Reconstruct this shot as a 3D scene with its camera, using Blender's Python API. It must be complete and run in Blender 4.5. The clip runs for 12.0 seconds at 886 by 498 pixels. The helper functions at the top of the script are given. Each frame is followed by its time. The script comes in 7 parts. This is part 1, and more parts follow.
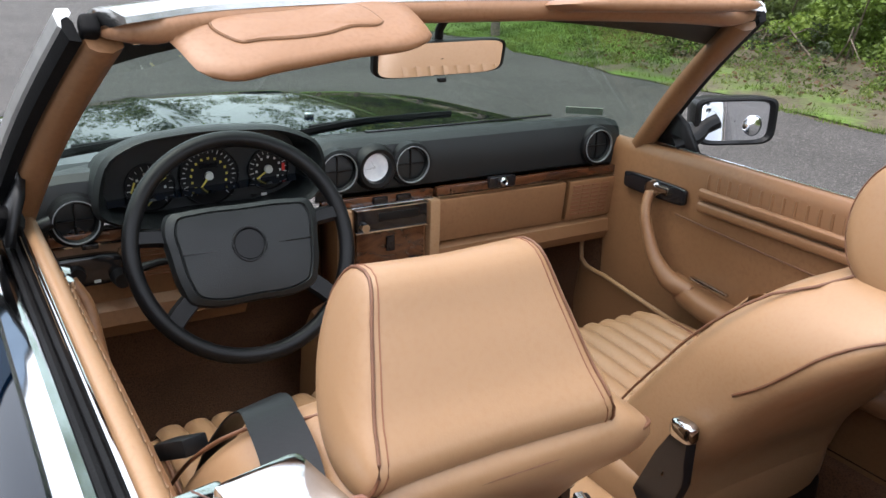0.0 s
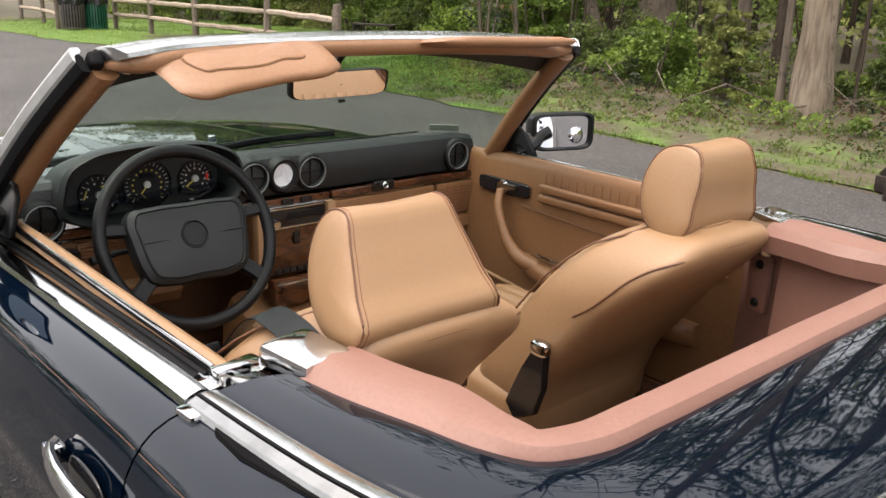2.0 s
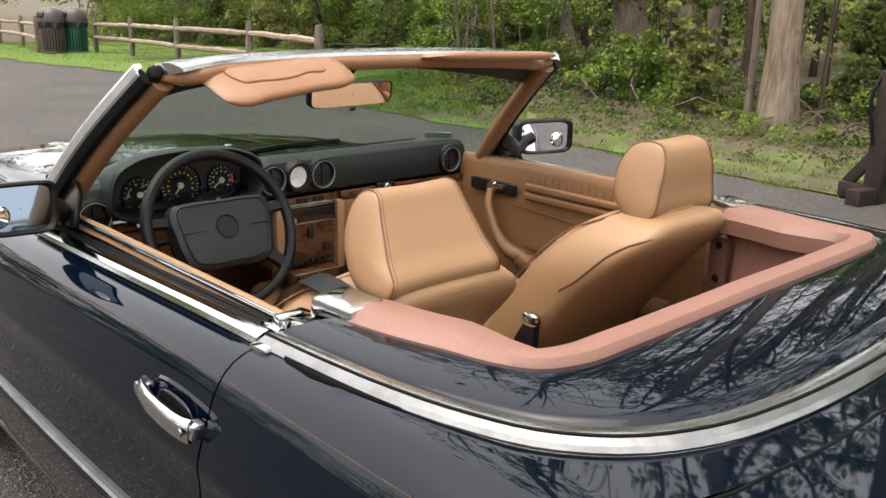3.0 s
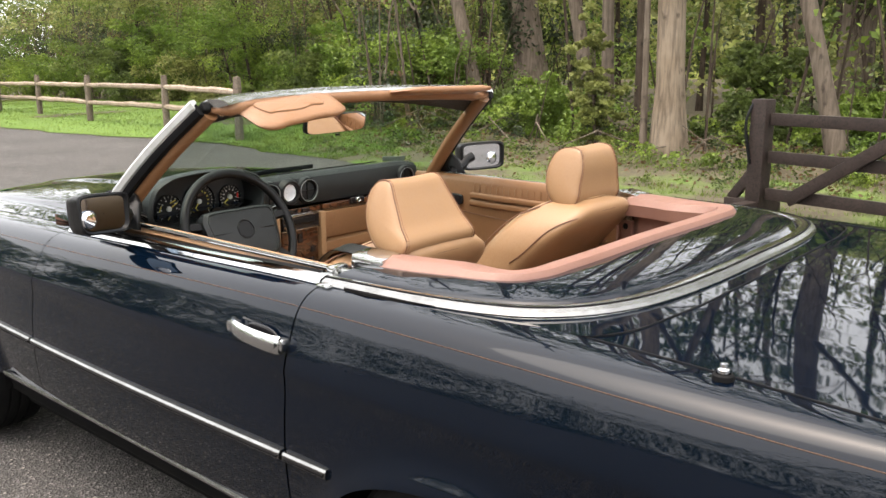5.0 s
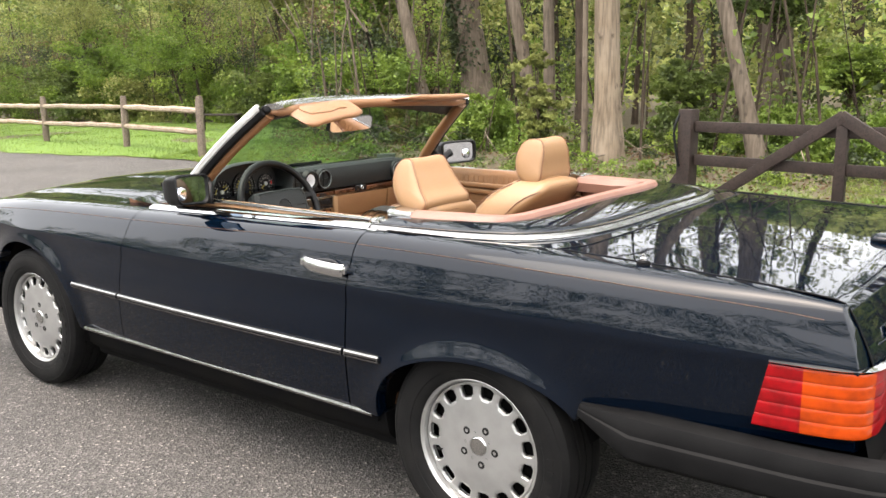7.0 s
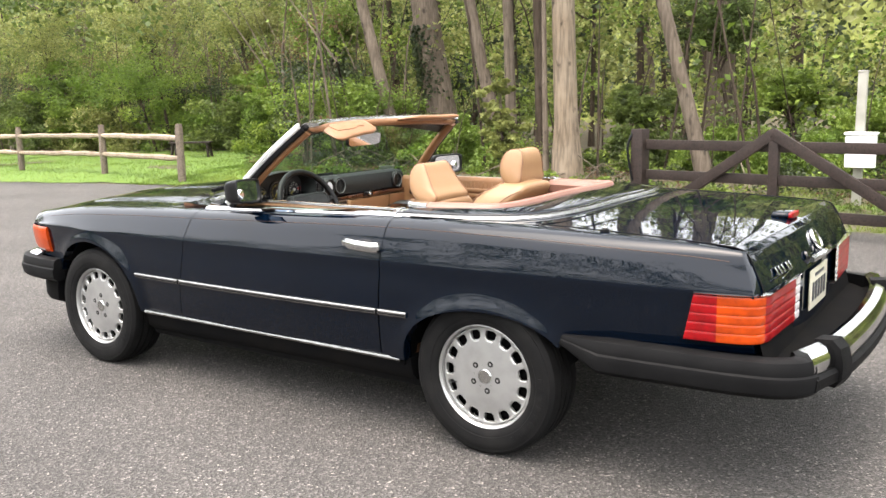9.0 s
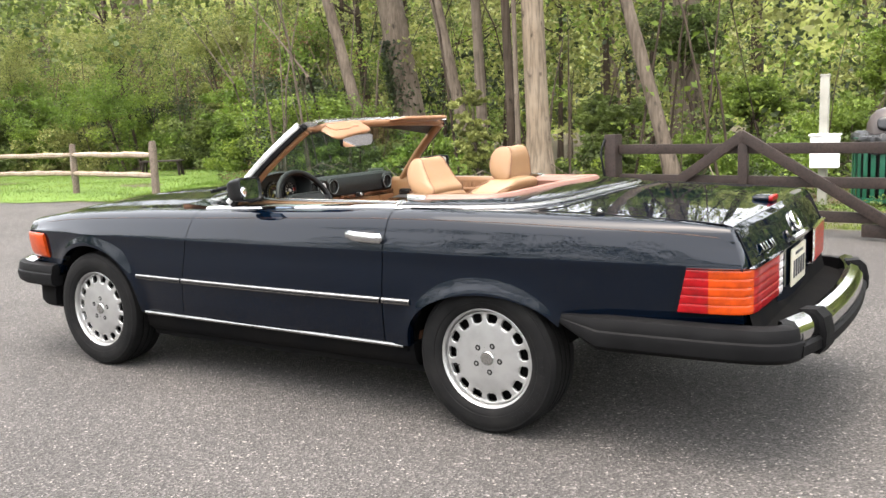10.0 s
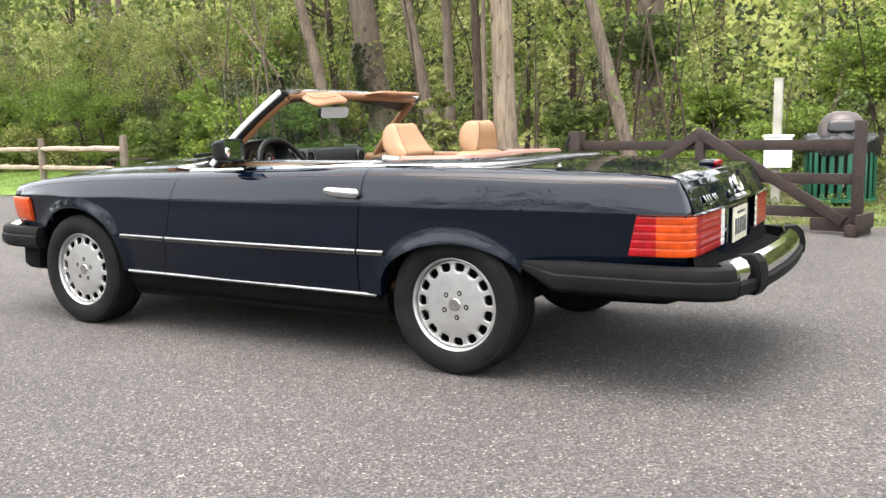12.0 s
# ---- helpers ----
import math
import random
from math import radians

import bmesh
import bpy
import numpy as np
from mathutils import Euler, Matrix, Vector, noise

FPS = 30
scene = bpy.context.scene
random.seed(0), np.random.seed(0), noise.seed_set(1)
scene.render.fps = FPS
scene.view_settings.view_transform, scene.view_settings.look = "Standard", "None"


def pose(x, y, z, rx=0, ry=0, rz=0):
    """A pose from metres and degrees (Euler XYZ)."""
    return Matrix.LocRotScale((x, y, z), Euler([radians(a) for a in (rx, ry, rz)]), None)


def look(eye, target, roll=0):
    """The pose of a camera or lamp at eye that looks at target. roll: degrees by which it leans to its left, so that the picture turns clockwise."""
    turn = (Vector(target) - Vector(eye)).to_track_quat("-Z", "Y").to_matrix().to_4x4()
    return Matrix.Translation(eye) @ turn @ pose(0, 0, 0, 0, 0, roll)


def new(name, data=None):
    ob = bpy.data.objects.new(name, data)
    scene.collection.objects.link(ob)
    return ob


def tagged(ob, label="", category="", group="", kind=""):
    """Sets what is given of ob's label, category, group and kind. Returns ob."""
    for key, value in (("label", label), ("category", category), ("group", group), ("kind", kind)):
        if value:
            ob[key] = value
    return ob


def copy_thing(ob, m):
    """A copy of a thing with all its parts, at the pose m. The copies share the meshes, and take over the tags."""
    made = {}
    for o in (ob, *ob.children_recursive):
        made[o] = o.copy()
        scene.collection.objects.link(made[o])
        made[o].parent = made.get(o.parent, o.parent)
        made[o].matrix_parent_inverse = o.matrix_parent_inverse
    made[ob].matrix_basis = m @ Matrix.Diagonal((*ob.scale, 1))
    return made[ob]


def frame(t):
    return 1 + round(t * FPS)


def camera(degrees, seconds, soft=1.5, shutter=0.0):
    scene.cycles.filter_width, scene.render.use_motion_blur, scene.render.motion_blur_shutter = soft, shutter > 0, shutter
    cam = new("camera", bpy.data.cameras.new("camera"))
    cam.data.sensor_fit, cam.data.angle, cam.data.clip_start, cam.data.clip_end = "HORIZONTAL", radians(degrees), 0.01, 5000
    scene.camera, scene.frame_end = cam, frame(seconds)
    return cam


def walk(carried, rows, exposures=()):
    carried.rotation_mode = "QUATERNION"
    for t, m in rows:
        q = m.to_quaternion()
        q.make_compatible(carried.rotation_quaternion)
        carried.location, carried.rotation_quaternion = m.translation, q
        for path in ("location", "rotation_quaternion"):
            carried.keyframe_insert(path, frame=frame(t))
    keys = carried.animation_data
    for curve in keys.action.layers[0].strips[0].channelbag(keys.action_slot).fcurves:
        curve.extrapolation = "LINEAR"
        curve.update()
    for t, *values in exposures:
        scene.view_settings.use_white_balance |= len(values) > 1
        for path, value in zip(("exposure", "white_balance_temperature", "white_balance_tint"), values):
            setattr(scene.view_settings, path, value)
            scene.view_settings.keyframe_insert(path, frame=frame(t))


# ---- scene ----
cam = camera(54.0, 12.0)
PATH = [
    (0, (-0.145, 0.818, 1.392), (1.465, -0.162, 0.722), 1.8),
    (0.5, (-0.192, 0.896, 1.4), (1.381, -0.157, 0.755), 1.7),
    (1, (-0.259, 1.017, 1.406), (1.235, -0.153, 0.775), 1.9),
    (1.5, (-0.343, 1.095, 1.414), (1.098, -0.151, 0.804), 1.9),
    (2, (-0.462, 1.181, 1.42), (0.96, -0.1, 0.838), 2.1),
    (2.5, (-0.578, 1.311, 1.416), (0.84, 0.016, 0.853), 2.1),
    (3, (-0.646, 1.419, 1.425), (0.754, 0.097, 0.885), 1.5),
    (3.5, (-0.7, 1.578, 1.42), (0.646, 0.189, 0.91), 0.8),
    (3.7, (-0.726, 1.65, 1.417), (0.591, 0.23, 0.918), 0.7),
    (5.3, (-1.013, 2.114, 1.411), (0.243, 0.617, 0.988), -0.4),
    (5.5, (-1.032, 2.199, 1.406), (0.204, 0.683, 0.989), -0.7),
    (6, (-1.118, 2.431, 1.411), (0.049, 0.857, 1.011), -1.3),
    (6.5, (-1.247, 2.616, 1.408), (-0.101, 1.022, 1.025), -1.2),
    (7, (-1.366, 2.797, 1.396), (-0.188, 1.229, 1.002), -0.6),
    (7.5, (-1.414, 2.978, 1.392), (-0.27, 1.386, 0.994), -0.3),
    (7.7, (-1.44, 3.087, 1.393), (-0.332, 1.469, 1.001), -0.5),
    (9.3, (-1.73, 3.672, 1.373), (-0.625, 2.036, 1.047), -1.5),
    (9.5, (-1.722, 3.712, 1.358), (-0.627, 2.07, 1.04), -1.8),
    (10, (-1.691, 3.819, 1.296), (-0.641, 2.144, 0.997), -2.2),
    (10.5, (-1.758, 3.922, 1.259), (-0.722, 2.237, 0.961), -1.9),
    (11, (-1.882, 4.053, 1.219), (-0.829, 2.381, 0.907), -1.4),
    (11.5, (-1.902, 4.109, 1.167), (-0.859, 2.433, 0.847), -1.1),
    (12, (-1.831, 4.104, 1.084), (-0.846, 2.385, 0.811), -1.0),
]
walk(cam, [(t, look(eye, target, roll)) for t, eye, target, roll in PATH],
     [(0.0, 1.50, 6050, 10), (2.0, 1.46, 6750, 12), (3.5, 1.40, 6850, 11), (6.0, 2.02, 6850, 10), (10.5, 2.22, 6600, 10), (12.0, 2.20, 6550, 10)])

# ---- light ----
world = bpy.data.worlds.new("world")
scene.world = world
world.use_nodes = True
wn = world.node_tree
sky = wn.nodes.new("ShaderNodeTexSky")
sky.sky_type = "NISHITA"
sky.sun_disc = False
sky.sun_elevation, sky.sun_rotation = radians(76), radians(12)
sky.air_density, sky.dust_density, sky.ozone_density = 0.5, 10.0, 0.6
wn.nodes["Background"].inputs[1].default_value = 0.15
# a thin, even cloud layer veils the blue
veil = wn.nodes.new("ShaderNodeMix")
veil.data_type = "RGBA"
veil.inputs["Factor"].default_value = 0.6
veil.inputs["B"].default_value = (9.0, 9.25, 9.6, 1)
wn.links.new(sky.outputs[0], veil.inputs["A"])
wn.links.new(veil.outputs["Result"], wn.nodes["Background"].inputs[0])
sun = new("sun", bpy.data.lights.new("sun", "SUN"))
sun.data.energy, sun.data.angle, sun.data.color = 0.7, radians(60), (1.0, 0.96, 0.90)
sun.matrix_world = look((1.5, 7.1, 29), (0, 0, 0))


# ---- materials ----
def mat(name, color=(0.5, 0.5, 0.5), rough=0.5, metal=0.0, coat=0.0, spec=0.5, vary=None, vscale=8.0, fine=None, fscale=120.0,
        bump=0.0, bscale=60.0, rvary=0.0, trans=0.0, ior=1.45, random_by=None, coat_rough=0.03, coat_ior=1.5):
    """A principled material: base colour, broad variation towards `vary`, fine grain towards `fine`, bump and roughness variation."""
    m = bpy.data.materials.new(name)
    m.use_nodes = True
    n, l = m.node_tree.nodes, m.node_tree.links
    b = n["Principled BSDF"]
    b.inputs["Roughness"].default_value, b.inputs["Metallic"].default_value = rough, metal
    b.inputs["Coat IOR"].default_value = coat_ior
    b.inputs["Coat Weight"].default_value, b.inputs["Coat Roughness"].default_value = coat, coat_rough
    b.inputs["Specular IOR Level"].default_value = spec
    b.inputs["Transmission Weight"].default_value, b.inputs["IOR"].default_value = trans, ior
    co = n.new("ShaderNodeTexCoord").outputs["Object"]
    rgb = n.new("ShaderNodeRGB")
    rgb.outputs[0].default_value = (*color, 1)
    out = rgb.outputs[0]

    def noise_mix(out, to, scale, lo, hi, detail=4.0):
        t = n.new("ShaderNodeTexNoise")
        t.inputs["Scale"].default_value, t.inputs["Detail"].default_value = scale, detail
        l.new(co, t.inputs["Vector"])
        r = n.new("ShaderNodeMapRange")
        r.inputs["From Min"].default_value, r.inputs["From Max"].default_value = lo, hi
        l.new(t.outputs["Fac"], r.inputs["Value"])
        x = n.new("ShaderNodeMix")
        x.data_type = "RGBA"
        l.new(r.outputs[0], x.inputs["Factor"])
        l.new(out, x.inputs["A"])
        x.inputs["B"].default_value = (*to, 1)
        return x.outputs["Result"]
    if vary:
        out = noise_mix(out, vary, vscale, 0.38, 0.68)
    if fine:
        out = noise_mix(out, fine, fscale, 0.45, 0.7, 2.0)
    if random_by:
        g = n.new("ShaderNodeNewGeometry") if random_by[0] == "island" else n.new("ShaderNodeObjectInfo")
        h = n.new("ShaderNodeHueSaturation")
        r = n.new("ShaderNodeMapRange")
        r.inputs["To Min"].default_value, r.inputs["To Max"].default_value = random_by[1:]
        l.new(g.outputs["Random Per Island" if random_by[0] == "island" else "Random"], r.inputs["Value"])
        l.new(r.outputs[0], h.inputs["Value"])
        l.new(out, h.inputs["Color"])
        out = h.outputs[0]
    l.new(out, b.inputs["Base Color"])
    if bump:
        t = n.new("ShaderNodeTexNoise")
        t.inputs["Scale"].default_value, t.inputs["Detail"].default_value = bscale, 5.0
        l.new(co, t.inputs["Vector"])
        u = n.new("ShaderNodeBump")
        u.inputs["Strength"].default_value, u.inputs["Distance"].default_value = bump, 0.004
        l.new(t.outputs["Fac"], u.inputs["Height"])
        l.new(u.outputs[0], b.inputs["Normal"])
    if rvary:
        t = n.new("ShaderNodeTexNoise")
        t.inputs["Scale"].default_value, t.inputs["Detail"].default_value = 14.0, 6.0
        l.new(co, t.inputs["Vector"])
        r = n.new("ShaderNodeMapRange")
        r.inputs["To Min"].default_value, r.inputs["To Max"].default_value = max(0.0, rough - rvary), rough + rvary
        l.new(t.outputs["Fac"], r.inputs["Value"])
        l.new(r.outputs[0], b.inputs["Roughness"])
    return m


PAINT = mat("navy_car_paint", (0.0005, 0.0023, 0.0062), 0.5, 0.0, 1.0, 0.0, (0.0006, 0.0027, 0.0072), 3.0, coat_rough=0.03, coat_ior=1.39)


def ripple(m, scale, depth):
    """Slow waves in old pressed and repainted panels, which bend what they mirror."""
    n, l = m.node_tree.nodes, m.node_tree.links
    mp = n.new("ShaderNodeMapping")
    mp.inputs["Scale"].default_value = scale
    l.new(n.new("ShaderNodeTexCoord").outputs["Object"], mp.inputs["Vector"])
    t = n.new("ShaderNodeTexNoise")
    t.inputs["Scale"].default_value, t.inputs["Detail"].default_value = 1.0, 2.0
    l.new(mp.outputs[0], t.inputs["Vector"])
    u = n.new("ShaderNodeBump")
    u.inputs["Strength"].default_value, u.inputs["Distance"].default_value = 1.0, depth
    l.new(t.outputs["Fac"], u.inputs["Height"])
    l.new(u.outputs[0], n["Principled BSDF"].inputs["Coat Normal"])


ripple(PAINT, (2.2, 5.0, 10.0), 0.0010)
CHROME = mat("chrome", (0.56, 0.565, 0.565), 0.08, 1.0, vary=(0.50, 0.505, 0.505), vscale=20.0, rvary=0.03)
ALUMINIUM = mat("worn_bright_aluminium", (0.66, 0.66, 0.65), 0.42, 1.0, vary=(0.58, 0.58, 0.57), vscale=30.0, rvary=0.08)
SATIN = mat("dull_grey_trim", (0.2852, 0.2852, 0.279), 0.24, 1.0, vary=(0.2232, 0.2232, 0.217), vscale=25.0, rvary=0.06)
BRUSHED = mat("aged_bright_trim", (0.50, 0.50, 0.49), 0.15, 1.0, vary=(0.43, 0.43, 0.42), vscale=30.0, rvary=0.04)
ALLOY = mat("silver_alloy", (0.3596, 0.3596, 0.3534), 0.34, 0.65, 0.25, vary=(0.2976, 0.2976, 0.2914), vscale=12.0, rvary=0.06)
RUBBER = mat("black_rubber", (0.00372, 0.00372, 0.00403), 0.6, spec=0.10, vary=(0.0062, 0.0062, 0.00651), vscale=9.0, bump=0.15, bscale=300.0, rvary=0.08)
TYRE = mat("tyre_rubber", (0.0034, 0.0034, 0.0036), 0.75, spec=0.18, vary=(0.0075, 0.0072, 0.007), vscale=14.0, bump=0.3, bscale=220.0)
DARK = mat("dark_underside", (0.0042, 0.0042, 0.0046), 0.9, spec=0.06, vary=(0.007, 0.0065, 0.006), vscale=6.0)
LEATHER = mat("tan_leather", (0.2387, 0.1383, 0.06882), 0.40, vary=(0.2573, 0.1531, 0.0806), vscale=3.0, fine=(0.2344, 0.1327, 0.06448), fscale=160.0, bump=0.05, bscale=520.0, rvary=0.08)
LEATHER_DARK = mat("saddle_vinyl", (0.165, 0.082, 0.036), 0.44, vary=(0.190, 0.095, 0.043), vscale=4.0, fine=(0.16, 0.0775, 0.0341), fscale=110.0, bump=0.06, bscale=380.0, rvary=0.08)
LEATHER_PINK = mat("faded_pink_tan_vinyl", (0.186, 0.09424, 0.07006), 0.47, vary=(0.2077, 0.1091, 0.08308), vscale=4.0, fine=(0.1786, 0.0899, 0.06634), fscale=150.0, bump=0.05, bscale=380.0, rvary=0.08)
LEATHER_ORANGE = mat("orange_tan_vinyl", (0.225, 0.116, 0.058), 0.42, vary=(0.25, 0.132, 0.070), vscale=4.0, fine=(0.215, 0.108, 0.052), fscale=130.0, bump=0.05, bscale=420.0, rvary=0.08)
PIPING = mat("brown_piping", (0.093, 0.0372, 0.01612), 0.5, vary=(0.124, 0.0527, 0.0248), vscale=40.0)
STITCH = mat("red_brown_stitching", (0.1612, 0.0651, 0.031), 0.6)
CARPET = mat("brown_carpet", (0.10, 0.046, 0.021), 0.95, vary=(0.135, 0.062, 0.029), vscale=9.0, fine=(0.055, 0.023, 0.010), fscale=300.0, bump=0.6, bscale=350.0)
DASH = mat("black_dash_vinyl", (0.0075, 0.0090, 0.0096), 0.42, spec=0.42, vary=(0.009, 0.0105, 0.011), vscale=7.0, bump=0.2, bscale=500.0, rvary=0.06)
PLASTIC = mat("black_plastic", (0.004, 0.0042, 0.0047), 0.36, spec=0.25, vary=(0.007, 0.007, 0.0075), vscale=10.0, bump=0.1, bscale=500.0, rvary=0.08)
RING = mat("silver_ring_paint", (0.22, 0.23, 0.24), 0.45, 0.3)
GLOSS_BLACK = mat("gloss_black", (0.008, 0.008, 0.009), 0.12, rvary=0.05)
WHITE_MARK = mat("pale_marking", (0.4464, 0.4464, 0.4216), 0.6)
YELLOW_MARK = mat("yellow_marking", (0.465, 0.3844, 0.062), 0.6)
RED_MARK = mat("red_marking", (0.55, 0.03, 0.02), 0.6)
# sky glare on the clock's glass, painted as a pale face
CLOCK_FACE = mat("clock_glare_face", (0.72, 0.74, 0.76), 0.25, vary=(0.6, 0.62, 0.66), vscale=60.0)
PINSTRIPE = mat("copper_pinstripe", (0.0806, 0.04092, 0.02356), 0.4, 0.3)
RED_LENS = mat("red_lens", (0.23, 0.0025, 0.005), 0.3, coat=0.35, coat_rough=0.08, spec=0.15, vary=(0.1364, 0.00186, 0.0031), vscale=30.0)
AMBER_LENS = mat("amber_lens", (0.37, 0.042, 0.0025), 0.3, coat=0.35, coat_rough=0.08, spec=0.15, vary=(0.248, 0.0279, 0.00248), vscale=30.0)
CLEAR_LENS = mat("clear_ribbed_lens", (0.72, 0.70, 0.70), 0.15, coat=1.0, vary=(0.5, 0.42, 0.42), vscale=40.0)
PLATE = mat("cream_plate", (0.4464, 0.4278, 0.341), 0.45, vary=(0.3844, 0.3596, 0.2728), vscale=25.0)
PLATE_INK = mat("plate_ink", (0.03, 0.03, 0.04), 0.5)
MIRROR = mat("mirror_glass", (0.86, 0.88, 0.92), 0.02, 1.0)
# a dark bluish reflection put into the colour of the driver's mirror
MIRROR_DIM = mat("darkened_mirror_glass", (0.20, 0.25, 0.31), 0.03, 1.0)
PAPER = mat("paper_sticker", (0.434, 0.4464, 0.3844), 0.6, vary=(0.341, 0.372, 0.31), vscale=60.0)


def wood_veneer():
    m = mat("walnut_veneer", (0.0992, 0.03224, 0.01116), 0.22, coat=0.6)
    n, l = m.node_tree.nodes, m.node_tree.links
    b = n["Principled BSDF"]
    co = n.new("ShaderNodeTexCoord")
    mp = n.new("ShaderNodeMapping")
    mp.inputs["Scale"].default_value = (13.64, 5.58, 13.64)
    l.new(co.outputs["Object"], mp.inputs["Vector"])
    t = n.new("ShaderNodeTexNoise")
    t.inputs["Scale"].default_value, t.inputs["Detail"].default_value, t.inputs["Distortion"].default_value = 2.2, 8.0, 1.6
    l.new(mp.outputs[0], t.inputs["Vector"])
    r = n.new("ShaderNodeValToRGB")
    e = r.color_ramp.elements
    e[0].position, e[0].color = 0.3, (0.0217, 0.00744, 0.00372, 1)
    e[1].position, e[1].color = 0.68, (0.0806, 0.02914, 0.01116, 1)
    l.new(t.outputs["Fac"], r.inputs["Fac"])
    l.new(r.outputs[0], b.inputs["Base Color"])
    return m


WOOD = wood_veneer()


def glass_mat(name, tint, rough=0.0):
    m = bpy.data.materials.new(name)
    m.use_nodes = True
    n, l = m.node_tree.nodes, m.node_tree.links
    n.remove(n["Principled BSDF"])
    tr, gl, mx, lw, pw, ad = (n.new(k) for k in ("ShaderNodeBsdfTransparent", "ShaderNodeBsdfGlossy", "ShaderNodeMixShader", "ShaderNodeLayerWeight", "ShaderNodeMath", "ShaderNodeMath"))
    tr.inputs[0].default_value = (*tint, 1)
    gl.inputs["Roughness"].default_value = rough
    lw.inputs["Blend"].default_value = 0.5
    pw.operation, pw.inputs[1].default_value = "POWER", 4.0
    ad.operation, ad.inputs[1].default_value, ad.inputs[2].default_value = "MULTIPLY_ADD", 0.6, 0.040
    l.new(lw.outputs["Facing"], pw.inputs[0])
    l.new(pw.outputs[0], ad.inputs[0])
    l.new(ad.outputs[0], mx.inputs[0])
    l.new(tr.outputs[0], mx.inputs[1])
    l.new(gl.outputs[0], mx.inputs[2])
    l.new(mx.outputs[0], n["Material Output"].inputs["Surface"])
    return m


GLASS = glass_mat("tinted_windscreen_glass", (0.60, 0.70, 0.64))


def asphalt_mat():
    m = mat("asphalt", (0.10, 0.097, 0.095), 0.88)
    n, l = m.node_tree.nodes, m.node_tree.links
    b = n["Principled BSDF"]
    co = n.new("ShaderNodeTexCoord").outputs["Object"]
    v = n.new("ShaderNodeTexVoronoi")
    v.inputs["Scale"].default_value = 125.0
    l.new(co, v.inputs["Vector"])
    ramp = n.new("ShaderNodeValToRGB")
    e = ramp.color_ramp.elements
    e[0].position, e[0].color = 0.0, (0.022, 0.0203, 0.0189, 1)
    e[1].position, e[1].color = 1.0, (0.25, 0.23, 0.205, 1)
    for p, c in ((0.3, 0.039), (0.55, 0.053), (0.78, 0.069), (0.93, 0.094), (0.98, 0.135)):
        k = e.new(p)
        k.color = (c, c * 0.925, c * 0.865, 1)
    sep = n.new("ShaderNodeSeparateColor")
    l.new(v.outputs["Color"], sep.inputs[0])
    l.new(sep.outputs[0], ramp.inputs["Fac"])
    big = n.new("ShaderNodeTexNoise")
    big.inputs["Scale"].default_value, big.inputs["Detail"].default_value = 0.7, 8.0
    l.new(co, big.inputs["Vector"])
    r = n.new("ShaderNodeMapRange")
    r.inputs["From Min"].default_value, r.inputs["From Max"].default_value = 0.3, 0.72
    r.inputs["To Min"].default_value, r.inputs["To Max"].default_value = 0.84, 1.28
    l.new(big.outputs["Fac"], r.inputs["Value"])
    h = n.new("ShaderNodeHueSaturation")
    l.new(r.outputs[0], h.inputs["Value"])
    l.new(ramp.outputs[0], h.inputs["Color"])
    l.new(h.outputs[0], b.inputs["Base Color"])
    u = n.new("ShaderNodeBump")
    u.inputs["Strength"].default_value, u.inputs["Distance"].default_value = 0.9, 0.008
    l.new(v.outputs["Distance"], u.inputs["Height"])
    l.new(u.outputs[0], b.inputs["Normal"])
    return m


ASPHALT = asphalt_mat()
SOIL = mat("leaf_litter_soil", (0.0651, 0.0527, 0.02976), 0.95, vary=(0.093, 0.0713, 0.04216), vscale=2.0, fine=(0.0341, 0.0341, 0.0155), fscale=22.0, bump=0.8, bscale=30.0)


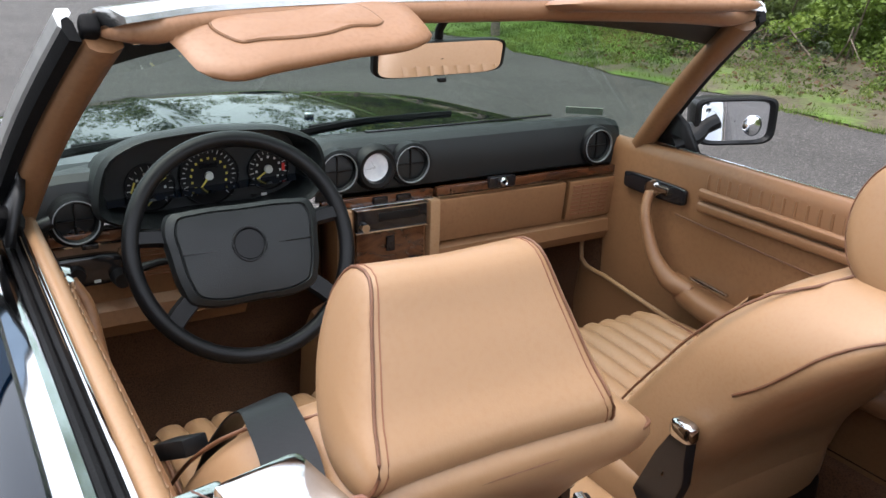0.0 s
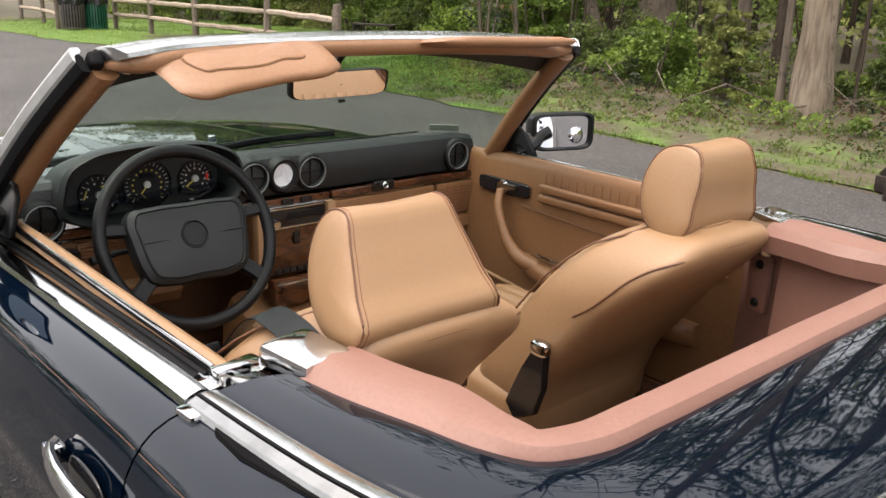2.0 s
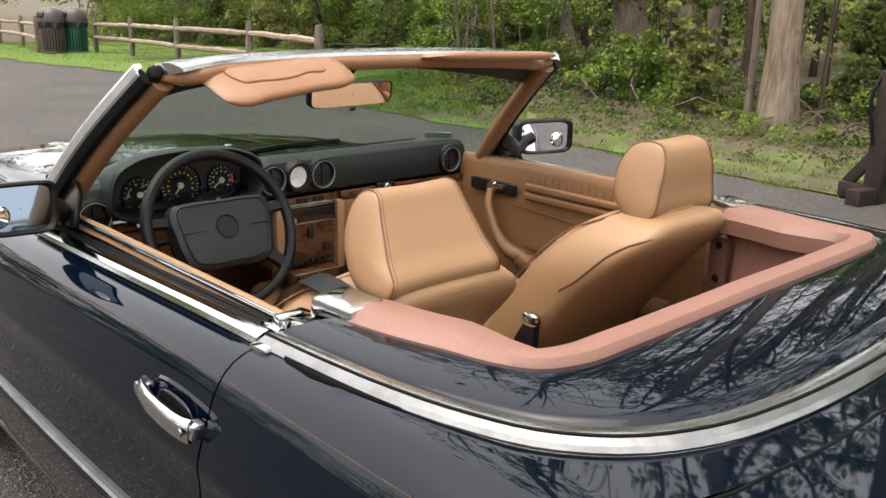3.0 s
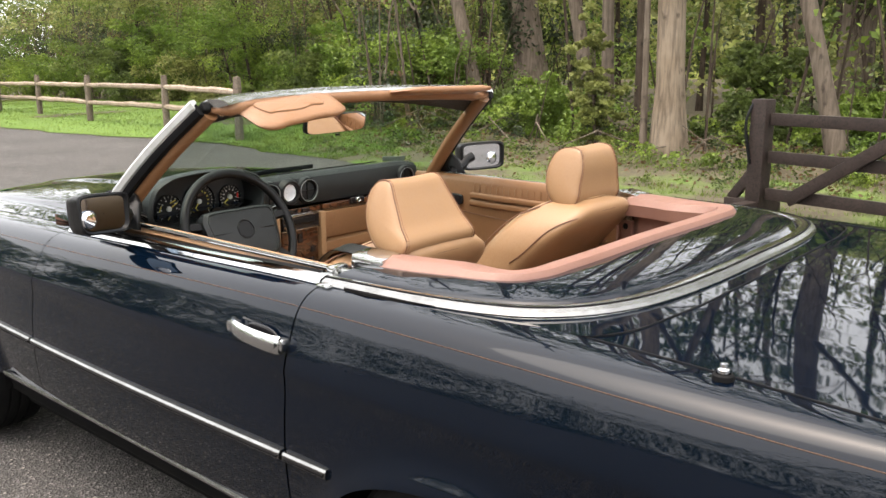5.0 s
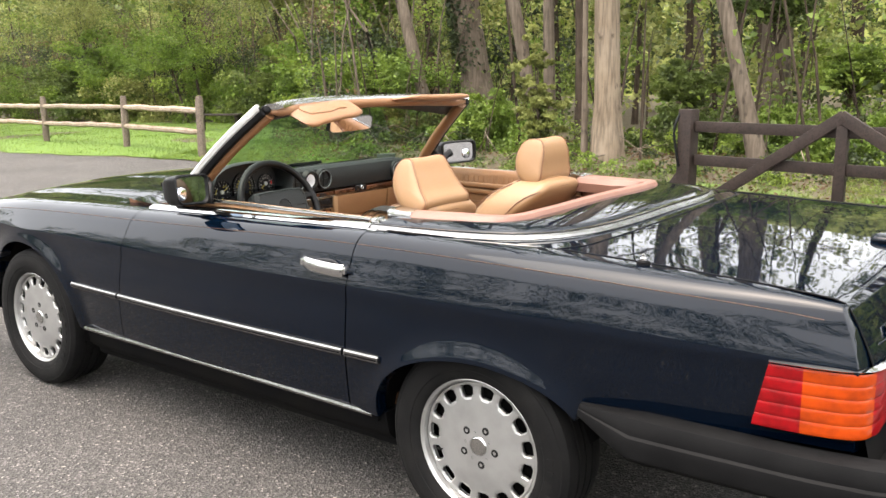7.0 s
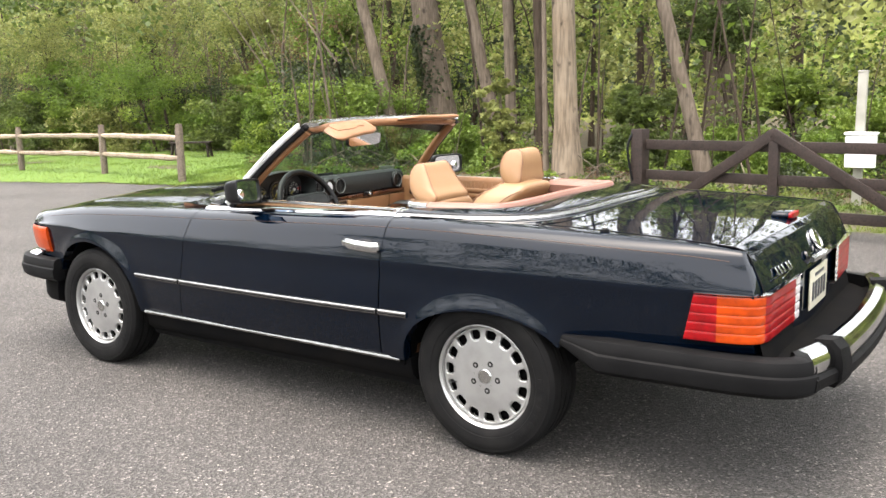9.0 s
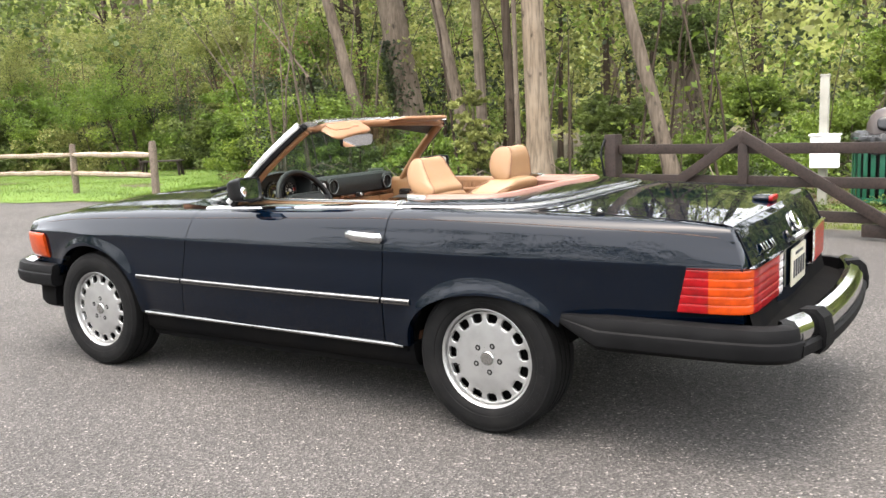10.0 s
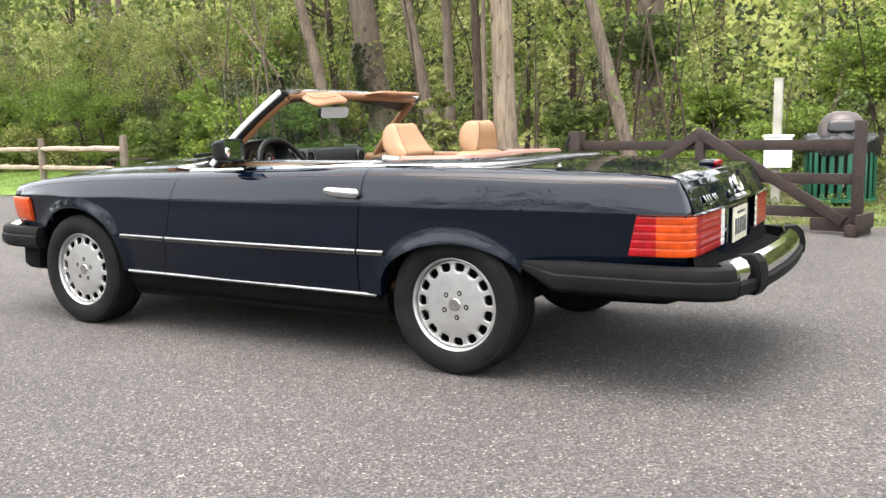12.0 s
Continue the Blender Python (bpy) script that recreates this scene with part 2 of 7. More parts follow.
def lawn_mix():
    """Green turf, giving way to dry soil along the scruffy verge between gate and windscreen view."""
    m = mat("turf_and_dry_soil", (0.0806, 0.1426, 0.0155), 0.95, bump=0.8, bscale=60.0)
    n, l = m.node_tree.nodes, m.node_tree.links
    b = n["Principled BSDF"]
    co = n.new("ShaderNodeTexCoord").outputs["Object"]
    t = n.new("ShaderNodeTexNoise")
    t.inputs["Scale"].default_value, t.inputs["Detail"].default_value = 1.7, 10.0
    l.new(co, t.inputs["Vector"])
    f = n.new("ShaderNodeTexNoise")
    f.inputs["Scale"].default_value, f.inputs["Detail"].default_value = 16.0, 9.0
    l.new(co, f.inputs["Vector"])
    sep = n.new("ShaderNodeSeparateXYZ")
    l.new(co, sep.inputs[0])
    g = n.new("ShaderNodeMapRange")
    g.inputs["From Min"].default_value, g.inputs["From Max"].default_value = 8.5, 12.0
    g.inputs["To Min"].default_value, g.inputs["To Max"].default_value = 0.30, -0.3
    l.new(sep.outputs[0], g.inputs["Value"])
    ad = n.new("ShaderNodeMath")
    l.new(t.outputs["Fac"], ad.inputs[0])
    l.new(g.outputs[0], ad.inputs[1])
    r = n.new("ShaderNodeMapRange")
    r.inputs["From Min"].default_value, r.inputs["From Max"].default_value = 0.62, 0.86
    l.new(ad.outputs[0], r.inputs["Value"])
    x = n.new("ShaderNodeMix")
    x.data_type = "RGBA"
    x.inputs["A"].default_value = (0.086, 0.150, 0.018, 1)
    x.inputs["B"].default_value = (0.0775, 0.0651, 0.03844, 1)
    l.new(r.outputs[0], x.inputs["Factor"])
    h = n.new("ShaderNodeHueSaturation")
    k = n.new("ShaderNodeMapRange")
    k.inputs["From Min"].default_value, k.inputs["From Max"].default_value = 0.28, 0.72
    k.inputs["To Min"].default_value, k.inputs["To Max"].default_value = 0.6, 1.3
    l.new(f.outputs["Fac"], k.inputs["Value"])
    l.new(k.outputs[0], h.inputs["Value"])
    l.new(x.outputs["Result"], h.inputs["Color"])
    l.new(h.outputs[0], b.inputs["Base Color"])
    return m


LAWN_MIX = lawn_mix()
GATE_WOOD = mat("dark_brown_stained_wood", (0.02108, 0.01426, 0.01178), 0.62, spec=0.3, vary=(0.03224, 0.0217, 0.01798), vscale=6.0, fine=(0.01364, 0.0093, 0.00775), fscale=50.0, bump=0.5, bscale=40.0)
RAIL_WOOD = mat("weathered_cedar", (0.274, 0.21, 0.153), 0.85, vary=(0.371, 0.306, 0.242), vscale=4.0, fine=(0.161, 0.113, 0.0806), fscale=45.0, bump=0.9, bscale=35.0, random_by=("object", 0.75, 1.15))
POST_WOOD = mat("grey_cedar_post", (0.124, 0.0961, 0.0744), 0.85, vary=(0.1798, 0.1426, 0.1116), vscale=5.0, fine=(0.0682, 0.0527, 0.0403), fscale=45.0, bump=0.9, bscale=35.0)
WHITE_PAINT = mat("weathered_white_paint", (0.2728, 0.2666, 0.2294), 0.6, vary=(0.2108, 0.2046, 0.1736), vscale=5.0, bump=0.3, bscale=40.0)
WHITE_BOX = mat("white_plastic", (0.80, 0.79, 0.78), 0.45, vary=(0.70, 0.69, 0.68), vscale=6.0)
BIN_LID = mat("grey_brown_plastic", (0.0527, 0.0434, 0.04216), 0.35, vary=(0.0744, 0.062, 0.0589), vscale=5.0)
BIN_GREEN = mat("green_metal_slats", (0.0062, 0.062, 0.0341), 0.4, vary=(0.0093, 0.0868, 0.0496), vscale=8.0)
BIN_BAG = mat("black_bag", (0.012, 0.012, 0.013), 0.25, bump=0.8, bscale=18.0)


def bark(name, a, b, furrow=0.62, mark=0.35):
    """Bark with long upright furrows and a few dark scars."""
    m = mat(name, a, 0.92, vary=b, vscale=2.2, spec=0.2)
    n, l = m.node_tree.nodes, m.node_tree.links
    p = n["Principled BSDF"]
    src = p.inputs["Base Color"].links[0].from_socket
    co = n.new("ShaderNodeTexCoord").outputs["Object"]
    heights = []
    for stretch, scale, lo, hi, dark in (((1.0, 1.0, 0.09), 26.0, 0.36, 0.60, furrow), ((1.0, 1.0, 0.55), 6.5, 0.30, 0.40, mark)):
        mp = n.new("ShaderNodeMapping")
        mp.inputs["Scale"].default_value = stretch
        l.new(co, mp.inputs["Vector"])
        t = n.new("ShaderNodeTexNoise")
        t.inputs["Scale"].default_value, t.inputs["Detail"].default_value = scale, 6.0
        l.new(mp.outputs[0], t.inputs["Vector"])
        r = n.new("ShaderNodeMapRange")
        r.inputs["From Min"].default_value, r.inputs["From Max"].default_value = lo, hi
        r.inputs["To Min"].default_value, r.inputs["To Max"].default_value = dark, 1.0
        l.new(t.outputs["Fac"], r.inputs["Value"])
        h = n.new("ShaderNodeHueSaturation")
        l.new(r.outputs[0], h.inputs["Value"])
        l.new(src, h.inputs["Color"])
        src = h.outputs[0]
        heights.append(r.outputs[0])
    l.new(src, p.inputs["Base Color"])
    u = n.new("ShaderNodeBump")
    u.inputs["Strength"].default_value, u.inputs["Distance"].default_value = 0.9, 0.012
    l.new(heights[0], u.inputs["Height"])
    l.new(u.outputs[0], p.inputs["Normal"])
    return m


BARK_PALE = bark("pale_grey_bark", (0.190, 0.148, 0.106), (0.245, 0.198, 0.150), 0.58, 0.28)
BARK = bark("grey_brown_bark", (0.1178, 0.093, 0.0713), (0.1674, 0.1364, 0.1054))
BARK_DARK = bark("dark_bark", (0.0527, 0.03844, 0.0279), (0.0806, 0.062, 0.0465))


def leaf_mat(name, a, b, spread=(0.72, 1.22)):
    """Leaves whose tone drifts from branch to branch, and a little from leaf to leaf."""
    deep = tuple(0.55 * c for c in a)
    m = mat(name, a, 0.55, vary=b, vscale=0.55, fine=deep, fscale=2.6, random_by=("island", *spread))
    n, l = m.node_tree.nodes, m.node_tree.links
    p = n["Principled BSDF"]
    tl, mx = n.new("ShaderNodeBsdfTranslucent"), n.new("ShaderNodeMixShader")
    src = p.inputs["Base Color"].links[0].from_socket
    l.new(src, tl.inputs[0])
    mx.inputs[0].default_value = 0.36
    l.new(p.outputs[0], mx.inputs[1])
    l.new(tl.outputs[0], mx.inputs[2])
    l.new(mx.outputs[0], n["Material Output"].inputs["Surface"])
    return m


LEAF_BRIGHT = leaf_mat("fresh_green_leaves", (0.1133, 0.185, 0.0243), (0.242, 0.315, 0.0486))
LEAF_MID = leaf_mat("mid_green_leaves", (0.0721, 0.108, 0.023), (0.1802, 0.225, 0.0486))
LEAF_YELLOW = leaf_mat("yellow_green_spring_leaves", (0.1854, 0.215, 0.0486), (0.3193, 0.325, 0.1148))
# far foliage: the brightness of hazy distance is put into a paler leaf colour
LEAF_HAZE = leaf_mat("haze_paled_leaves", (0.206, 0.235, 0.0607), (0.3708, 0.39, 0.1485))
# dark green of ivy, also used to paint the shade inside the wood
LEAF_IVY_SHADE = leaf_mat("ivy_and_shade_green_leaves", (0.0309, 0.046, 0.0162), (0.0566, 0.078, 0.0243))
LEAF_DRY = leaf_mat("dry_brown_leaves", (0.1178, 0.0651, 0.031), (0.1736, 0.1054, 0.0558))
GRASS = leaf_mat("grass_blades", (0.105, 0.175, 0.020), (0.15, 0.185, 0.030), (0.6, 1.4))


# trunks and foliage painted on, greens raised to carry haze and light
def backdrop_mat():
    m = mat("painted_hazy_wood", (0.0992, 0.1178, 0.0372), 1.0, spec=0.0)
    n, l = m.node_tree.nodes, m.node_tree.links
    b = n["Principled BSDF"]
    co = n.new("ShaderNodeTexCoord").outputs["Object"]
    mp = n.new("ShaderNodeMapping")
    mp.inputs["Scale"].default_value = (0.62, 0.62, 0.062)
    l.new(co, mp.inputs["Vector"])
    a, c = n.new("ShaderNodeTexNoise"), n.new("ShaderNodeTexNoise")
    a.inputs["Scale"].default_value, a.inputs["Detail"].default_value = 1.1, 5.0
    c.inputs["Scale"].default_value, c.inputs["Detail"].default_value = 0.9, 9.0
    l.new(mp.outputs[0], a.inputs["Vector"])
    l.new(co, c.inputs["Vector"])
    r1, r2 = n.new("ShaderNodeValToRGB"), n.new("ShaderNodeValToRGB")
    e = r1.color_ramp.elements
    e[0].position, e[0].color = 0.40, (0.0502, 0.0424, 0.0279, 1)
    e[1].position, e[1].color = 0.52, (0.212, 0.246, 0.067, 1)
    e = r2.color_ramp.elements
    e[0].position, e[0].color = 0.35, (0.0781, 0.1, 0.0279, 1)
    e[1].position, e[1].color = 0.68, (0.402, 0.435, 0.145, 1)
    l.new(a.outputs["Fac"], r1.inputs["Fac"])
    l.new(c.outputs["Fac"], r2.inputs["Fac"])
    x = n.new("ShaderNodeMix")
    x.data_type = "RGBA"
    x.inputs["Factor"].default_value = 0.6
    l.new(r1.outputs[0], x.inputs["A"])
    l.new(r2.outputs[0], x.inputs["B"])
    l.new(x.outputs["Result"], b.inputs["Base Color"])
    return m


BACKDROP = backdrop_mat()


# ---- shape helpers ----
def V(*a):
    return Vector(a)


def part(name, bm, material, parent=None, label="", angle=32):
    me = bpy.data.meshes.new(name)
    bmesh.ops.recalc_face_normals(bm, faces=bm.faces)
    bm.to_mesh(me)
    bm.free()
    me.polygons.foreach_set("use_smooth", [True] * len(me.polygons))
    me.set_sharp_from_angle(angle=radians(angle))
    me.materials.append(material)
    ob = new(name, me)
    if parent:
        ob.parent = parent
    if label:
        tagged(ob, label)
    return ob


def thing(name, label, category, group="", kind="", at=(0, 0, 0)):
    ob = new(name)
    ob.location = at
    ob.empty_display_size = 0.1
    return tagged(ob, label, category, group, kind)


def spl(xs, ys):
    """A smooth curve through the given knots."""
    xs, ys = np.array(xs, float), np.array(ys, float)
    m = np.gradient(ys, xs)

    def f(x):
        x = min(max(x, xs[0]), xs[-1])
        i = min(max(int(np.searchsorted(xs, x)) - 1, 0), len(xs) - 2)
        h = xs[i + 1] - xs[i]
        t = (x - xs[i]) / h
        return float((2 * t**3 - 3 * t**2 + 1) * ys[i] + (t**3 - 2 * t**2 + t) * h * m[i] + (3 * t**2 - 2 * t**3) * ys[i + 1] + (t**3 - t**2) * h * m[i + 1])
    return f


def curve(pts, n, closed=False):
    """n points along a smooth line through pts."""
    P = [Vector(p) for p in pts]
    if closed:
        P.append(P[0])
    s = [0.0]
    for a, b in zip(P, P[1:]):
        s.append(s[-1] + max((b - a).length, 1e-5))
    if closed:
        d = s[-1]
        P = [P[-3], P[-2]] + P + [P[1], P[2]]
        s = [s[-3] - d, s[-2] - d] + s + [s[1] + d, s[2] + d]
        lo, hi = 0.0, d
    else:
        lo, hi = 0.0, s[-1]
    fs = [spl(s, [p[k] for p in P]) for k in range(len(P[0]))]
    return [Vector([f(lo + (hi - lo) * i / (n if closed else n - 1)) for f in fs]) for i in range(n)]


def grid(rows, bm=None, closed=False, cap=False):
    """A sheet through rows of points; closed joins each row's ends, cap fills the first and last row."""
    bm = bm or bmesh.new()
    vs = [[bm.verts.new(p) for p in r] for r in rows]
    for a, b in zip(vs, vs[1:]):
        m = len(a)
        for j in range(m if closed else m - 1):
            k = (j + 1) % m
            bm.faces.new((a[j], a[k], b[k], b[j]))
    if cap:
        bm.faces.new(list(reversed(vs[0])))
        bm.faces.new(vs[-1])
    return bm


def tube(pts, r, n=10, bm=None, flat=1.0, up=(0, 0, 1), cap=True, closed=False):
    """A round or flattened bar along pts; r is one radius or one for each point."""
    pts = [Vector(p) for p in pts]
    rows, m = [], len(pts)
    for i, p in enumerate(pts):
        a, b = (pts[i - 1], pts[(i + 1) % m]) if closed else (pts[max(i - 1, 0)], pts[min(i + 1, m - 1)])
        d = (b - a).normalized()
        u = Vector(up)
        if abs(d.dot(u)) > 0.95:
            u = V(1, 0, 0)
        s = d.cross(u).normalized()
        w = s.cross(d).normalized()
        rr = r[i] if isinstance(r, (list, tuple)) else r
        rows.append([p + s * (math.cos(t) * rr) + w * (math.sin(t) * rr * flat) for t in (2 * math.pi * k / n for k in range(n))])
    if closed:
        rows.append(rows[0])
        bm = grid(rows, bm, True)
        bmesh.ops.remove_doubles(bm, verts=bm.verts, dist=1e-6)
        return bm
    return grid(rows, bm, True, cap)


def sweep(profile, pts, ups=None, bm=None, closed=False, cap=True, scales=None):
    """A profile of (side, up) pairs along pts."""
    pts = [Vector(p) for p in pts]
    rows, m = [], len(pts)
    for i, p in enumerate(pts):
        a, b = (pts[i - 1], pts[(i + 1) % m]) if closed else (pts[max(i - 1, 0)], pts[min(i + 1, m - 1)])
        d = (b - a).normalized()
        u = Vector(ups[i]) if ups else V(0, 0, 1)
        s = d.cross(u).normalized()
        w = s.cross(d).normalized()
        k = scales[i] if scales else 1.0
        rows.append([p + s * (q[0] * k) + w * (q[1] * k) for q in profile])
    if closed:
        rows.append(rows[0])
    bm = grid(rows, bm, True, cap and not closed)
    if closed:
        bmesh.ops.remove_doubles(bm, verts=bm.verts, dist=1e-6)
    return bm


def box(c, s, bevel=0.0, m=None, bm=None, seg=2):
    """A block of size s about c with worn edges, turned by m."""
    b = bmesh.new()
    bmesh.ops.create_cube(b, size=1.0)
    bmesh.ops.scale(b, vec=s, verts=b.verts)
    if bevel:
        bmesh.ops.bevel(b, geom=b.edges[:], offset=bevel, segments=seg, affect="EDGES", profile=0.6)
    bmesh.ops.transform(b, matrix=Matrix.Translation(c) @ (m or Matrix()), verts=b.verts)
    return b if bm is None else merge(bm, b)


def merge(bm, other):
    me = bpy.data.meshes.new("tmp")
    other.to_mesh(me)
    other.free()
    bm.from_mesh(me)
    bpy.data.meshes.remove(me)
    return bm


def lathe(profile, n=32, m=None, bm=None):
    """A turned shape: profile of (radius, height) about the local z axis, placed by m."""
    m = m or Matrix()
    rows = []
    for r, h in profile:
        rows.append([m @ V(max(r, 1e-5) * math.cos(2 * math.pi * k / n), max(r, 1e-5) * math.sin(2 * math.pi * k / n), h) for k in range(n)])
    b = grid(rows, None, True)
    bmesh.ops.remove_doubles(b, verts=b.verts, dist=4e-5)
    return b if bm is None else merge(bm, b)


def pillow(c, s, e=(0.5, 0.5), m=None, n=(20, 32), bm=None):
    """A padded block: a superellipsoid of half sizes s, e sets how square it is."""
    m = Matrix.Translation(c) @ (m or Matrix())

    def p(a, k):
        return math.copysign(abs(a) ** k, a)
    rows = []
    for i in range(n[0] + 1):
        t = math.pi * (i / n[0] - 0.5)
        row = []
        for j in range(n[1]):
            f = 2 * math.pi * j / n[1]
            row.append(m @ V(s[0] * p(math.cos(t), e[0]) * p(math.cos(f), e[1]), s[1] * p(math.cos(t), e[0]) * p(math.sin(f), e[1]), s[2] * p(math.sin(t), e[0])))
        rows.append(row)
    b = grid(rows, None, True)
    bmesh.ops.remove_doubles(b, verts=b.verts, dist=1e-5)
    return b if bm is None else merge(bm, b)


def thick(ob, t, offset=-1.0, rim=False):
    k = ob.modifiers.new("thickness", "SOLIDIFY")
    k.thickness, k.offset, k.use_rim = t, offset, rim
    return ob


def rail(bm, a, b, w, h, bevel=0.006):
    """A squared timber from a to b, w wide and h high."""
    a, b = Vector(a), Vector(b)
    d = b - a
    return box((a + b) / 2, (d.length, w, h), bevel, d.to_track_quat("X", "Z").to_matrix().to_4x4(), bm)


# ---- ground ----
def edge_y(x):
    """Where the asphalt ends along the wood."""
    return -5.80 - 0.55 * min(max((x - 4) / 6, 0), 1) + 0.10 * math.sin(x * 0.9) + 0.06 * math.sin(2.7 * x + 1) + 0.04 * math.sin(6.1 * x)


def rise(y):
    t = min(max((-5.9 - y) / 3.0, 0), 1)
    return 0.14 * t * t * (3 - 2 * t)


def dip(x):
    """The ground falls away gently along the road."""
    return -0.021 * min(max(x - 11.5, 0), 40)


def ground_z(x, y):
    return rise(y) + dip(x) + (0.05 * noise.noise(V(x * 0.5, y * 0.5, 0)) if y < -8 else 0)


def ladder(*stops):
    out = []
    for (a, d), (b, _) in zip(stops, stops[1:]):
        k = max(1, int(round(abs(b - a) / d)))
        out += [a + (b - a) * i / k for i in range(k)]
    return out + [stops[-1][0]]


gx = ladder((-2500, 600), (-100, 30), (-40, 2.5), (60, 40), (180, 600), (2500, 1))
gy = ladder((-2500, 600), (-100, 30), (-40, 2.0), (-16, 0.5), (-4, 3), (40, 30), (100, 600), (2500, 1))
bm = grid([[V(x, y, ground_z(x, y) - 0.012 - (0.03 if y > -5.2 else 0)) for y in gy] for x in gx])
ground = tagged(part("ground", bm, SOIL), "leaf-strewn soil and rough grass along the wood", "ground", kind="structure")
xs = ladder((-2400, 600), (-60, 10), (-12, 0.25), (30, 5), (80, 600), (2400, 1))
bm = grid([[V(x, edge_y(x), dip(x) - 0.03)] + [V(x, y, dip(x)) for y in (edge_y(x), edge_y(x) + 0.6, -3, 3, 12, 60, 2400)] for x in xs])
road = tagged(part("road", bm, ASPHALT), "worn grey asphalt with pale stone chips", "asphalt", kind="structure")
xs = ladder((-40, 2), (6, 0.5), (34, 1))


def lawn_edge(x):
    return -7.4 if x < 8 else -7.4 - min((x - 8) * 1.1, 8.0)


bm = grid([[V(x, edge_y(x) - 0.02 + (lawn_edge(x) - edge_y(x)) * j / 8, 0) for j in range(9)] for x in xs])
for v in bm.verts:
    v.co.z = ground_z(v.co.x, v.co.y) + 0.004
lawn = tagged(part("lawn", bm, LAWN_MIX), "mown green grass verge beside the asphalt", "lawn", kind="structure")


# ---- the car: body ----
# x runs to the car's nose from the rear axle, y to the driver's side, z up from the asphalt
car = thing("car", "dark navy open two-seat convertible, tan leather interior, parked on asphalt", "car")
belt = spl([-1.1, -0.95, -0.5, 0, 0.45, 1.0, 1.6, 2.2, 2.7, 3.0, 3.15], [0.840, 0.857, 0.881, 0.893, 0.893, 0.880, 0.862, 0.845, 0.818, 0.785, 0.765])
wide = spl([-1.15, -1.0, -0.8, -0.4, 0, 0.5, 1.5, 2.2, 2.6, 2.9, 3.05, 3.15], [0.885, 0.908, 0.942, 0.985, 1, 1, 1, 0.99, 0.975, 0.945, 0.915, 0.875])
flank = spl([-0.9, -0.86, -0.83, -0.79, -0.762, -0.750, -0.742, -0.732, -0.715, -0.62, -0.53, -0.45, -0.36, -0.28], [0.838, 0.8495, 0.8565, 0.8645, 0.8685, 0.8695, 0.8695, 0.8675, 0.8635, 0.848, 0.832, 0.815, 0.795, 0.775])
gain = spl([-0.83, -0.78, -0.70, -0.62, -0.53, -0.45, -0.36, -0.28], [0.0, 0.003, 0.010, 0.021, 0.031, 0.036, 0.036, 0.031])
belly = spl([-0.55, -0.45, -0.1, 0.35, 1.9, 2.3, 2.6, 2.75], [0, 0, 0.5, 1, 1, 0.7, 0.1, 0])


def flank_at(u, z):
    """Half the body's width on the flank: fuller between the wheels than at the ends."""
    return flank(-z) + gain(max(-z, -0.83)) * belly(u)


SHOULDER = ((0.715, 0.026), (0.742, 0.026), (0.770, 0.0245), (0.795, 0.019), (0.815, 0.009), (0.829, -0.004), (0.841, -0.022), (0.850, -0.042))
R_HUB, F_HUB, HUB_Z = 0.0, 2.455, 0.317


def arch(x):
    """The lower edge of the flank at x: the sill, or the wheel opening over it."""
    z = 0.335 if -0.34 < x < 2.8 else 0.54 if x < 0 else 0.50
    for c, a, h in ((R_HUB - 0.01, 0.365, 0.275), (F_HUB, 0.368, 0.340)):
        k = 1 - ((x - c) / a) ** 2
        if k > 0:
            z = max(z, HUB_Z + 0.02 + h * k**0.42 if c > 1 else HUB_Z + h * k**0.36)
    return z


def flare(x, z):
    """How far the wheel lips stand proud."""
    out = 0.0
    for c, a, h, e in ((R_HUB - 0.01, 0.365, 0.275, 0.0), (F_HUB, 0.368, 0.340, 0.02)):
        r = math.hypot((x - c) / a, max(z - HUB_Z - e, 0) / h)
        if z > HUB_Z - 0.05:
            out += 0.023 * math.exp(-((max(r - 1.0, 0)) / 0.16) ** 2)
    return out


lean = spl([-0.4, 0.30, 0.36, 0.45, 1.0, 1.62, 1.9, 2.06, 2.4], [0, 0, 0.02, 0.10, 0.17, 0.25, 0.12, 0.0, 0])


inner = spl([-1.02, -1.0, -0.75, -0.5, -0.2, 0.2, 3.2], [0.733, 0.733, 0.722, 0.712, 0.710, 0.715, 0.715])


slot = spl([-0.35, -0.12, -0.05, 0.0, 0.055, 0.18, 0.34, 0.442], [0.690, 0.690, 0.702, 0.716, 0.736, 0.762, 0.776, 0.752])


def shoulder_in(x):
    """The inner edge of the wing tops, beside bonnet and boot lid."""
    return inner(x) if x < 0.2 else 0.715 * wide(x)


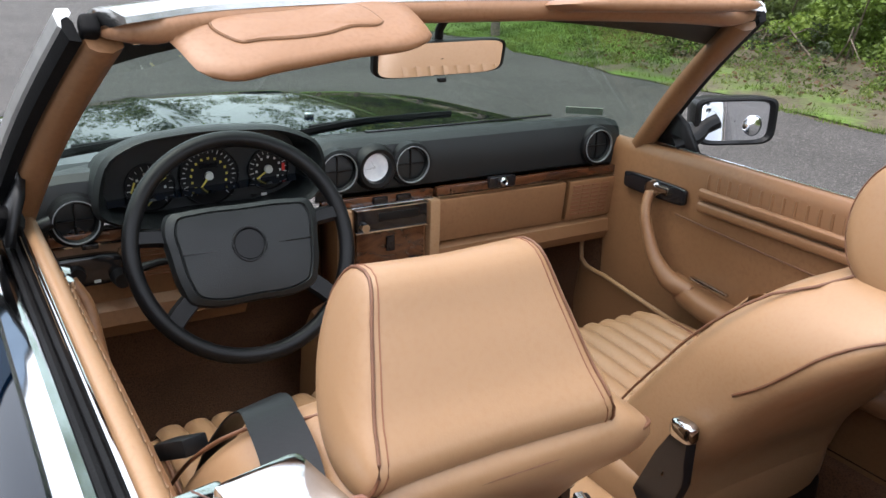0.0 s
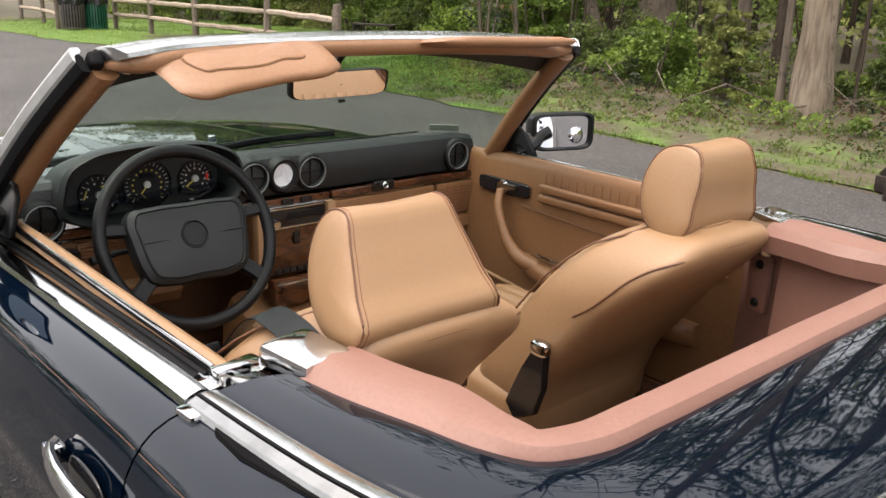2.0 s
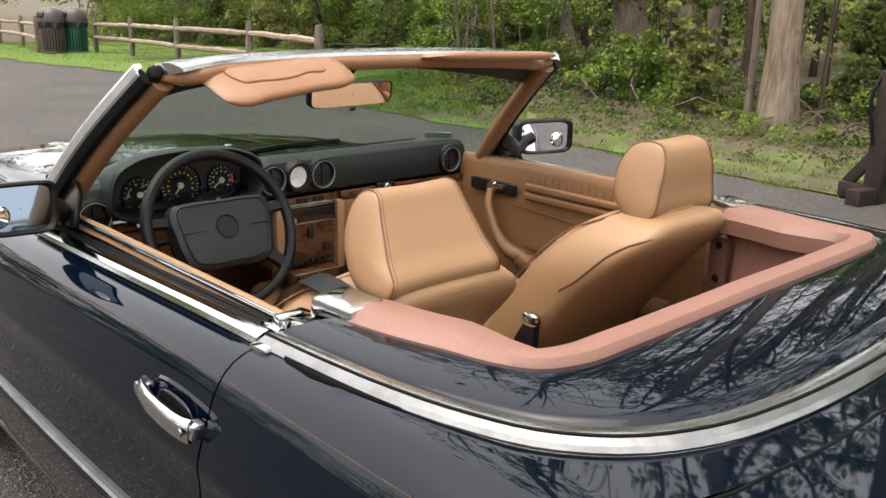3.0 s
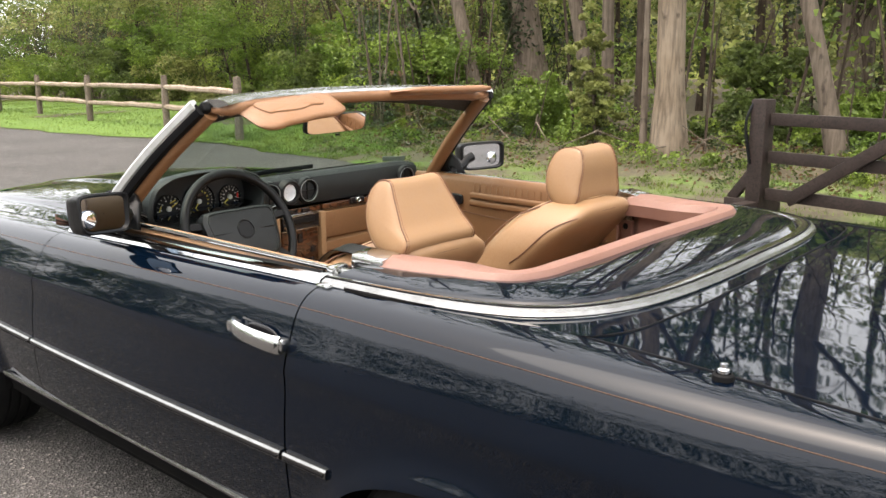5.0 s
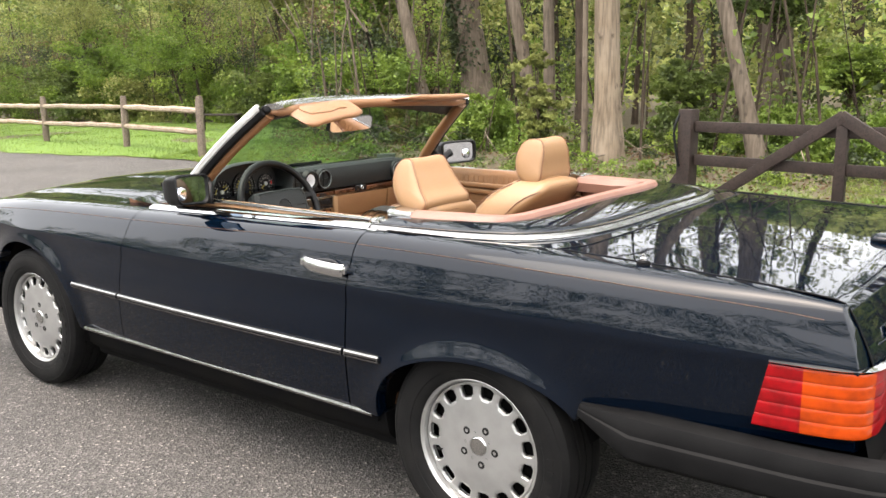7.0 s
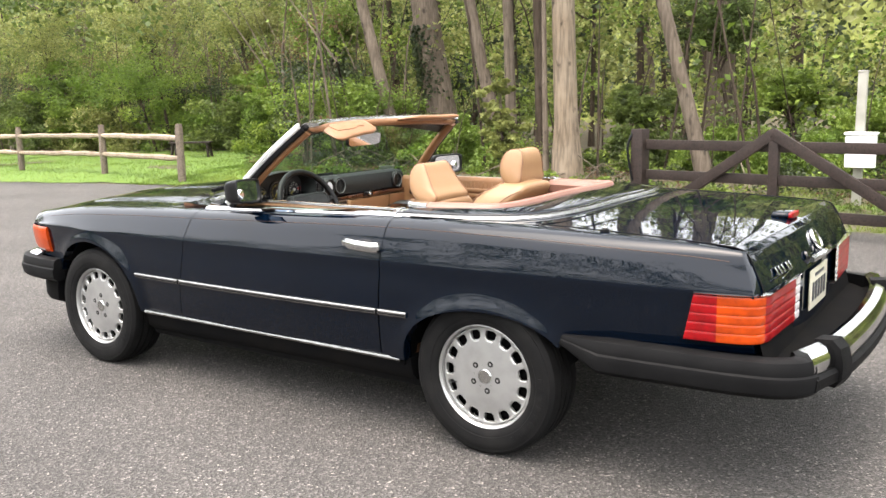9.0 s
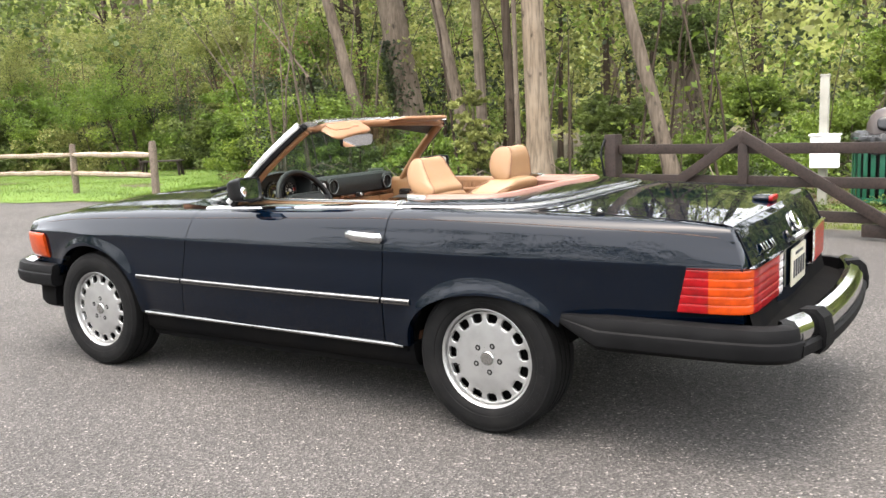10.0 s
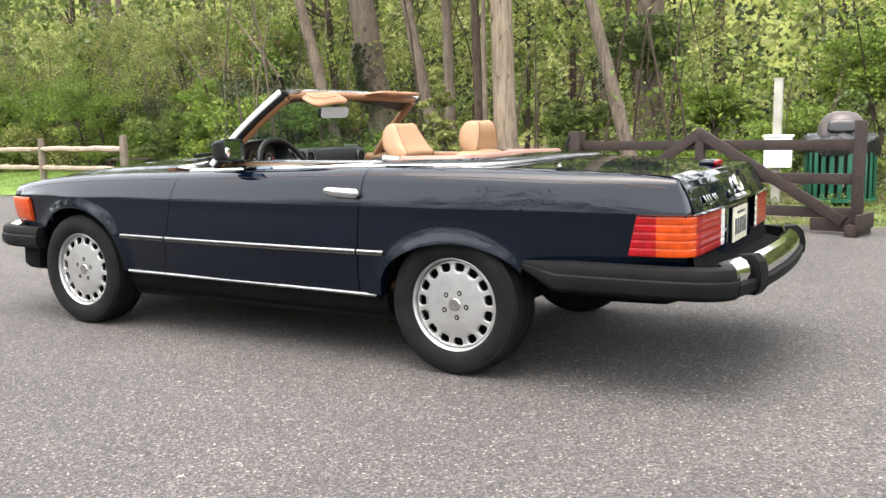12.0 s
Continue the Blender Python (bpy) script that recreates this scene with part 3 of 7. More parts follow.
def side_point(u, k, s):
    """A point of the flank: u along the car, k from the shoulder (0) to the bottom edge (1), s = +1 on the driver's side."""
    x = u
    zb, w, zl = belt(u), wide(u), arch(u)
    if k < 0:
        i = (k + 1) * (len(SHOULDER) - 1)
        j = min(int(i), len(SHOULDER) - 2)
        y = SHOULDER[j][0] + (SHOULDER[j + 1][0] - SHOULDER[j][0]) * (i - j)
        yi = shoulder_in(u)
        y = (yi + (y - 0.715) / 0.135 * (0.850 * w - yi)) / w
        if u < 0.444:
            y = max(y, slot(u) / w)
        z = zb + SHOULDER[j][1] + (SHOULDER[j + 1][1] - SHOULDER[j][1]) * (i - j)
    else:
        z = zb - 0.042 + (zl - zb + 0.042) * k
        top = min(1.0, max(0.0, (z - 0.74) / (zb - 0.042 - 0.74)))
        y = flank_at(u, z) + (SHOULDER[-1][0] - flank_at(u, zb - 0.042)) * top
        y += flare(u, z)
    x += lean(u) * (0.90 - z)
    if u < -0.7:
        t = min(1.0, (-0.7 - u) / 0.28)
        x += 0.050 * t * t * (3 - 2 * t) * min(1.0, max(0.0, (z - 0.742) / 0.13)) ** 1.2
    return V(x, s * y * w, z)


KS = [-1 + i / 7 for i in range(7)] + [0.02 * i for i in range(24)] + [0.5, 0.55, 0.6, 0.65, 0.7, 0.76, 0.83, 0.89, 0.94, 0.975, 1.0]


def side_panel(name, u0, u1, s, n, label=""):
    us = [u0 + (u1 - u0) * i / n for i in range(n + 1)]
    for c in (R_HUB - 0.01, F_HUB):
        us += [u for w_ in ((0.365,) if c < 1 else (0.368,)) for a in (w_, w_ - 0.0001, w_ - 0.001, w_ - 0.003, w_ - 0.007, w_ - 0.014, w_ - 0.027) for u in (c - a, c + a) if u0 < u < u1]
    us = sorted(set(round(u, 5) for u in us))
    rows = []
    for u in us:
        r = [side_point(u, k, s) for k in KS]
        e = r[-1]
        rows.append(r + [e + V(0, -s * 0.012, -0.002), e + V(0, -s * 0.05, 0.0)])
    if u0 < -0.9:
        end = rows[0]
        rows = [[p + V(-0.014, -p.y * 0.075, -0.012 if p.z > 0.84 else 0) for p in end], [p + V(-0.008, -p.y * 0.020, -0.003 if p.z > 0.84 else 0) for p in end]] + rows
    return thick(part(name, grid(rows), PAINT, car, label, 40), 0.006)


side_panel("front_fender", 1.6252, 3.13, 1, 60)
door_l = side_panel("door", 0.4462, 1.6208, 1, 40, "closed dark navy driver's door with bright handle")
side_panel("rear_quarter_panel", -1.0, 0.4418, 1, 60)
side_panel("front_fender", 1.6252, 3.13, -1, 60)
door_r = side_panel("door", 0.4462, 1.6208, -1, 40, "closed dark navy passenger door with tan inner panel")
side_panel("rear_quarter_panel", -1.0, 0.4418, -1, 60)

# dark jambs behind the door gaps
for s in (1, -1):
    for u in (0.444, 1.623):
        jamb = [side_point(u, k, s) for k in KS[3:]]
        part("door_jamb", grid([[p + V(d, -s * 0.012 if p.z < belt(u) - 0.05 else -s * 0.008, -0.010) for p in jamb] for d in (-0.035, 0.0, 0.035)]), RUBBER, car)

# bonnet, with its raised middle
crest = spl([1.60, 1.8, 2.3, 2.7, 2.95, 3.08, 3.14], [0.945, 0.945, 0.930, 0.897, 0.860, 0.825, 0.79])


def hood_point(x, q):
    y = 0.708 * wide(x) * q
    edge = belt(x) + 0.026
    k = abs(q) * 0.708
    fade = min(1.0, max(0.0, (3.05 - x) / 0.35))
    outer = 0.016 * fade / (1 + math.exp((k - 0.590) / 0.011))
    middle = 0.009 * fade / (1 + math.exp((k - 0.250) / 0.010))
    z = edge + (crest(x) - edge - 0.025 * fade) * (1 - (k / 0.708) ** 2) + outer + middle
    return V(x, y, z)


rows = [[hood_point(1.74 + (3.12 - 1.74) * i / 40, q) for q in [-1 + j / 75 for j in range(151)]] for i in range(41)]
hood = thick(part("bonnet", grid(rows), PAINT, car, "long dark navy bonnet with raised centre and creases"), 0.01)
# nose that closes the front
rows = []
for i in range(9):
    t = i / 8
    rows.append([V(3.13 + 0.06 * math.sin(t * math.pi * 0.5) - 0.10 * abs(q) ** 3, 0.76 * q, 0.80 - 0.03 * abs(q) - 0.36 * t) for q in [-1 + j / 12 for j in range(25)]])
part("nose_panel", grid(rows), PAINT, car)
# cowl with its louvres under the windscreen
bm = grid([[V(x, q * (0.72 + 0.03 * (1.8 - x)), 0.905 + 0.028 * (1 - q * q) - 0.004 * j) for q in [-1 + k / 15 for k in range(31)]] for j, x in enumerate((1.80, 1.74, 1.66, 1.58, 1.50))])
cowl = part("cowl_panel", bm, PAINT, car)
for s in (1, -1):
    for i in range(12):
        y = s * (0.36 + 0.024 * i)
        part("cowl_louvre", box((1.735 - 0.004 * i, y, 0.934 - 0.0016 * i), (0.075, 0.010, 0.010), 0.003), BRUSHED, cowl)

# boot lid: top, rounded rear edge and rear face
lid_x = spl([0, 0.25, 0.5, 0.66, 0.70], [-0.300, -0.294, -0.272, -0.225, -0.19])


def lid_point(t, q):
    """t from the front edge (0) over the rear lip to the bottom of the rear face (1)."""
    a = abs(q) * 0.69
    x0 = lid_x(a)
    bow = 0.028 * (1 - q * q)
    path = ((x0, 0.0), (-0.55, 0.0), (-0.78, 0.0), (-0.922, 0.0), (-0.950 - bow * 0.7, -0.005), (-0.964 - bow, -0.020), (-0.980 - bow, -0.045), (-1.003 - bow, -0.092), (-1.026 - bow, -0.150))
    i = t * (len(path) - 1)
    j = min(int(i), len(path) - 2)
    x = path[j][0] + (path[j + 1][0] - path[j][0]) * (i - j)
    d = path[j][1] + (path[j + 1][1] - path[j][1]) * (i - j)
    xe = max(x, -1.0)
    z = belt(xe) + 0.026 + (0.024 + 0.012 * min(0, xe + 0.3)) * (1 - q * q) + d
    return V(x, (shoulder_in(max(xe, -1.0)) - 0.004) * q, z)


rows = [[lid_point(i / 64, -1 + j / 20) for j in range(41)] for i in range(65)]
edge = [lid_point(0.0, -1 + j / 20) for j in range(41)]
side_l = [lid_point(i / 32, 1) for i in range(1, 33)]
seam = [V(p.x, -p.y, p.z) for p in reversed(side_l)] + edge + side_l
boot = thick(part("boot_lid", grid(rows), PAINT, car, "dark navy boot lid reflecting the trees"), 0.008)

part("lid_seam", tube([p + V(0.002 if i < 73 and i > 31 else 0, 0.002 * (p.y > 0.6) - 0.002 * (p.y < -0.6), 0.0004) for i, p in enumerate(seam)], 0.0024, 6), RUBBER, car)

# deck between the hood-well lid and the boot lid
strip_line = [V(0.445, 0.748, 0.917), V(0.30, 0.741, 0.918), V(0.18, 0.730, 0.919), V(0.055, 0.706, 0.920), V(-0.045, 0.670, 0.922), V(-0.120, 0.608, 0.925), V(-0.170, 0.52, 0.928), V(-0.200, 0.40, 0.931), V(-0.215, 0.27, 0.934), V(-0.222, 0.12, 0.937), V(-0.223, 0.0, 0.938)]


def mirrored(pts):
    return list(pts) + [V(p[0], -p[1], p[2]) for p in reversed(pts[:-1])]


n = 80
sl = curve(mirrored(strip_line), n + 1)


side_edge = [V(0.50 - 0.69 * i / 8, max(shoulder_in(0.50 - 0.69 * i / 8), slot(0.50 - 0.69 * i / 8)) + 0.001, 0) for i in range(9)]
lid_edge = [V(lid_x(0.70 * (1 - i / 12)) + 0.004, 0.706 * (1 - i / 12), 0) for i in range(13)]
half = side_edge + lid_edge[1:]
run = [0.0]
for a, b in zip(half, half[1:]):
    run.append(run[-1] + (b - a).length)
rows = []
for i, p in enumerate(sl):
    s = 1 if i <= n / 2 else -1
    d = run[-1] * (1 - abs(i - n / 2) / (n / 2))
    j = max(k for k in range(len(run) - 1) if run[k] <= d + 1e-9)
    e = half[j].lerp(half[j + 1], min(1.0, (d - run[j]) / (run[j + 1] - run[j])))
    e = V(e.x, s * e.y, belt(e.x) + 0.026 + 0.024 * (1 - min(1.0, (e.y / 0.71) ** 2)))
    rows.append([p.lerp(e, j / 6) for j in range(7)])
deck = part("rear_deck", grid(rows), PAINT, car)

# hood-well lid between bright strip and padded roll
pad_line = [V(0.40, 0.650, 0.945), V(0.30, 0.636, 0.946), V(0.20, 0.612, 0.947), V(0.12, 0.594, 0.948), V(0.060, 0.566, 0.950), V(0.031, 0.505, 0.951), V(0.024, 0.40, 0.952), V(0.022, 0.24, 0.953), V(0.020, 0.13, 0.955), V(0.020, 0.0, 0.956)]
pl = curve(mirrored(pad_line), n + 1)
rows = []
for i in range(n + 1):
    a, b = sl[i], pl[i]
    rows.append([a.lerp(b, t) + V(0, 0, h) for t, h in ((0, -0.004), (0.11, 0.001), (0.15, 0.009), (0.18, 0.0118), (0.22, 0.0125), (0.30, 0.0128), (0.5, 0.0125), (0.65, 0.011), (0.8, 0.008), (0.92, 0.004), (1, 0))])
well = part("top_storage_lid", grid(rows), PAINT, car, "dark navy lid over the folded soft top")
strip = part("bright_deck_strip", sweep([(-0.024, -0.006), (-0.022, 0.006), (-0.017, 0.011), (-0.002, 0.0135), (0.006, 0.0125), (0.008, 0.0095), (0.012, 0.0085), (0.023, 0.003), (0.026, -0.002), (0.026, -0.012)], [p + V(0, 0, 0.003) for p in sl]), BRUSHED, car, "bright metal strip round the folded top lid")
part("strip_groove", sweep([(0.0055, 0.010), (0.0065, 0.0145), (0.0095, 0.0135), (0.010, 0.009)], [p + V(0, 0, 0.003) for p in sl]), RUBBER, strip)
part("strip_flange", sweep([(0.010, 0.006), (0.011, 0.0115), (0.023, 0.0065), (0.0275, 0.0), (0.026, -0.004)], [p + V(0, 0, 0.003) for p in sl]), SATIN, strip)
prof = [(-0.075, -0.05), (-0.078, -0.012), (-0.066, 0.008), (-0.035, 0.016), (-0.012, 0.012), (0.0, -0.002), (0.002, -0.018), (-0.02, -0.05)]
rows = []
for i, p in enumerate(pl):
    d = (pl[min(i + 1, n)] - pl[max(i - 1, 0)]).normalized()
    side = d.cross(V(0, 0, 1)).normalized()
    broad = 0.82 + 0.75 * min(1.0, max(0.0, (p.x - 0.06) / 0.16))
    rows.append([p + side * (a * (broad if a < -0.01 else 1.0)) + V(0, 0, b) for a, b in prof])
pad = part("padded_roll", grid(rows, None, True, True), LEATHER_PINK, car, "faded pink-tan padded roll round the rear of the cockpit")

# black drain slots beside the front ends of the strip
for s in (1, -1):
    pts = [V(x, s * (slot(x) - 0.008), belt(x) + 0.0285) for x in (0.415, 0.36, 0.30, 0.22, 0.14, 0.06)]
    if s < 0:
        pts.reverse()
    k = [0.5, 1.0, 0.95, 0.7, 0.45, 0.2]
    part("drain_slot", sweep([(-0.012, -0.004), (-0.010, 0.0015), (0.010, 0.0015), (0.012, -0.004)], pts, scales=k if s > 0 else k[::-1]), DARK, car)

# sills, underside and wheel houses
for s in (1, -1):
    part("sill_panel", sweep([(0, 0), (0.024, 0.0), (0.021, -0.02), (0.008, -0.075), (-0.02, -0.105), (-0.08, -0.115), (-0.08, 0)], [V(2.08, s * 0.790, 0.338), V(1.2, s * 0.790, 0.338), V(0.36, s * 0.790, 0.338)] if s > 0 else [V(0.36, s * 0.790, 0.338), V(1.2, s * 0.790, 0.338), V(2.08, s * 0.790, 0.338)]), DARK, car)
    part("sill_trim", sweep([(0, -0.010), (0.008, -0.008), (0.011, 0.0), (0.008, 0.008), (0, 0.010)], [V(2.055, s * 0.826, 0.337), V(1.2, s * 0.827, 0.335), V(0.40, s * 0.827, 0.330)] if s > 0 else [V(0.40, s * 0.827, 0.330), V(1.2, s * 0.827, 0.335), V(2.055, s * 0.826, 0.337)]), SATIN, car)
part("underbody", box((1.22, 0, 0.255), (1.78, 1.50, 0.13), 0.03), DARK, car)
part("underbody", box((2.62, 0, 0.27), (1.10, 0.98, 0.16), 0.03), DARK, car)
part("rear_axle", tube([V(0, 0.62, HUB_Z), V(0, 0.30, 0.30), V(0, -0.30, 0.30), V(0, -0.62, HUB_Z)], [0.06, 0.10, 0.10, 0.06], 12), DARK, car)
part("fuel_tank", box((-0.60, 0, 0.405), (0.44, 0.96, 0.16), 0.06), DARK, car)
part("silencer", tube([V(-0.40, 0.30, 0.335), V(-0.45, 0.30, 0.335), V(-0.80, 0.30, 0.345), V(-0.85, 0.30, 0.345)], [0.05, 0.075, 0.075, 0.05], 18, flat=0.7), DARK, car)
for c in (R_HUB, F_HUB):
    for s in (1, -1):
        rows = []
        for i in range(17):
            a = math.pi * (-0.01 + (0.92 if c < 1 else 1.05) * i / 16)
            rows.append([V(c + 0.385 * math.cos(a), s * y, HUB_Z + 0.375 * math.sin(a)) for y in (0.825, 0.60, 0.52)])
        bm = grid(rows)
        bm.faces.new([bm.verts.new(r[-1]) for r in rows])
        part("wheel_house", bm, DARK, car)


# ---- the car: outer trim ----
def strip_on_side(name, u0, u1, z, s, h, d, material, parent, n=16):
    """A moulding along the flank at height z."""
    pts = []
    for i in range(n + 1):
        x = u0 + (u1 - u0) * i / n
        pts.append(V(x, s * (flank_at(x, z) * wide(x) - 0.001), z))
    if s < 0:
        pts.reverse()
    return part(name, sweep([(-0.002, -h), (d * 0.7, -h * 0.9), (d, -h * 0.5), (d, h * 0.5), (d * 0.7, h * 0.9), (-0.002, h)], pts), material, parent)


for s in (1, -1):
    for a, b in ((2.07, 1.728), (1.714, 0.487), (0.475, 0.335)):
        st = strip_on_side("rub_strip", a, b, 0.533, s, 0.013, 0.014, SATIN, car)
        strip_on_side("rub_strip_insert", a - 0.006, b + 0.006, 0.531, s, 0.0045, 0.017, RUBBER, st)
    for a, b in ((1.615, 0.45), (0.438, -0.955), (2.9, 1.635)):
        pts = []
        for i in range(25):
            u = a + (b - a) * i / 24
            p = side_point(u, -0.22, s)
            pts.append(p + V(0, s * 0.001, 0.0006))
        part("pinstripe", tube(pts, 0.0009, 6, flat=1.0), PINSTRIPE, car)
    # chrome window sill moulding on the door
    pts = [side_point(u, -1, s) + V(0, s * 0.044, 0.004) for u in [1.60 - 1.148 * i / 14 for i in range(15)]]
    if s < 0:
        pts.reverse()
    part("window_sill_moulding", sweep([(-0.022, -0.004), (-0.020, 0.009), (-0.010, 0.0125), (0.0, 0.010), (0.004, 0.0085), (0.012, 0.0045), (0.016, -0.004)], pts), CHROME, car)
    # twin rubber weather strips inside the moulding
    for o, r in ((-0.017, 0.0075), (-0.003, 0.0075)):
        pts = [side_point(u, -1, s) + V(0, -s * o, 0.006) for u in [1.55 - 1.05 * i / 12 for i in range(13)]]
        part("weather_strip", tube(pts, r, 8), RUBBER, car)

# door handles: a bright pull bar over a dished recess
for s, dr in ((1, door_l), (-1, door_r)):
    y = flank(-0.79)
    run_ = [V(x, s * (y + o), 0.806 + 0.05 * (x - 0.548)) for x, o in ((0.640, 0.004), (0.630, 0.014), (0.608, 0.021), (0.575, 0.025), (0.535, 0.026), (0.500, 0.025), (0.478, 0.022), (0.462, 0.016))]
    bm = sweep([(-0.005, -0.017), (0.003, -0.021), (0.008, -0.014), (0.010, 0.0), (0.007, 0.015), (0.001, 0.019), (-0.005, 0.015)], run_ if s > 0 else run_[::-1])
    h = part("door_handle", bm, CHROME, dr, "bright chrome pull handle", 50)
    box_bm = box((0.464, s * (y + 0.010), 0.802), (0.030, 0.026, 0.026), 0.007)
    part("handle_lock_block", box_bm, CHROME, h)
    part("handle_pivot_block", box((0.632, s * (y + 0.010), 0.810), (0.03, 0.026, 0.026), 0.007), CHROME, h)
    part("handle_recess", pillow((0.545, s * (y + 0.001), 0.795), (0.062, 0.005, 0.034), (0.8, 0.8)), GLOSS_BLACK, h)
    part("key_lock", lathe([(0, 0.002), (0.007, 0.002), (0.007, 0)], 16, pose(0.468, s * (y + 0.0315), 0.802, -90 * s, 0, 0)), BRUSHED, h)

# whip aerial's base on the rear wing
an = part("aerial_base", lathe([(0, 0.0), (0.018, 0.0), (0.017, 0.008), (0.012, 0.011)], 20, pose(-0.46, 0.728, 0.9085)), RUBBER, car)
part("aerial_tip", lathe([(0.010, 0.010), (0.010, 0.017), (0.006, 0.020), (0.006, 0.027), (0, 0.029)], 20, pose(-0.46, 0.728, 0.9085)), CHROME, an)

# ---- tail lamps wrapped round the rear corners ----
def lamp_shell(y0, y1, x_of, z0, z1, n=14, ribs=5, s=1):
    rows = []
    m = ribs * 6
    for i in range(n + 1):
        t = i / n
        x, y, nx, ny = x_of(y0 + (y1 - y0) * t)
        col = [V(x - nx * 0.03 + (0.032 * (1 - t) if y0 == 0 else 0), s * (y - ny * 0.03), z0 - 0.002)]
        for j in range(m + 1):
            f = j / m
            d = 0.010 + 0.0018 * min(1.0, 4.5 * abs(math.sin(math.pi * ribs * f)))
            z = z0 + (z1 - z0) * f
            col.append(V(x + nx * d + (0.032 * (1 - f) * (1 - t) if y0 == 0 else 0), s * (y + ny * d), z))
        rows.append(col)
    return grid(rows)


def rear_corner(a):
    """Along the lamp: a from 0 on the flank, round the corner, to 1 at the plate; gives place and outward normal."""
    pts = ((-0.815, 0.810), (-0.87, 0.805), (-0.93, 0.797), (-0.975, 0.786), (-1.006, 0.769), (-1.023, 0.735), (-1.028, 0.65), (-1.033, 0.52), (-1.037, 0.40), (-1.038, 0.33))
    c = curve([(x, y, 0) for x, y in pts], 60)
    i = min(max(int(a * 58), 0), 58)
    p = c[i].lerp(c[i + 1], a * 58 - i if i < 58 else 0)
    d = (c[i + 1] - c[i]).normalized()
    return p.x, p.y, d.y, -d.x


for s in (1, -1):
    lamp = part("tail_lamp", lamp_shell(0.0, 0.12, rear_corner, 0.580, 0.735, 10, 5, s), RED_LENS, car, "ribbed red and amber wrap-round tail lamp")
    part("amber_lens", lamp_shell(0.12, 0.36, rear_corner, 0.580, 0.735, 16, 5, s), AMBER_LENS, lamp)
    part("red_lens", lamp_shell(0.36, 0.90, rear_corner, 0.580, 0.735, 14, 5, s), RED_LENS, lamp)
    part("reversing_lens", lamp_shell(0.90, 1.0, rear_corner, 0.580, 0.735, 6, 5, s), CLEAR_LENS, lamp)
    rows = []
    for i in range(31):
        x, y, nx, ny = rear_corner(i / 30)
        rows.append([V(x + nx * 0.012, s * (y + ny * 0.012), 0.738), V(x + nx * 0.018, s * (y + ny * 0.018), 0.742), V(x + nx * 0.0, s * y, 0.745)])
    part("lamp_bezel", grid(rows), CHROME, lamp)
    rows = []
    for i in range(31):
        x, y, nx, ny = rear_corner(i / 30)
        rows.append([V(x - nx * 0.012, s * (y - ny * 0.012), z) for z in (0.74, 0.66, 0.585)])
    part("lamp_housing", grid(rows), PAINT, lamp)
# rear panel between the lamps
rows = [[V(-1.030 - 0.006 * (1 - q ** 2), 0.34 * q, z) for q in [-1 + j / 8 for j in range(17)]] for z in (0.75, 0.66, 0.57, 0.50)]
part("rear_panel", grid(rows), PAINT, car)
plate = part("number_plate", box((-1.046, 0.0, 0.640), (0.006, 0.310, 0.155), 0.002), PLATE, car, "cream number plate with dark characters as bars")
for i in range(5):
    part("plate_bar", box((-1.0505, 0.105 - 0.052 * i, 0.63), (0.003, 0.030, 0.072), 0.001), PLATE_INK, plate)
part("plate_bar", box((-1.0505, 0.0, 0.692), (0.003, 0.16, 0.012), 0.001), PLATE_INK, plate)
# boot furniture
b = lathe([(0.0, 0.004), (0.034, 0.004), (0.034, 0.0)], 36, pose(-1.032, 0, 0.818, 0, -62, 0))
em = part("boot_emblem", b, MIRROR, car, "round chrome emblem in a ring")
part("emblem_ring", lathe([(0.034, 0.0), (0.036, 0.008), (0.042, 0.009), (0.045, 0.004), (0.045, -0.003)], 36, pose(-1.030, 0, 0.818, 0, -62, 0)), CHROME, em)
part("boot_grip", sweep([(-0.012, -0.006), (-0.010, 0.010), (0.0, 0.014), (0.012, 0.006), (0.010, -0.008)], curve([(-1.050, 0.17, 0.764), (-1.060, 0.09, 0.768), (-1.064, 0, 0.770), (-1.060, -0.09, 0.768), (-1.050, -0.17, 0.764)], 17)), CHROME, car)
part("boot_lock", lathe([(0.0, 0.008), (0.016, 0.008), (0.020, 0.0)], 20, pose(-1.040, 0.20, 0.786, 0, -59, 0)), GLOSS_BLACK, car)
bx = [0.575, 0.540, 0.505, 0.455, 0.423]
badge = part("model_badge", box((-1.038, 0.50, 0.771), (0.004, 0.19, 0.004), 0.001, pose(0, 0, 0, 0, 33, 4)), CHROME, car, "chrome badge drawn as plain bars")
for i, y in enumerate(bx):
    part("badge_bar", box((-1.0255 - (0.50 - y) * 0.06, y, 0.790), (0.005, 0.024, 0.030), 0.002, pose(0, 0, 0, 0, 33, 7)), CHROME, badge)
bl = part("high_brake_lamp", pillow((-0.905, 0.0, 0.912), (0.042, 0.072, 0.017), (0.7, 0.6)), PAINT, car, "small high-level brake lamp on the boot lid")
part("brake_lens", pillow((-0.940, 0.0, 0.911), (0.013, 0.062, 0.013), (0.5, 0.4)), RED_LENS, bl)

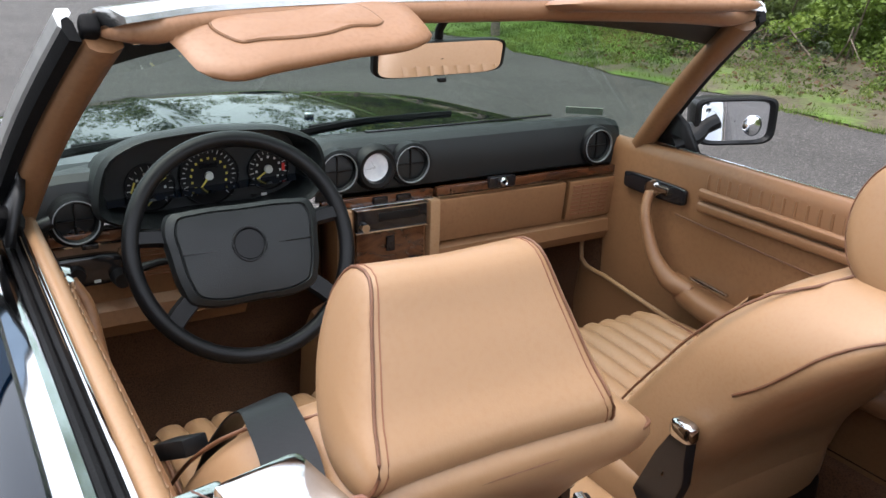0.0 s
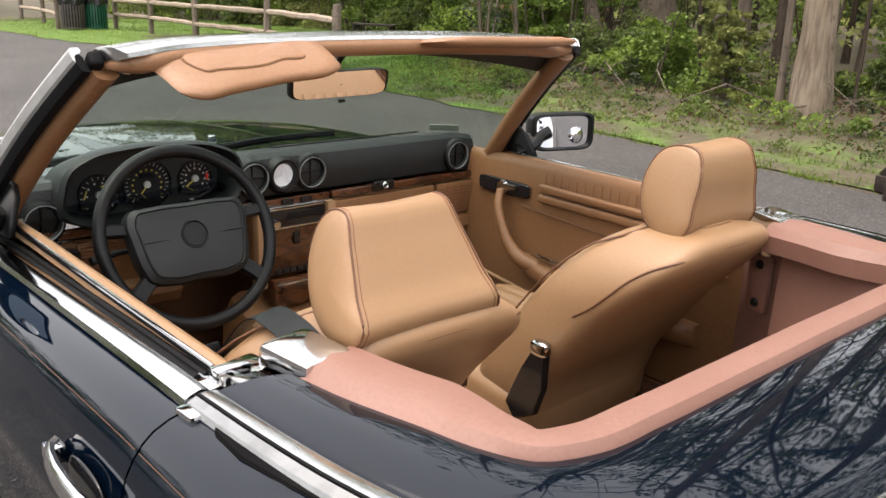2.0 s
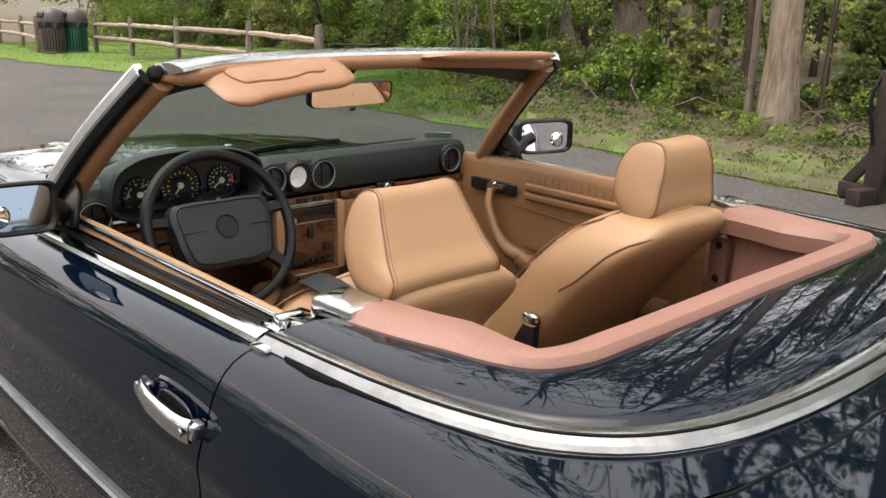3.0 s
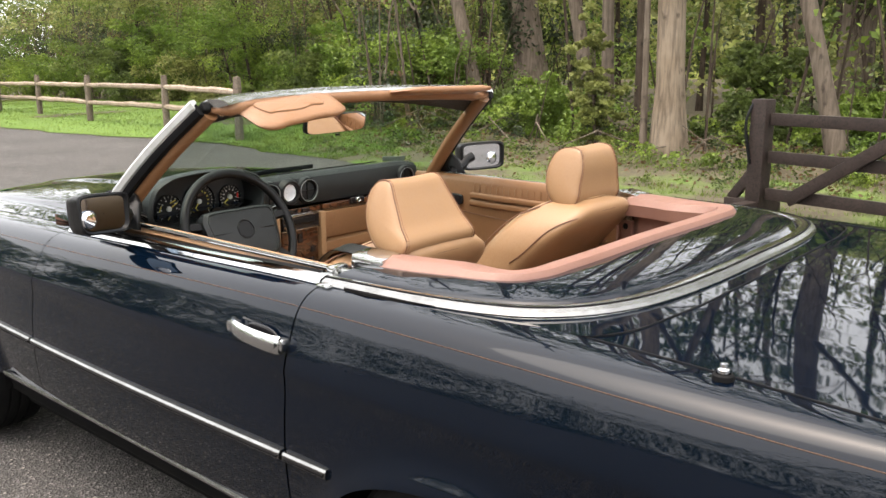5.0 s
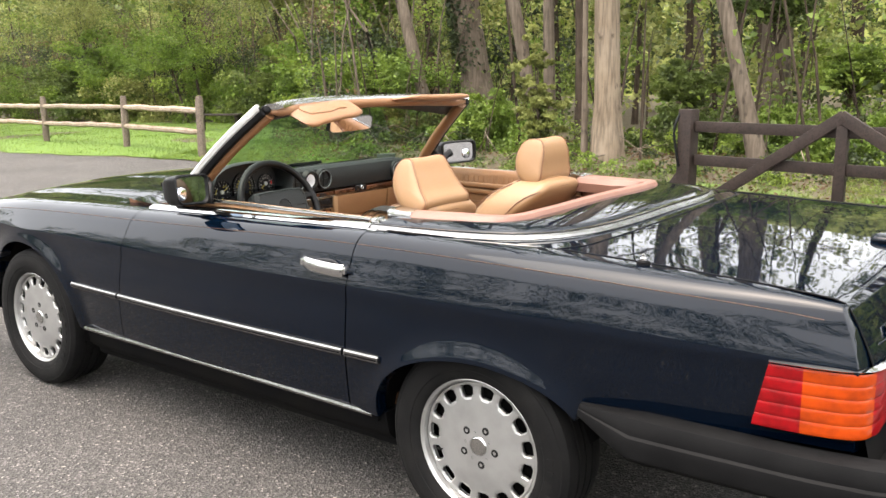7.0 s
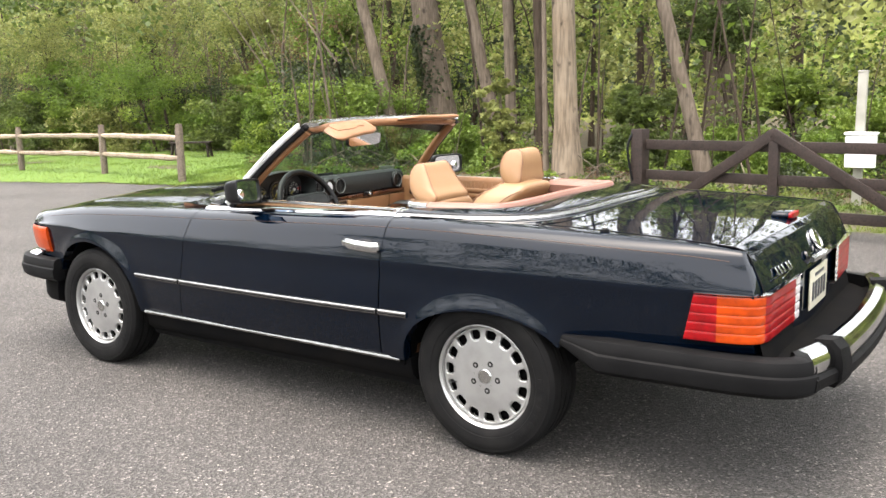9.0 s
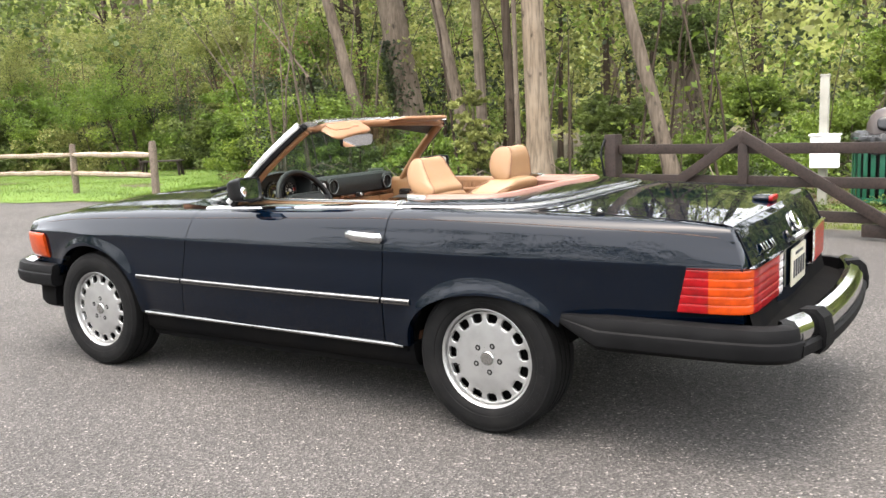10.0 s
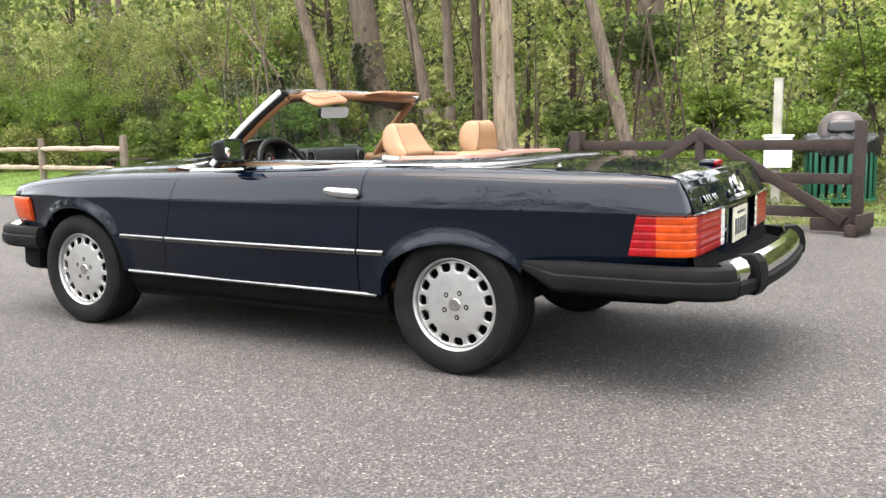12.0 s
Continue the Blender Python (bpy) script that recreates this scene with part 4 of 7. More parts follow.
# ---- bumpers ----
rp = [V(-0.345, 0.843, 0.487), V(-0.50, 0.845, 0.486), V(-0.75, 0.838, 0.485), V(-0.98, 0.822, 0.484), V(-1.085, 0.800, 0.484), V(-1.140, 0.762, 0.484), V(-1.165, 0.715, 0.484)]
prof = [(-0.035, -0.062), (0.012, -0.066), (0.034, -0.048), (0.040, -0.010), (0.037, 0.006), (0.030, 0.012), (0.030, 0.030), (0.020, 0.054), (0.0, 0.062), (-0.035, 0.060)]
for s in (1, -1):
    pts = curve([(p[0], s * p[1], p[2]) for p in rp], 40)
    pr = prof if s > 0 else [(-a, b) for a, b in prof]
    grow = [min(1.0, 0.30 + 0.70 * i / 7) for i in range(40)]
    pts = [p + V(0, 0, (1 - g) * 0.052) for p, g in zip(pts, grow)]
    part("rear_bumper_end", sweep(pr, pts, scales=grow), RUBBER, car, "black rubber bumper side piece")
mid = curve([(-1.152, 0.735, 0.50), (-1.205, 0.52, 0.50), (-1.228, 0.26, 0.50), (-1.235, 0, 0.50), (-1.228, -0.26, 0.50), (-1.205, -0.52, 0.50), (-1.152, -0.735, 0.50)], 41)
bumper_r = part("rear_bumper", sweep([(-0.045, 0.055), (-0.02, 0.068), (0.012, 0.062), (0.030, 0.040), (0.036, 0.010), (0.032, -0.012), (-0.05, -0.012)], mid), CHROME, car, "chrome rear bumper with black rubber blade")
part("bumper_blade", sweep([(-0.04, -0.015), (0.036, -0.012), (0.048, -0.022), (0.044, -0.058), (0.02, -0.075), (-0.04, -0.075)], mid), RUBBER, bumper_r)
for s in (1, -1):
    bm = sweep([(-0.04, 0.072), (0.020, 0.078), (0.048, 0.052), (0.060, 0.0), (0.058, -0.05), (0.036, -0.082), (-0.04, -0.082)], [V(-1.190, s * 0.590, 0.50), V(-1.195, s * 0.570, 0.50), V(-1.200, s * 0.545, 0.50), V(-1.205, s * 0.520, 0.50)][:: s])
    part("overrider", bm, RUBBER, bumper_r)
# black filler shelf between body and bumper
rows = [[V(x, q * (0.80 if x > -1.1 else 0.72), z) for q in [-1 + j / 10 for j in range(21)]] for x, z in ((-0.95, 0.50), (-1.03, 0.50), (-1.10, 0.495), (-1.19, 0.48))]
part("bumper_filler", grid(rows), DARK, car)
rows = [[V(x, 0.76 * q, z) for q in (-1, -0.5, 0, 0.5, 1)] for x, z in ((-1.02, 0.58), (-1.04, 0.50), (-1.0, 0.44), (-0.75, 0.42), (-0.45, 0.40))]
part("rear_valance", grid(rows), DARK, car)
bm = tube([V(-0.6, 0.30, 0.33), V(-1.02, 0.30, 0.36), V(-1.08, 0.30, 0.362)], 0.024, 12)
part("exhaust_pipe", bm, DARK, car)
fp = [V(2.80, 0.830, 0.487), V(2.98, 0.822, 0.487), V(3.16, 0.790, 0.487), V(3.27, 0.715, 0.487), V(3.32, 0.58, 0.487), V(3.345, 0.3, 0.487), V(3.35, 0, 0.487)]
pts = curve(mirrored(fp), 60)
fb = part("front_bumper", sweep([(-a, b) for a, b in prof], pts), RUBBER, car, "black rubber wrap-round front bumper")
part("bumper_brightwork", sweep([(0.0, 0.060), (-0.02, 0.066), (0.02, 0.085), (0.03, 0.070)], curve(mirrored([V(3.02, 0.80, 0.487), V(3.2, 0.735, 0.487), V(3.27, 0.60, 0.487), V(3.30, 0.3, 0.487), V(3.31, 0, 0.487)]), 40)), CHROME, fb)
# front corner lamps and air dam
for s in (1, -1):
    rows = []
    cl = curve([(2.895, s * 0.808, 0), (2.95, s * 0.803, 0), (3.02, s * 0.787, 0), (3.08, s * 0.768, 0), (3.125, s * 0.745, 0), (3.160, s * 0.69, 0), (3.18, s * 0.60, 0)], 14)
    for i, p in enumerate(cl):
        a, b = cl[max(i - 1, 0)], cl[min(i + 1, 13)]
        d = (b - a).normalized()
        nrm = V(-d.y, d.x, 0) * (1 if s < 0 else -1)
        if nrm.x < 0 and i > 8 or nrm.y * s < 0:
            nrm = -nrm
        rows.append([p + nrm * (0.002 + 0.012 * (1 - abs(j / 12 - 1) ** 5) + 0.0012 * min(1.0, 3 * abs(math.sin(math.pi * 5 * j / 24)))) + V(0, s * 0.023 * (j / 24 - 0.5), 0.578 + 0.146 * j / 24) for j in range(25)])
    rows.insert(0, [p - V(0.004, s * 0.03, 0) for p in rows[0]])
    part("front_corner_lamp", grid(rows), AMBER_LENS, car, "ribbed amber front corner lamp")
    part("air_dam", sweep([(-0.02, 0.06), (0.02, 0.06), (0.01, -0.08), (-0.02, -0.08)], curve([(2.84, s * 0.77, 0.37), (3.0, s * 0.75, 0.37), (3.12, s * 0.70, 0.38)], 10)), DARK, car)

# ---- wheels ----
def wheel(c, s, rz=0.0, turn=0.0):
    """A tyre on a flat-faced alloy with fifteen round-cornered slots near the rim."""
    w = part("wheel", lathe([(0.198, -0.09), (0.205, -0.095), (0.262, -0.116), (0.294, -0.112), (0.312, -0.094), (0.3175, -0.066), (0.3178, -0.044), (0.311, -0.042), (0.311, -0.034), (0.318, -0.032), (0.318, -0.004), (0.311, -0.003), (0.311, 0.005), (0.318, 0.006), (0.318, 0.034), (0.311, 0.036), (0.311, 0.043), (0.3178, 0.045), (0.317, 0.062), (0.3115, 0.084), (0.300, 0.095), (0.296, 0.0985), (0.290, 0.0985), (0.287, 0.1005), (0.262, 0.103), (0.240, 0.1005), (0.238, 0.098), (0.232, 0.098), (0.213, 0.090), (0.205, 0.080), (0.198, 0.06)], 96), TYRE, car, "black tyre on a slotted silver alloy wheel")
    part("rim_lip", lathe([(0.188, 0.045), (0.196, 0.060), (0.199, 0.078), (0.207, 0.086), (0.212, 0.083), (0.213, 0.07)], 72), ALLOY, w)
    # dished face with slots cut through
    bm = bmesh.new()
    nS, per = 15, 18
    N = nS * per
    ring = [(0.0, 0.074), (0.025, 0.074), (0.060, 0.0735), (0.100, 0.072), (0.138, 0.0690), (0.149, 0.0678), (0.1515, 0.0674), (0.155, 0.0670), (0.160, 0.0665), (0.168, 0.0655), (0.175, 0.0648), (0.180, 0.0645), (0.1835, 0.0648), (0.186, 0.0655), (0.190, 0.067), (0.194, 0.066)]
    vs = [[bm.verts.new((r * math.cos(2 * math.pi * k / N), r * math.sin(2 * math.pi * k / N), h)) for k in range(N)] if r else None for r, h in ring]
    mid_v = bm.verts.new((0, 0, 0.074))
    for k in range(N):
        bm.faces.new((mid_v, vs[1][k], vs[1][(k + 1) % N]))
    cut = {5: range(5, 13), 6: range(4, 14), 7: range(3, 15), 8: range(3, 15), 9: range(3, 15), 10: range(3, 15), 11: range(4, 14), 12: range(5, 13)}
    for i in range(1, len(ring) - 1):
        for k in range(N):
            if i in cut and k % per in cut[i]:
                continue
            bm.faces.new((vs[i][k], vs[i + 1][k], vs[i + 1][(k + 1) % N], vs[i][(k + 1) % N]))
    face = part("wheel_face", bm, ALLOY, w, angle=45)
    thick(face, 0.018, rim=True)
    part("brake_drum", lathe([(0, 0.02), (0.19, 0.02), (0.19, -0.02)], 32), DARK, w)
    part("hub_emblem", lathe([(0, 0.078), (0.026, 0.078), (0.030, 0.075), (0.032, 0.070)], 28), BRUSHED, w)
    for k in range(5):
        a = 2 * math.pi * (k + 0.25) / 5
        m = pose(0.058 * math.cos(a), 0.058 * math.sin(a), 0.0735)
        part("wheel_bolt", lathe([(0, -0.002), (0.006, -0.002), (0.006, 0.002), (0.010, 0.002), (0.0125, 0.0)], 12, m), PLASTIC, w)
    for k in range(5):
        a = 2 * math.pi * (k + 0.75) / 5
        part("trim_hole", lathe([(0, -0.001), (0.0032, -0.001), (0.0042, 0.0006)], 8, pose(0.045 * math.cos(a), 0.045 * math.sin(a), 0.0738)), PLASTIC, w)
    for k in range(9):
        a = math.pi * (0.62 + 0.045 * k)
        part("tyre_letter_bar", box((0.262 * math.cos(a), 0.262 * math.sin(a), 0.1030), (0.020, 0.020, 0.0024), 0.0006, pose(0, 0, 0, 0, 0, math.degrees(a))), TYRE, w)
    part("valve_stem", box((0.150, 0.02, 0.072), (0.022, 0.005, 0.006), 0.002), PLASTIC, w)
    w.matrix_basis = Matrix.Translation(c) @ pose(0, 0, 0, -90 * s, 0, 0) @ pose(0, 0, 0, 0, 0, turn)
    return w


wheel((R_HUB, 0.742, HUB_Z), 1, turn=10)
wheel((F_HUB, 0.742, HUB_Z), 1, turn=31)
wheel((R_HUB, -0.742, HUB_Z), -1, turn=50)
wheel((F_HUB, -0.742, HUB_Z), -1, turn=5)


# ---- the car: windscreen ----
def lerp(a, b, t):
    return a + (b - a) * t


foot = curve([(1.47, 0.728, 0.915), (1.60, 0.66, 0.922), (1.70, 0.50, 0.932), (1.765, 0.25, 0.940), (1.785, 0, 0.942), (1.765, -0.25, 0.940), (1.70, -0.50, 0.932), (1.60, -0.66, 0.922), (1.47, -0.728, 0.915)], 41)
head = curve([(1.085, 0.610, 1.268), (1.135, 0.50, 1.276), (1.165, 0.36, 1.281), (1.185, 0.18, 1.284), (1.190, 0, 1.285), (1.185, -0.18, 1.284), (1.165, -0.36, 1.281), (1.135, -0.50, 1.276), (1.085, -0.610, 1.268)], 41)
screen_glass = part("windscreen", grid([[a.lerp(b, j / 10) + V(0.012, 0, 0.012) * math.sin(math.pi * j / 10) for j in range(11)] for a, b in zip(foot, head)]), GLASS, car, "raked tinted glass windscreen")
screen_glass.visible_shadow = False
for s in (1, -1):
    base, top = V(1.455, s * 0.735, 0.912), V(1.075, s * 0.622, 1.275)
    pts = [base.lerp(top, i / 12) + V(0.010, s * 0.004, 0.012) * math.sin(math.pi * i / 12) for i in range(13)]
    f = -1 if s > 0 else 1
    pil = part("windscreen_pillar", sweep([(a * f, b) for a, b in ((-0.020, -0.026), (-0.010, -0.033), (0.008, -0.036), (0.028, -0.028), (0.030, -0.004), (0.012, 0.008), (-0.010, 0.008), (-0.022, 0.0))], [p + V(0.004, -s * 0.012, -0.006) for p in pts]), LEATHER_DARK, car, "tan padded windscreen pillar", 80)
    part("pillar_seal", sweep([(a * f, b) for a, b in ((-0.030, -0.020), (-0.034, -0.004), (-0.030, 0.010), (-0.021, 0.014), (-0.016, 0.006), (-0.015, -0.024))], [p + V(0, s * 0.0, 0) for p in pts]), RUBBER, pil)
    part("pillar_trim", sweep([(a * f, b) for a, b in ((-0.0345, -0.008), (-0.038, -0.003), (-0.038, 0.014), (-0.032, 0.021), (-0.016, 0.021), (-0.014, 0.014))], [p + V(0.004, 0, 0.004) for p in pts]), ALUMINIUM, pil)
    part("pillar_end_cap", pillow(top + V(-0.004, -s * 0.002, -0.002), (0.014, 0.013, 0.015), (0.5, 0.5), pose(0, 0, 0, 0, 38, 0)), RUBBER, pil)
    part("pillar_foot_plate", box(base + V(-0.035, -s * 0.015, 0.042), (0.012, 0.012, 0.065), 0.003, pose(0, 0, 0, 0, 25, 0)), CHROME, pil)
# header rail over the glass: painted top, tan lower face
top_pts = [p + V(-0.018, 0, 0.004) for p in head]
hdr = part("header_rail", sweep([(-0.034, -0.004), (-0.026, 0.014), (-0.004, 0.025), (0.030, 0.026), (0.058, 0.018), (0.060, 0.010), (0.0, -0.004)], top_pts), BRUSHED, car, "bright header rail over the windscreen")
part("header_lining", sweep([(-0.004, -0.006), (0.0, 0.003), (0.040, 0.010), (0.060, 0.009), (0.066, -0.004), (0.060, -0.020), (0.030, -0.028), (0.0, -0.022)], top_pts, scales=[0.45, 0.8] + [1.0] * 37 + [0.8, 0.45]), LEATHER_ORANGE, hdr, "tan padded header lining", 80)
for y in (0.33, -0.33):
    part("latch_socket", lathe([(0, 0.002), (0.012, 0.002), (0.016, 0.006), (0.020, 0.0)], 20, pose(1.135, y, 1.304)), CHROME, hdr)
part("screen_shade_band", sweep([(0, 0), (0.002, 0.002), (0.004, 0.0)], [a.lerp(b, 0.93) + V(-0.006, 0, -0.002) for a, b in zip(foot, head)]), RUBBER, hdr)
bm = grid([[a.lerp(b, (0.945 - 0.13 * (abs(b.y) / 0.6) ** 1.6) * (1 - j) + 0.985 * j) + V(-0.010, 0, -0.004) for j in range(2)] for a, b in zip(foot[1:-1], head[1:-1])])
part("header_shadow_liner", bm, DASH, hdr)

# sun visors and mirror
def visor(y0, y1, m, label, pocket):
    """A padded visor hinged along its long edge, in its own plane: x across, y down."""
    w = abs(y1 - y0)
    out = [(0.012, 0.0), (w * 0.3, 0.0), (w * 0.6, 0.0), (w * 0.94, 0.0), (w * 0.985, 0.007), (w, 0.03), (w, 0.075), (w * 0.985, 0.097), (w * 0.94, 0.105), (w * 0.6, 0.112), (w * 0.3, 0.119), (w * 0.09, 0.121), (w * 0.04, 0.108), (w * 0.012, 0.060), (0.0, 0.014)]
    loop = curve([(a, b, 0) for a, b in out], 48, True)
    c = V(w / 2, 0.06, 0)
    rows = [[m @ (c + (p - c) * k + V(0, 0, h)) for p in loop] for k, h in ((0.02, -0.011), (0.80, -0.011), (0.96, -0.007), (1.0, 0.0), (0.96, 0.007), (0.80, 0.011), (0.02, 0.011))]
    v = part("sun_visor", grid(rows, None, True), LEATHER_ORANGE, car, label, 80)
    if pocket:
        pl2 = curve([(w * 0.15, 0.020, 0), (w * 0.165, 0.014, 0), (w * 0.20, 0.012, 0), (w * 0.45, 0.012, 0), (w * 0.73, 0.012, 0), (w * 0.755, 0.014, 0), (w * 0.77, 0.020, 0), (w * 0.80, 0.048, 0), (w * 0.805, 0.058, 0), (w * 0.79, 0.062, 0), (w * 0.66, 0.061, 0), (w * 0.54, 0.071, 0), (w * 0.44, 0.072, 0), (w * 0.28, 0.067, 0), (w * 0.205, 0.066, 0), (w * 0.19, 0.060, 0)], 64, True)
        part("visor_seam", tube([m @ (p + V(0, 0, -0.0122)) for p in pl2], 0.0014, 6, closed=True), LEATHER_DARK, v)
        c2 = V(w * 0.50, 0.043, 0)
        part("visor_pocket", grid([[m @ (c2 + (p - c2) * k + V(0, 0, h)) for p in pl2] for k, h in ((0.02, -0.0155), (0.94, -0.0150), (0.985, -0.0138), (0.99, -0.0105))], None, True), LEATHER_ORANGE, v)
    return v


def frame_m(o, ex, ey):
    ex, ey = Vector(ex).normalized(), Vector(ey).normalized()
    ez = ex.cross(ey).normalized()
    ey = ez.cross(ex)
    return Matrix(((ex.x, ey.x, ez.x, o[0]), (ex.y, ey.y, ez.y, o[1]), (ex.z, ey.z, ez.z, o[2]), (0, 0, 0, 1)))


vl = visor(0.53, 0.13, frame_m((1.074, 0.530, 1.272), (0.05, -0.40, 0.026), (-0.85, -0.08, -0.50)), "tan padded driver's sun visor with pocket, folded down", True)
part("visor_arm", tube(curve([(1.075, 0.585, 1.262), (1.078, 0.560, 1.252), (1.085, 0.540, 1.262), (1.088, 0.51, 1.266)], 12), 0.005, 8), CHROME, vl)
visor(-0.13, -0.53, frame_m((1.125, -0.14, 1.288), (-0.08, -0.40, 0.0), (-0.97, 0.0, 0.10)), "tan padded passenger sun visor, folded up under the header", False)
loop = [V(math.copysign(abs(math.cos(a)) ** 0.28, math.cos(a)) * 0.136 * (1 + 0.03 * math.sin(a)), math.copysign(abs(math.sin(a)) ** 0.35, math.sin(a)) * 0.032, 0) for a in [2 * math.pi * k / 56 for k in range(56)]]
m = frame_m((1.225, 0.0, 1.190), (0.02, 1, -0.02), (-0.17, 0, 1.0))
mir = part("inner_mirror", grid([[m @ (p * k + V(0, 0, h)) for p in loop] for k, h in ((0.02, 0.0), (0.93, 0.0), (0.96, -0.003), (1.0, 0.0), (1.0, 0.012), (0.85, 0.026), (0.02, 0.028))], None, True), PLASTIC, car, "black-framed inside rear-view mirror")
part("mirror_glass", grid([[m @ (p * k + V(0, 0, -0.0025)) for p in loop] for k in (0.02, 0.5, 0.94)], None, True), MIRROR, mir)
part("mirror_stem", tube([(1.24, 0, 1.20), (1.235, 0, 1.24), (1.20, 0, 1.275)], 0.008, 10), PLASTIC, mir)
part("mirror_tab", box((1.222, 0.0, 1.152), (0.008, 0.016, 0.008), 0.002), PLASTIC, mir)
part("dealer_sticker", box((1.592, -0.655, 0.985), (0.001, 0.095, 0.034), 0, pose(0, 0, 0, 0, -50, -40)), PAPER, car, "pale paper sticker low on the windscreen")
# wipers
for y, d in ((0.30, 1), (-0.22, 1)):
    pts = curve([(1.80, y - 0.04, 0.955), (1.775, y + 0.10, 0.968), (1.73, y + 0.27, 0.972)], 12)
    wp = part("wiper", tube(pts, [0.008 - 0.0003 * i for i in range(12)], 8), PLASTIC, car, "black parked wiper arm and blade")
    part("wiper_blade", tube(curve([(1.775, y - 0.14, 0.966), (1.755, y + 0.12, 0.968), (1.70, y + 0.34, 0.962)], 14), 0.006, 6, flat=1.6), RUBBER, wp)
part("washer_jet", pillow((1.98, -0.05, 0.948), (0.010, 0.012, 0.007)), CHROME, car)

# ---- door mirrors ----
for s in (1, -1):
    cx, cy, cz = (1.217, 0.860, 1.000) if s > 0 else (1.272, -0.852, 1.003)
    big = 1.0 if s > 0 else 1.10
    lp = [V(math.copysign(abs(math.cos(a)) ** 0.34, math.cos(a)) * ((0.074 if s > 0 else 0.093) + 0.006 * math.sin(a)) * big, math.copysign(abs(math.sin(a)) ** 0.36, math.sin(a)) * (0.055 if s > 0 else 0.052) * big, 0) for a in [2 * math.pi * k / 56 for k in range(56)]]
    m = frame_m((cx, cy, cz), (-0.45 if s < 0 else -0.03, s * 1.0, 0.03), (0.02 if s < 0 else 0.12, 0.0, 1.0))
    if s > 0:
        sg = 1
    else:
        sg = -1
    hs = [[m @ (V(p.x, p.y, 0) * k + V(0, 0, sg * h)) for p in lp] for k, h in ((0.80, -0.001), (0.92, -0.013), (1.0, -0.010), (1.0, 0.02), (0.94, 0.055), (0.74, 0.085), (0.02, 0.095))]
    # the housing's depth runs towards the nose
    q = m.to_3x3() @ V(0, 0, 1)
    if q.x * sg < 0:
        hs = [[m @ (V(p.x, p.y, 0) * k + V(0, 0, -sg * h)) for p in lp] for k, h in ((0.80, -0.001), (0.92, -0.013), (1.0, -0.010), (1.0, 0.02), (0.94, 0.055), (0.74, 0.085), (0.02, 0.095))]
    dm = part("door_mirror", grid(hs, None, True), PLASTIC, car, "black door mirror with a small round wide-angle glass")
    off = -0.004 if q.x > 0 else 0.004
    # driver's glass is coloured dark for a dim reflection, passenger's is plain
    part("mirror_glass", grid([[m @ (V(p.x, p.y, 0) * k + V(0, 0, off)) for p in lp] for k in (0.02, 0.5, 0.82)], None, True), MIRROR_DIM if s > 0 else MIRROR, dm)
    sp = m @ V(0.045, -0.012, 0)
    part("spot_mirror", pillow(sp + V(-0.006, 0, 0), (0.008, 0.025, 0.025), (1, 1), pose(0, 0, 0, 0, 0, s * 9)), MIRROR, dm)
    part("mirror_foot", tube(curve([(1.335, s * 0.728, 0.945), (1.315, s * 0.755, 0.962), (cx + 0.045, s * 0.785, 0.985), (cx + 0.035, s * 0.82, cz)], 10), [0.036, 0.035, 0.034, 0.033, 0.032, 0.032, 0.032, 0.033, 0.034, 0.035], 14, flat=0.75), PLASTIC, dm)
    # quarter fillet between pillar and mirror
    thick(part("mirror_fillet", grid([[V(1.44, s * 0.728, 0.925), V(1.26, s * 0.735, 0.930)], [V(1.40, s * 0.722, 0.975), V(1.27, s * 0.728, 0.955)], [V(1.33, s * 0.70, 1.035), V(1.285, s * 0.71, 1.00)]]), PLASTIC, dm), 0.014, 0.0, True)

# ---- dashboard ----
sect = [(1.775, 0.935), (1.70, 0.957), (1.62, 0.973), (1.56, 0.983), (1.525, 0.982), (1.503, 0.970), (1.494, 0.945), (1.493, 0.905), (1.498, 0.874), (1.515, 0.866)]


def dash_row(y, cut=0):
    k = max(0, abs(y) - 0.60) / 0.1
    return [V(x - 0.22 * max(0, (abs(y) - 0.25)) * max(0.0, (x - 1.50) / 0.28), y, z - 0.012 * k * k - (0.012 if y > 0.1 and x < 1.7 else 0)) for x, z in sect[: len(sect) - cut]]


dash = part("dashboard", grid([dash_row(0.138 - 0.833 * i / 40) for i in range(41)]), DASH, car, "black padded dashboard with round vents and walnut strip")
part("dash_end", grid([dash_row(0.69 - 0.125 * i / 8) for i in range(9)]), DASH, dash)
part("dash_top", grid([dash_row(0.57 - 0.44 * i / 16, 7) for i in range(17)]), DASH, dash)
part("demister_slot", box((1.60, -0.29, 0.9795), (0.018, 0.52, 0.005), 0.002, pose(0, 0, 0, 0, 8, 0)), GLOSS_BLACK, dash)
part("demister_slot", box((1.595, 0.06, 0.9745), (0.018, 0.12, 0.005), 0.002, pose(0, 0, 0, 0, 8, 0)), GLOSS_BLACK, dash)


def facing(x, y, z, tilt=0):
    return pose(x, y, z, 0, -90 + tilt, 0)


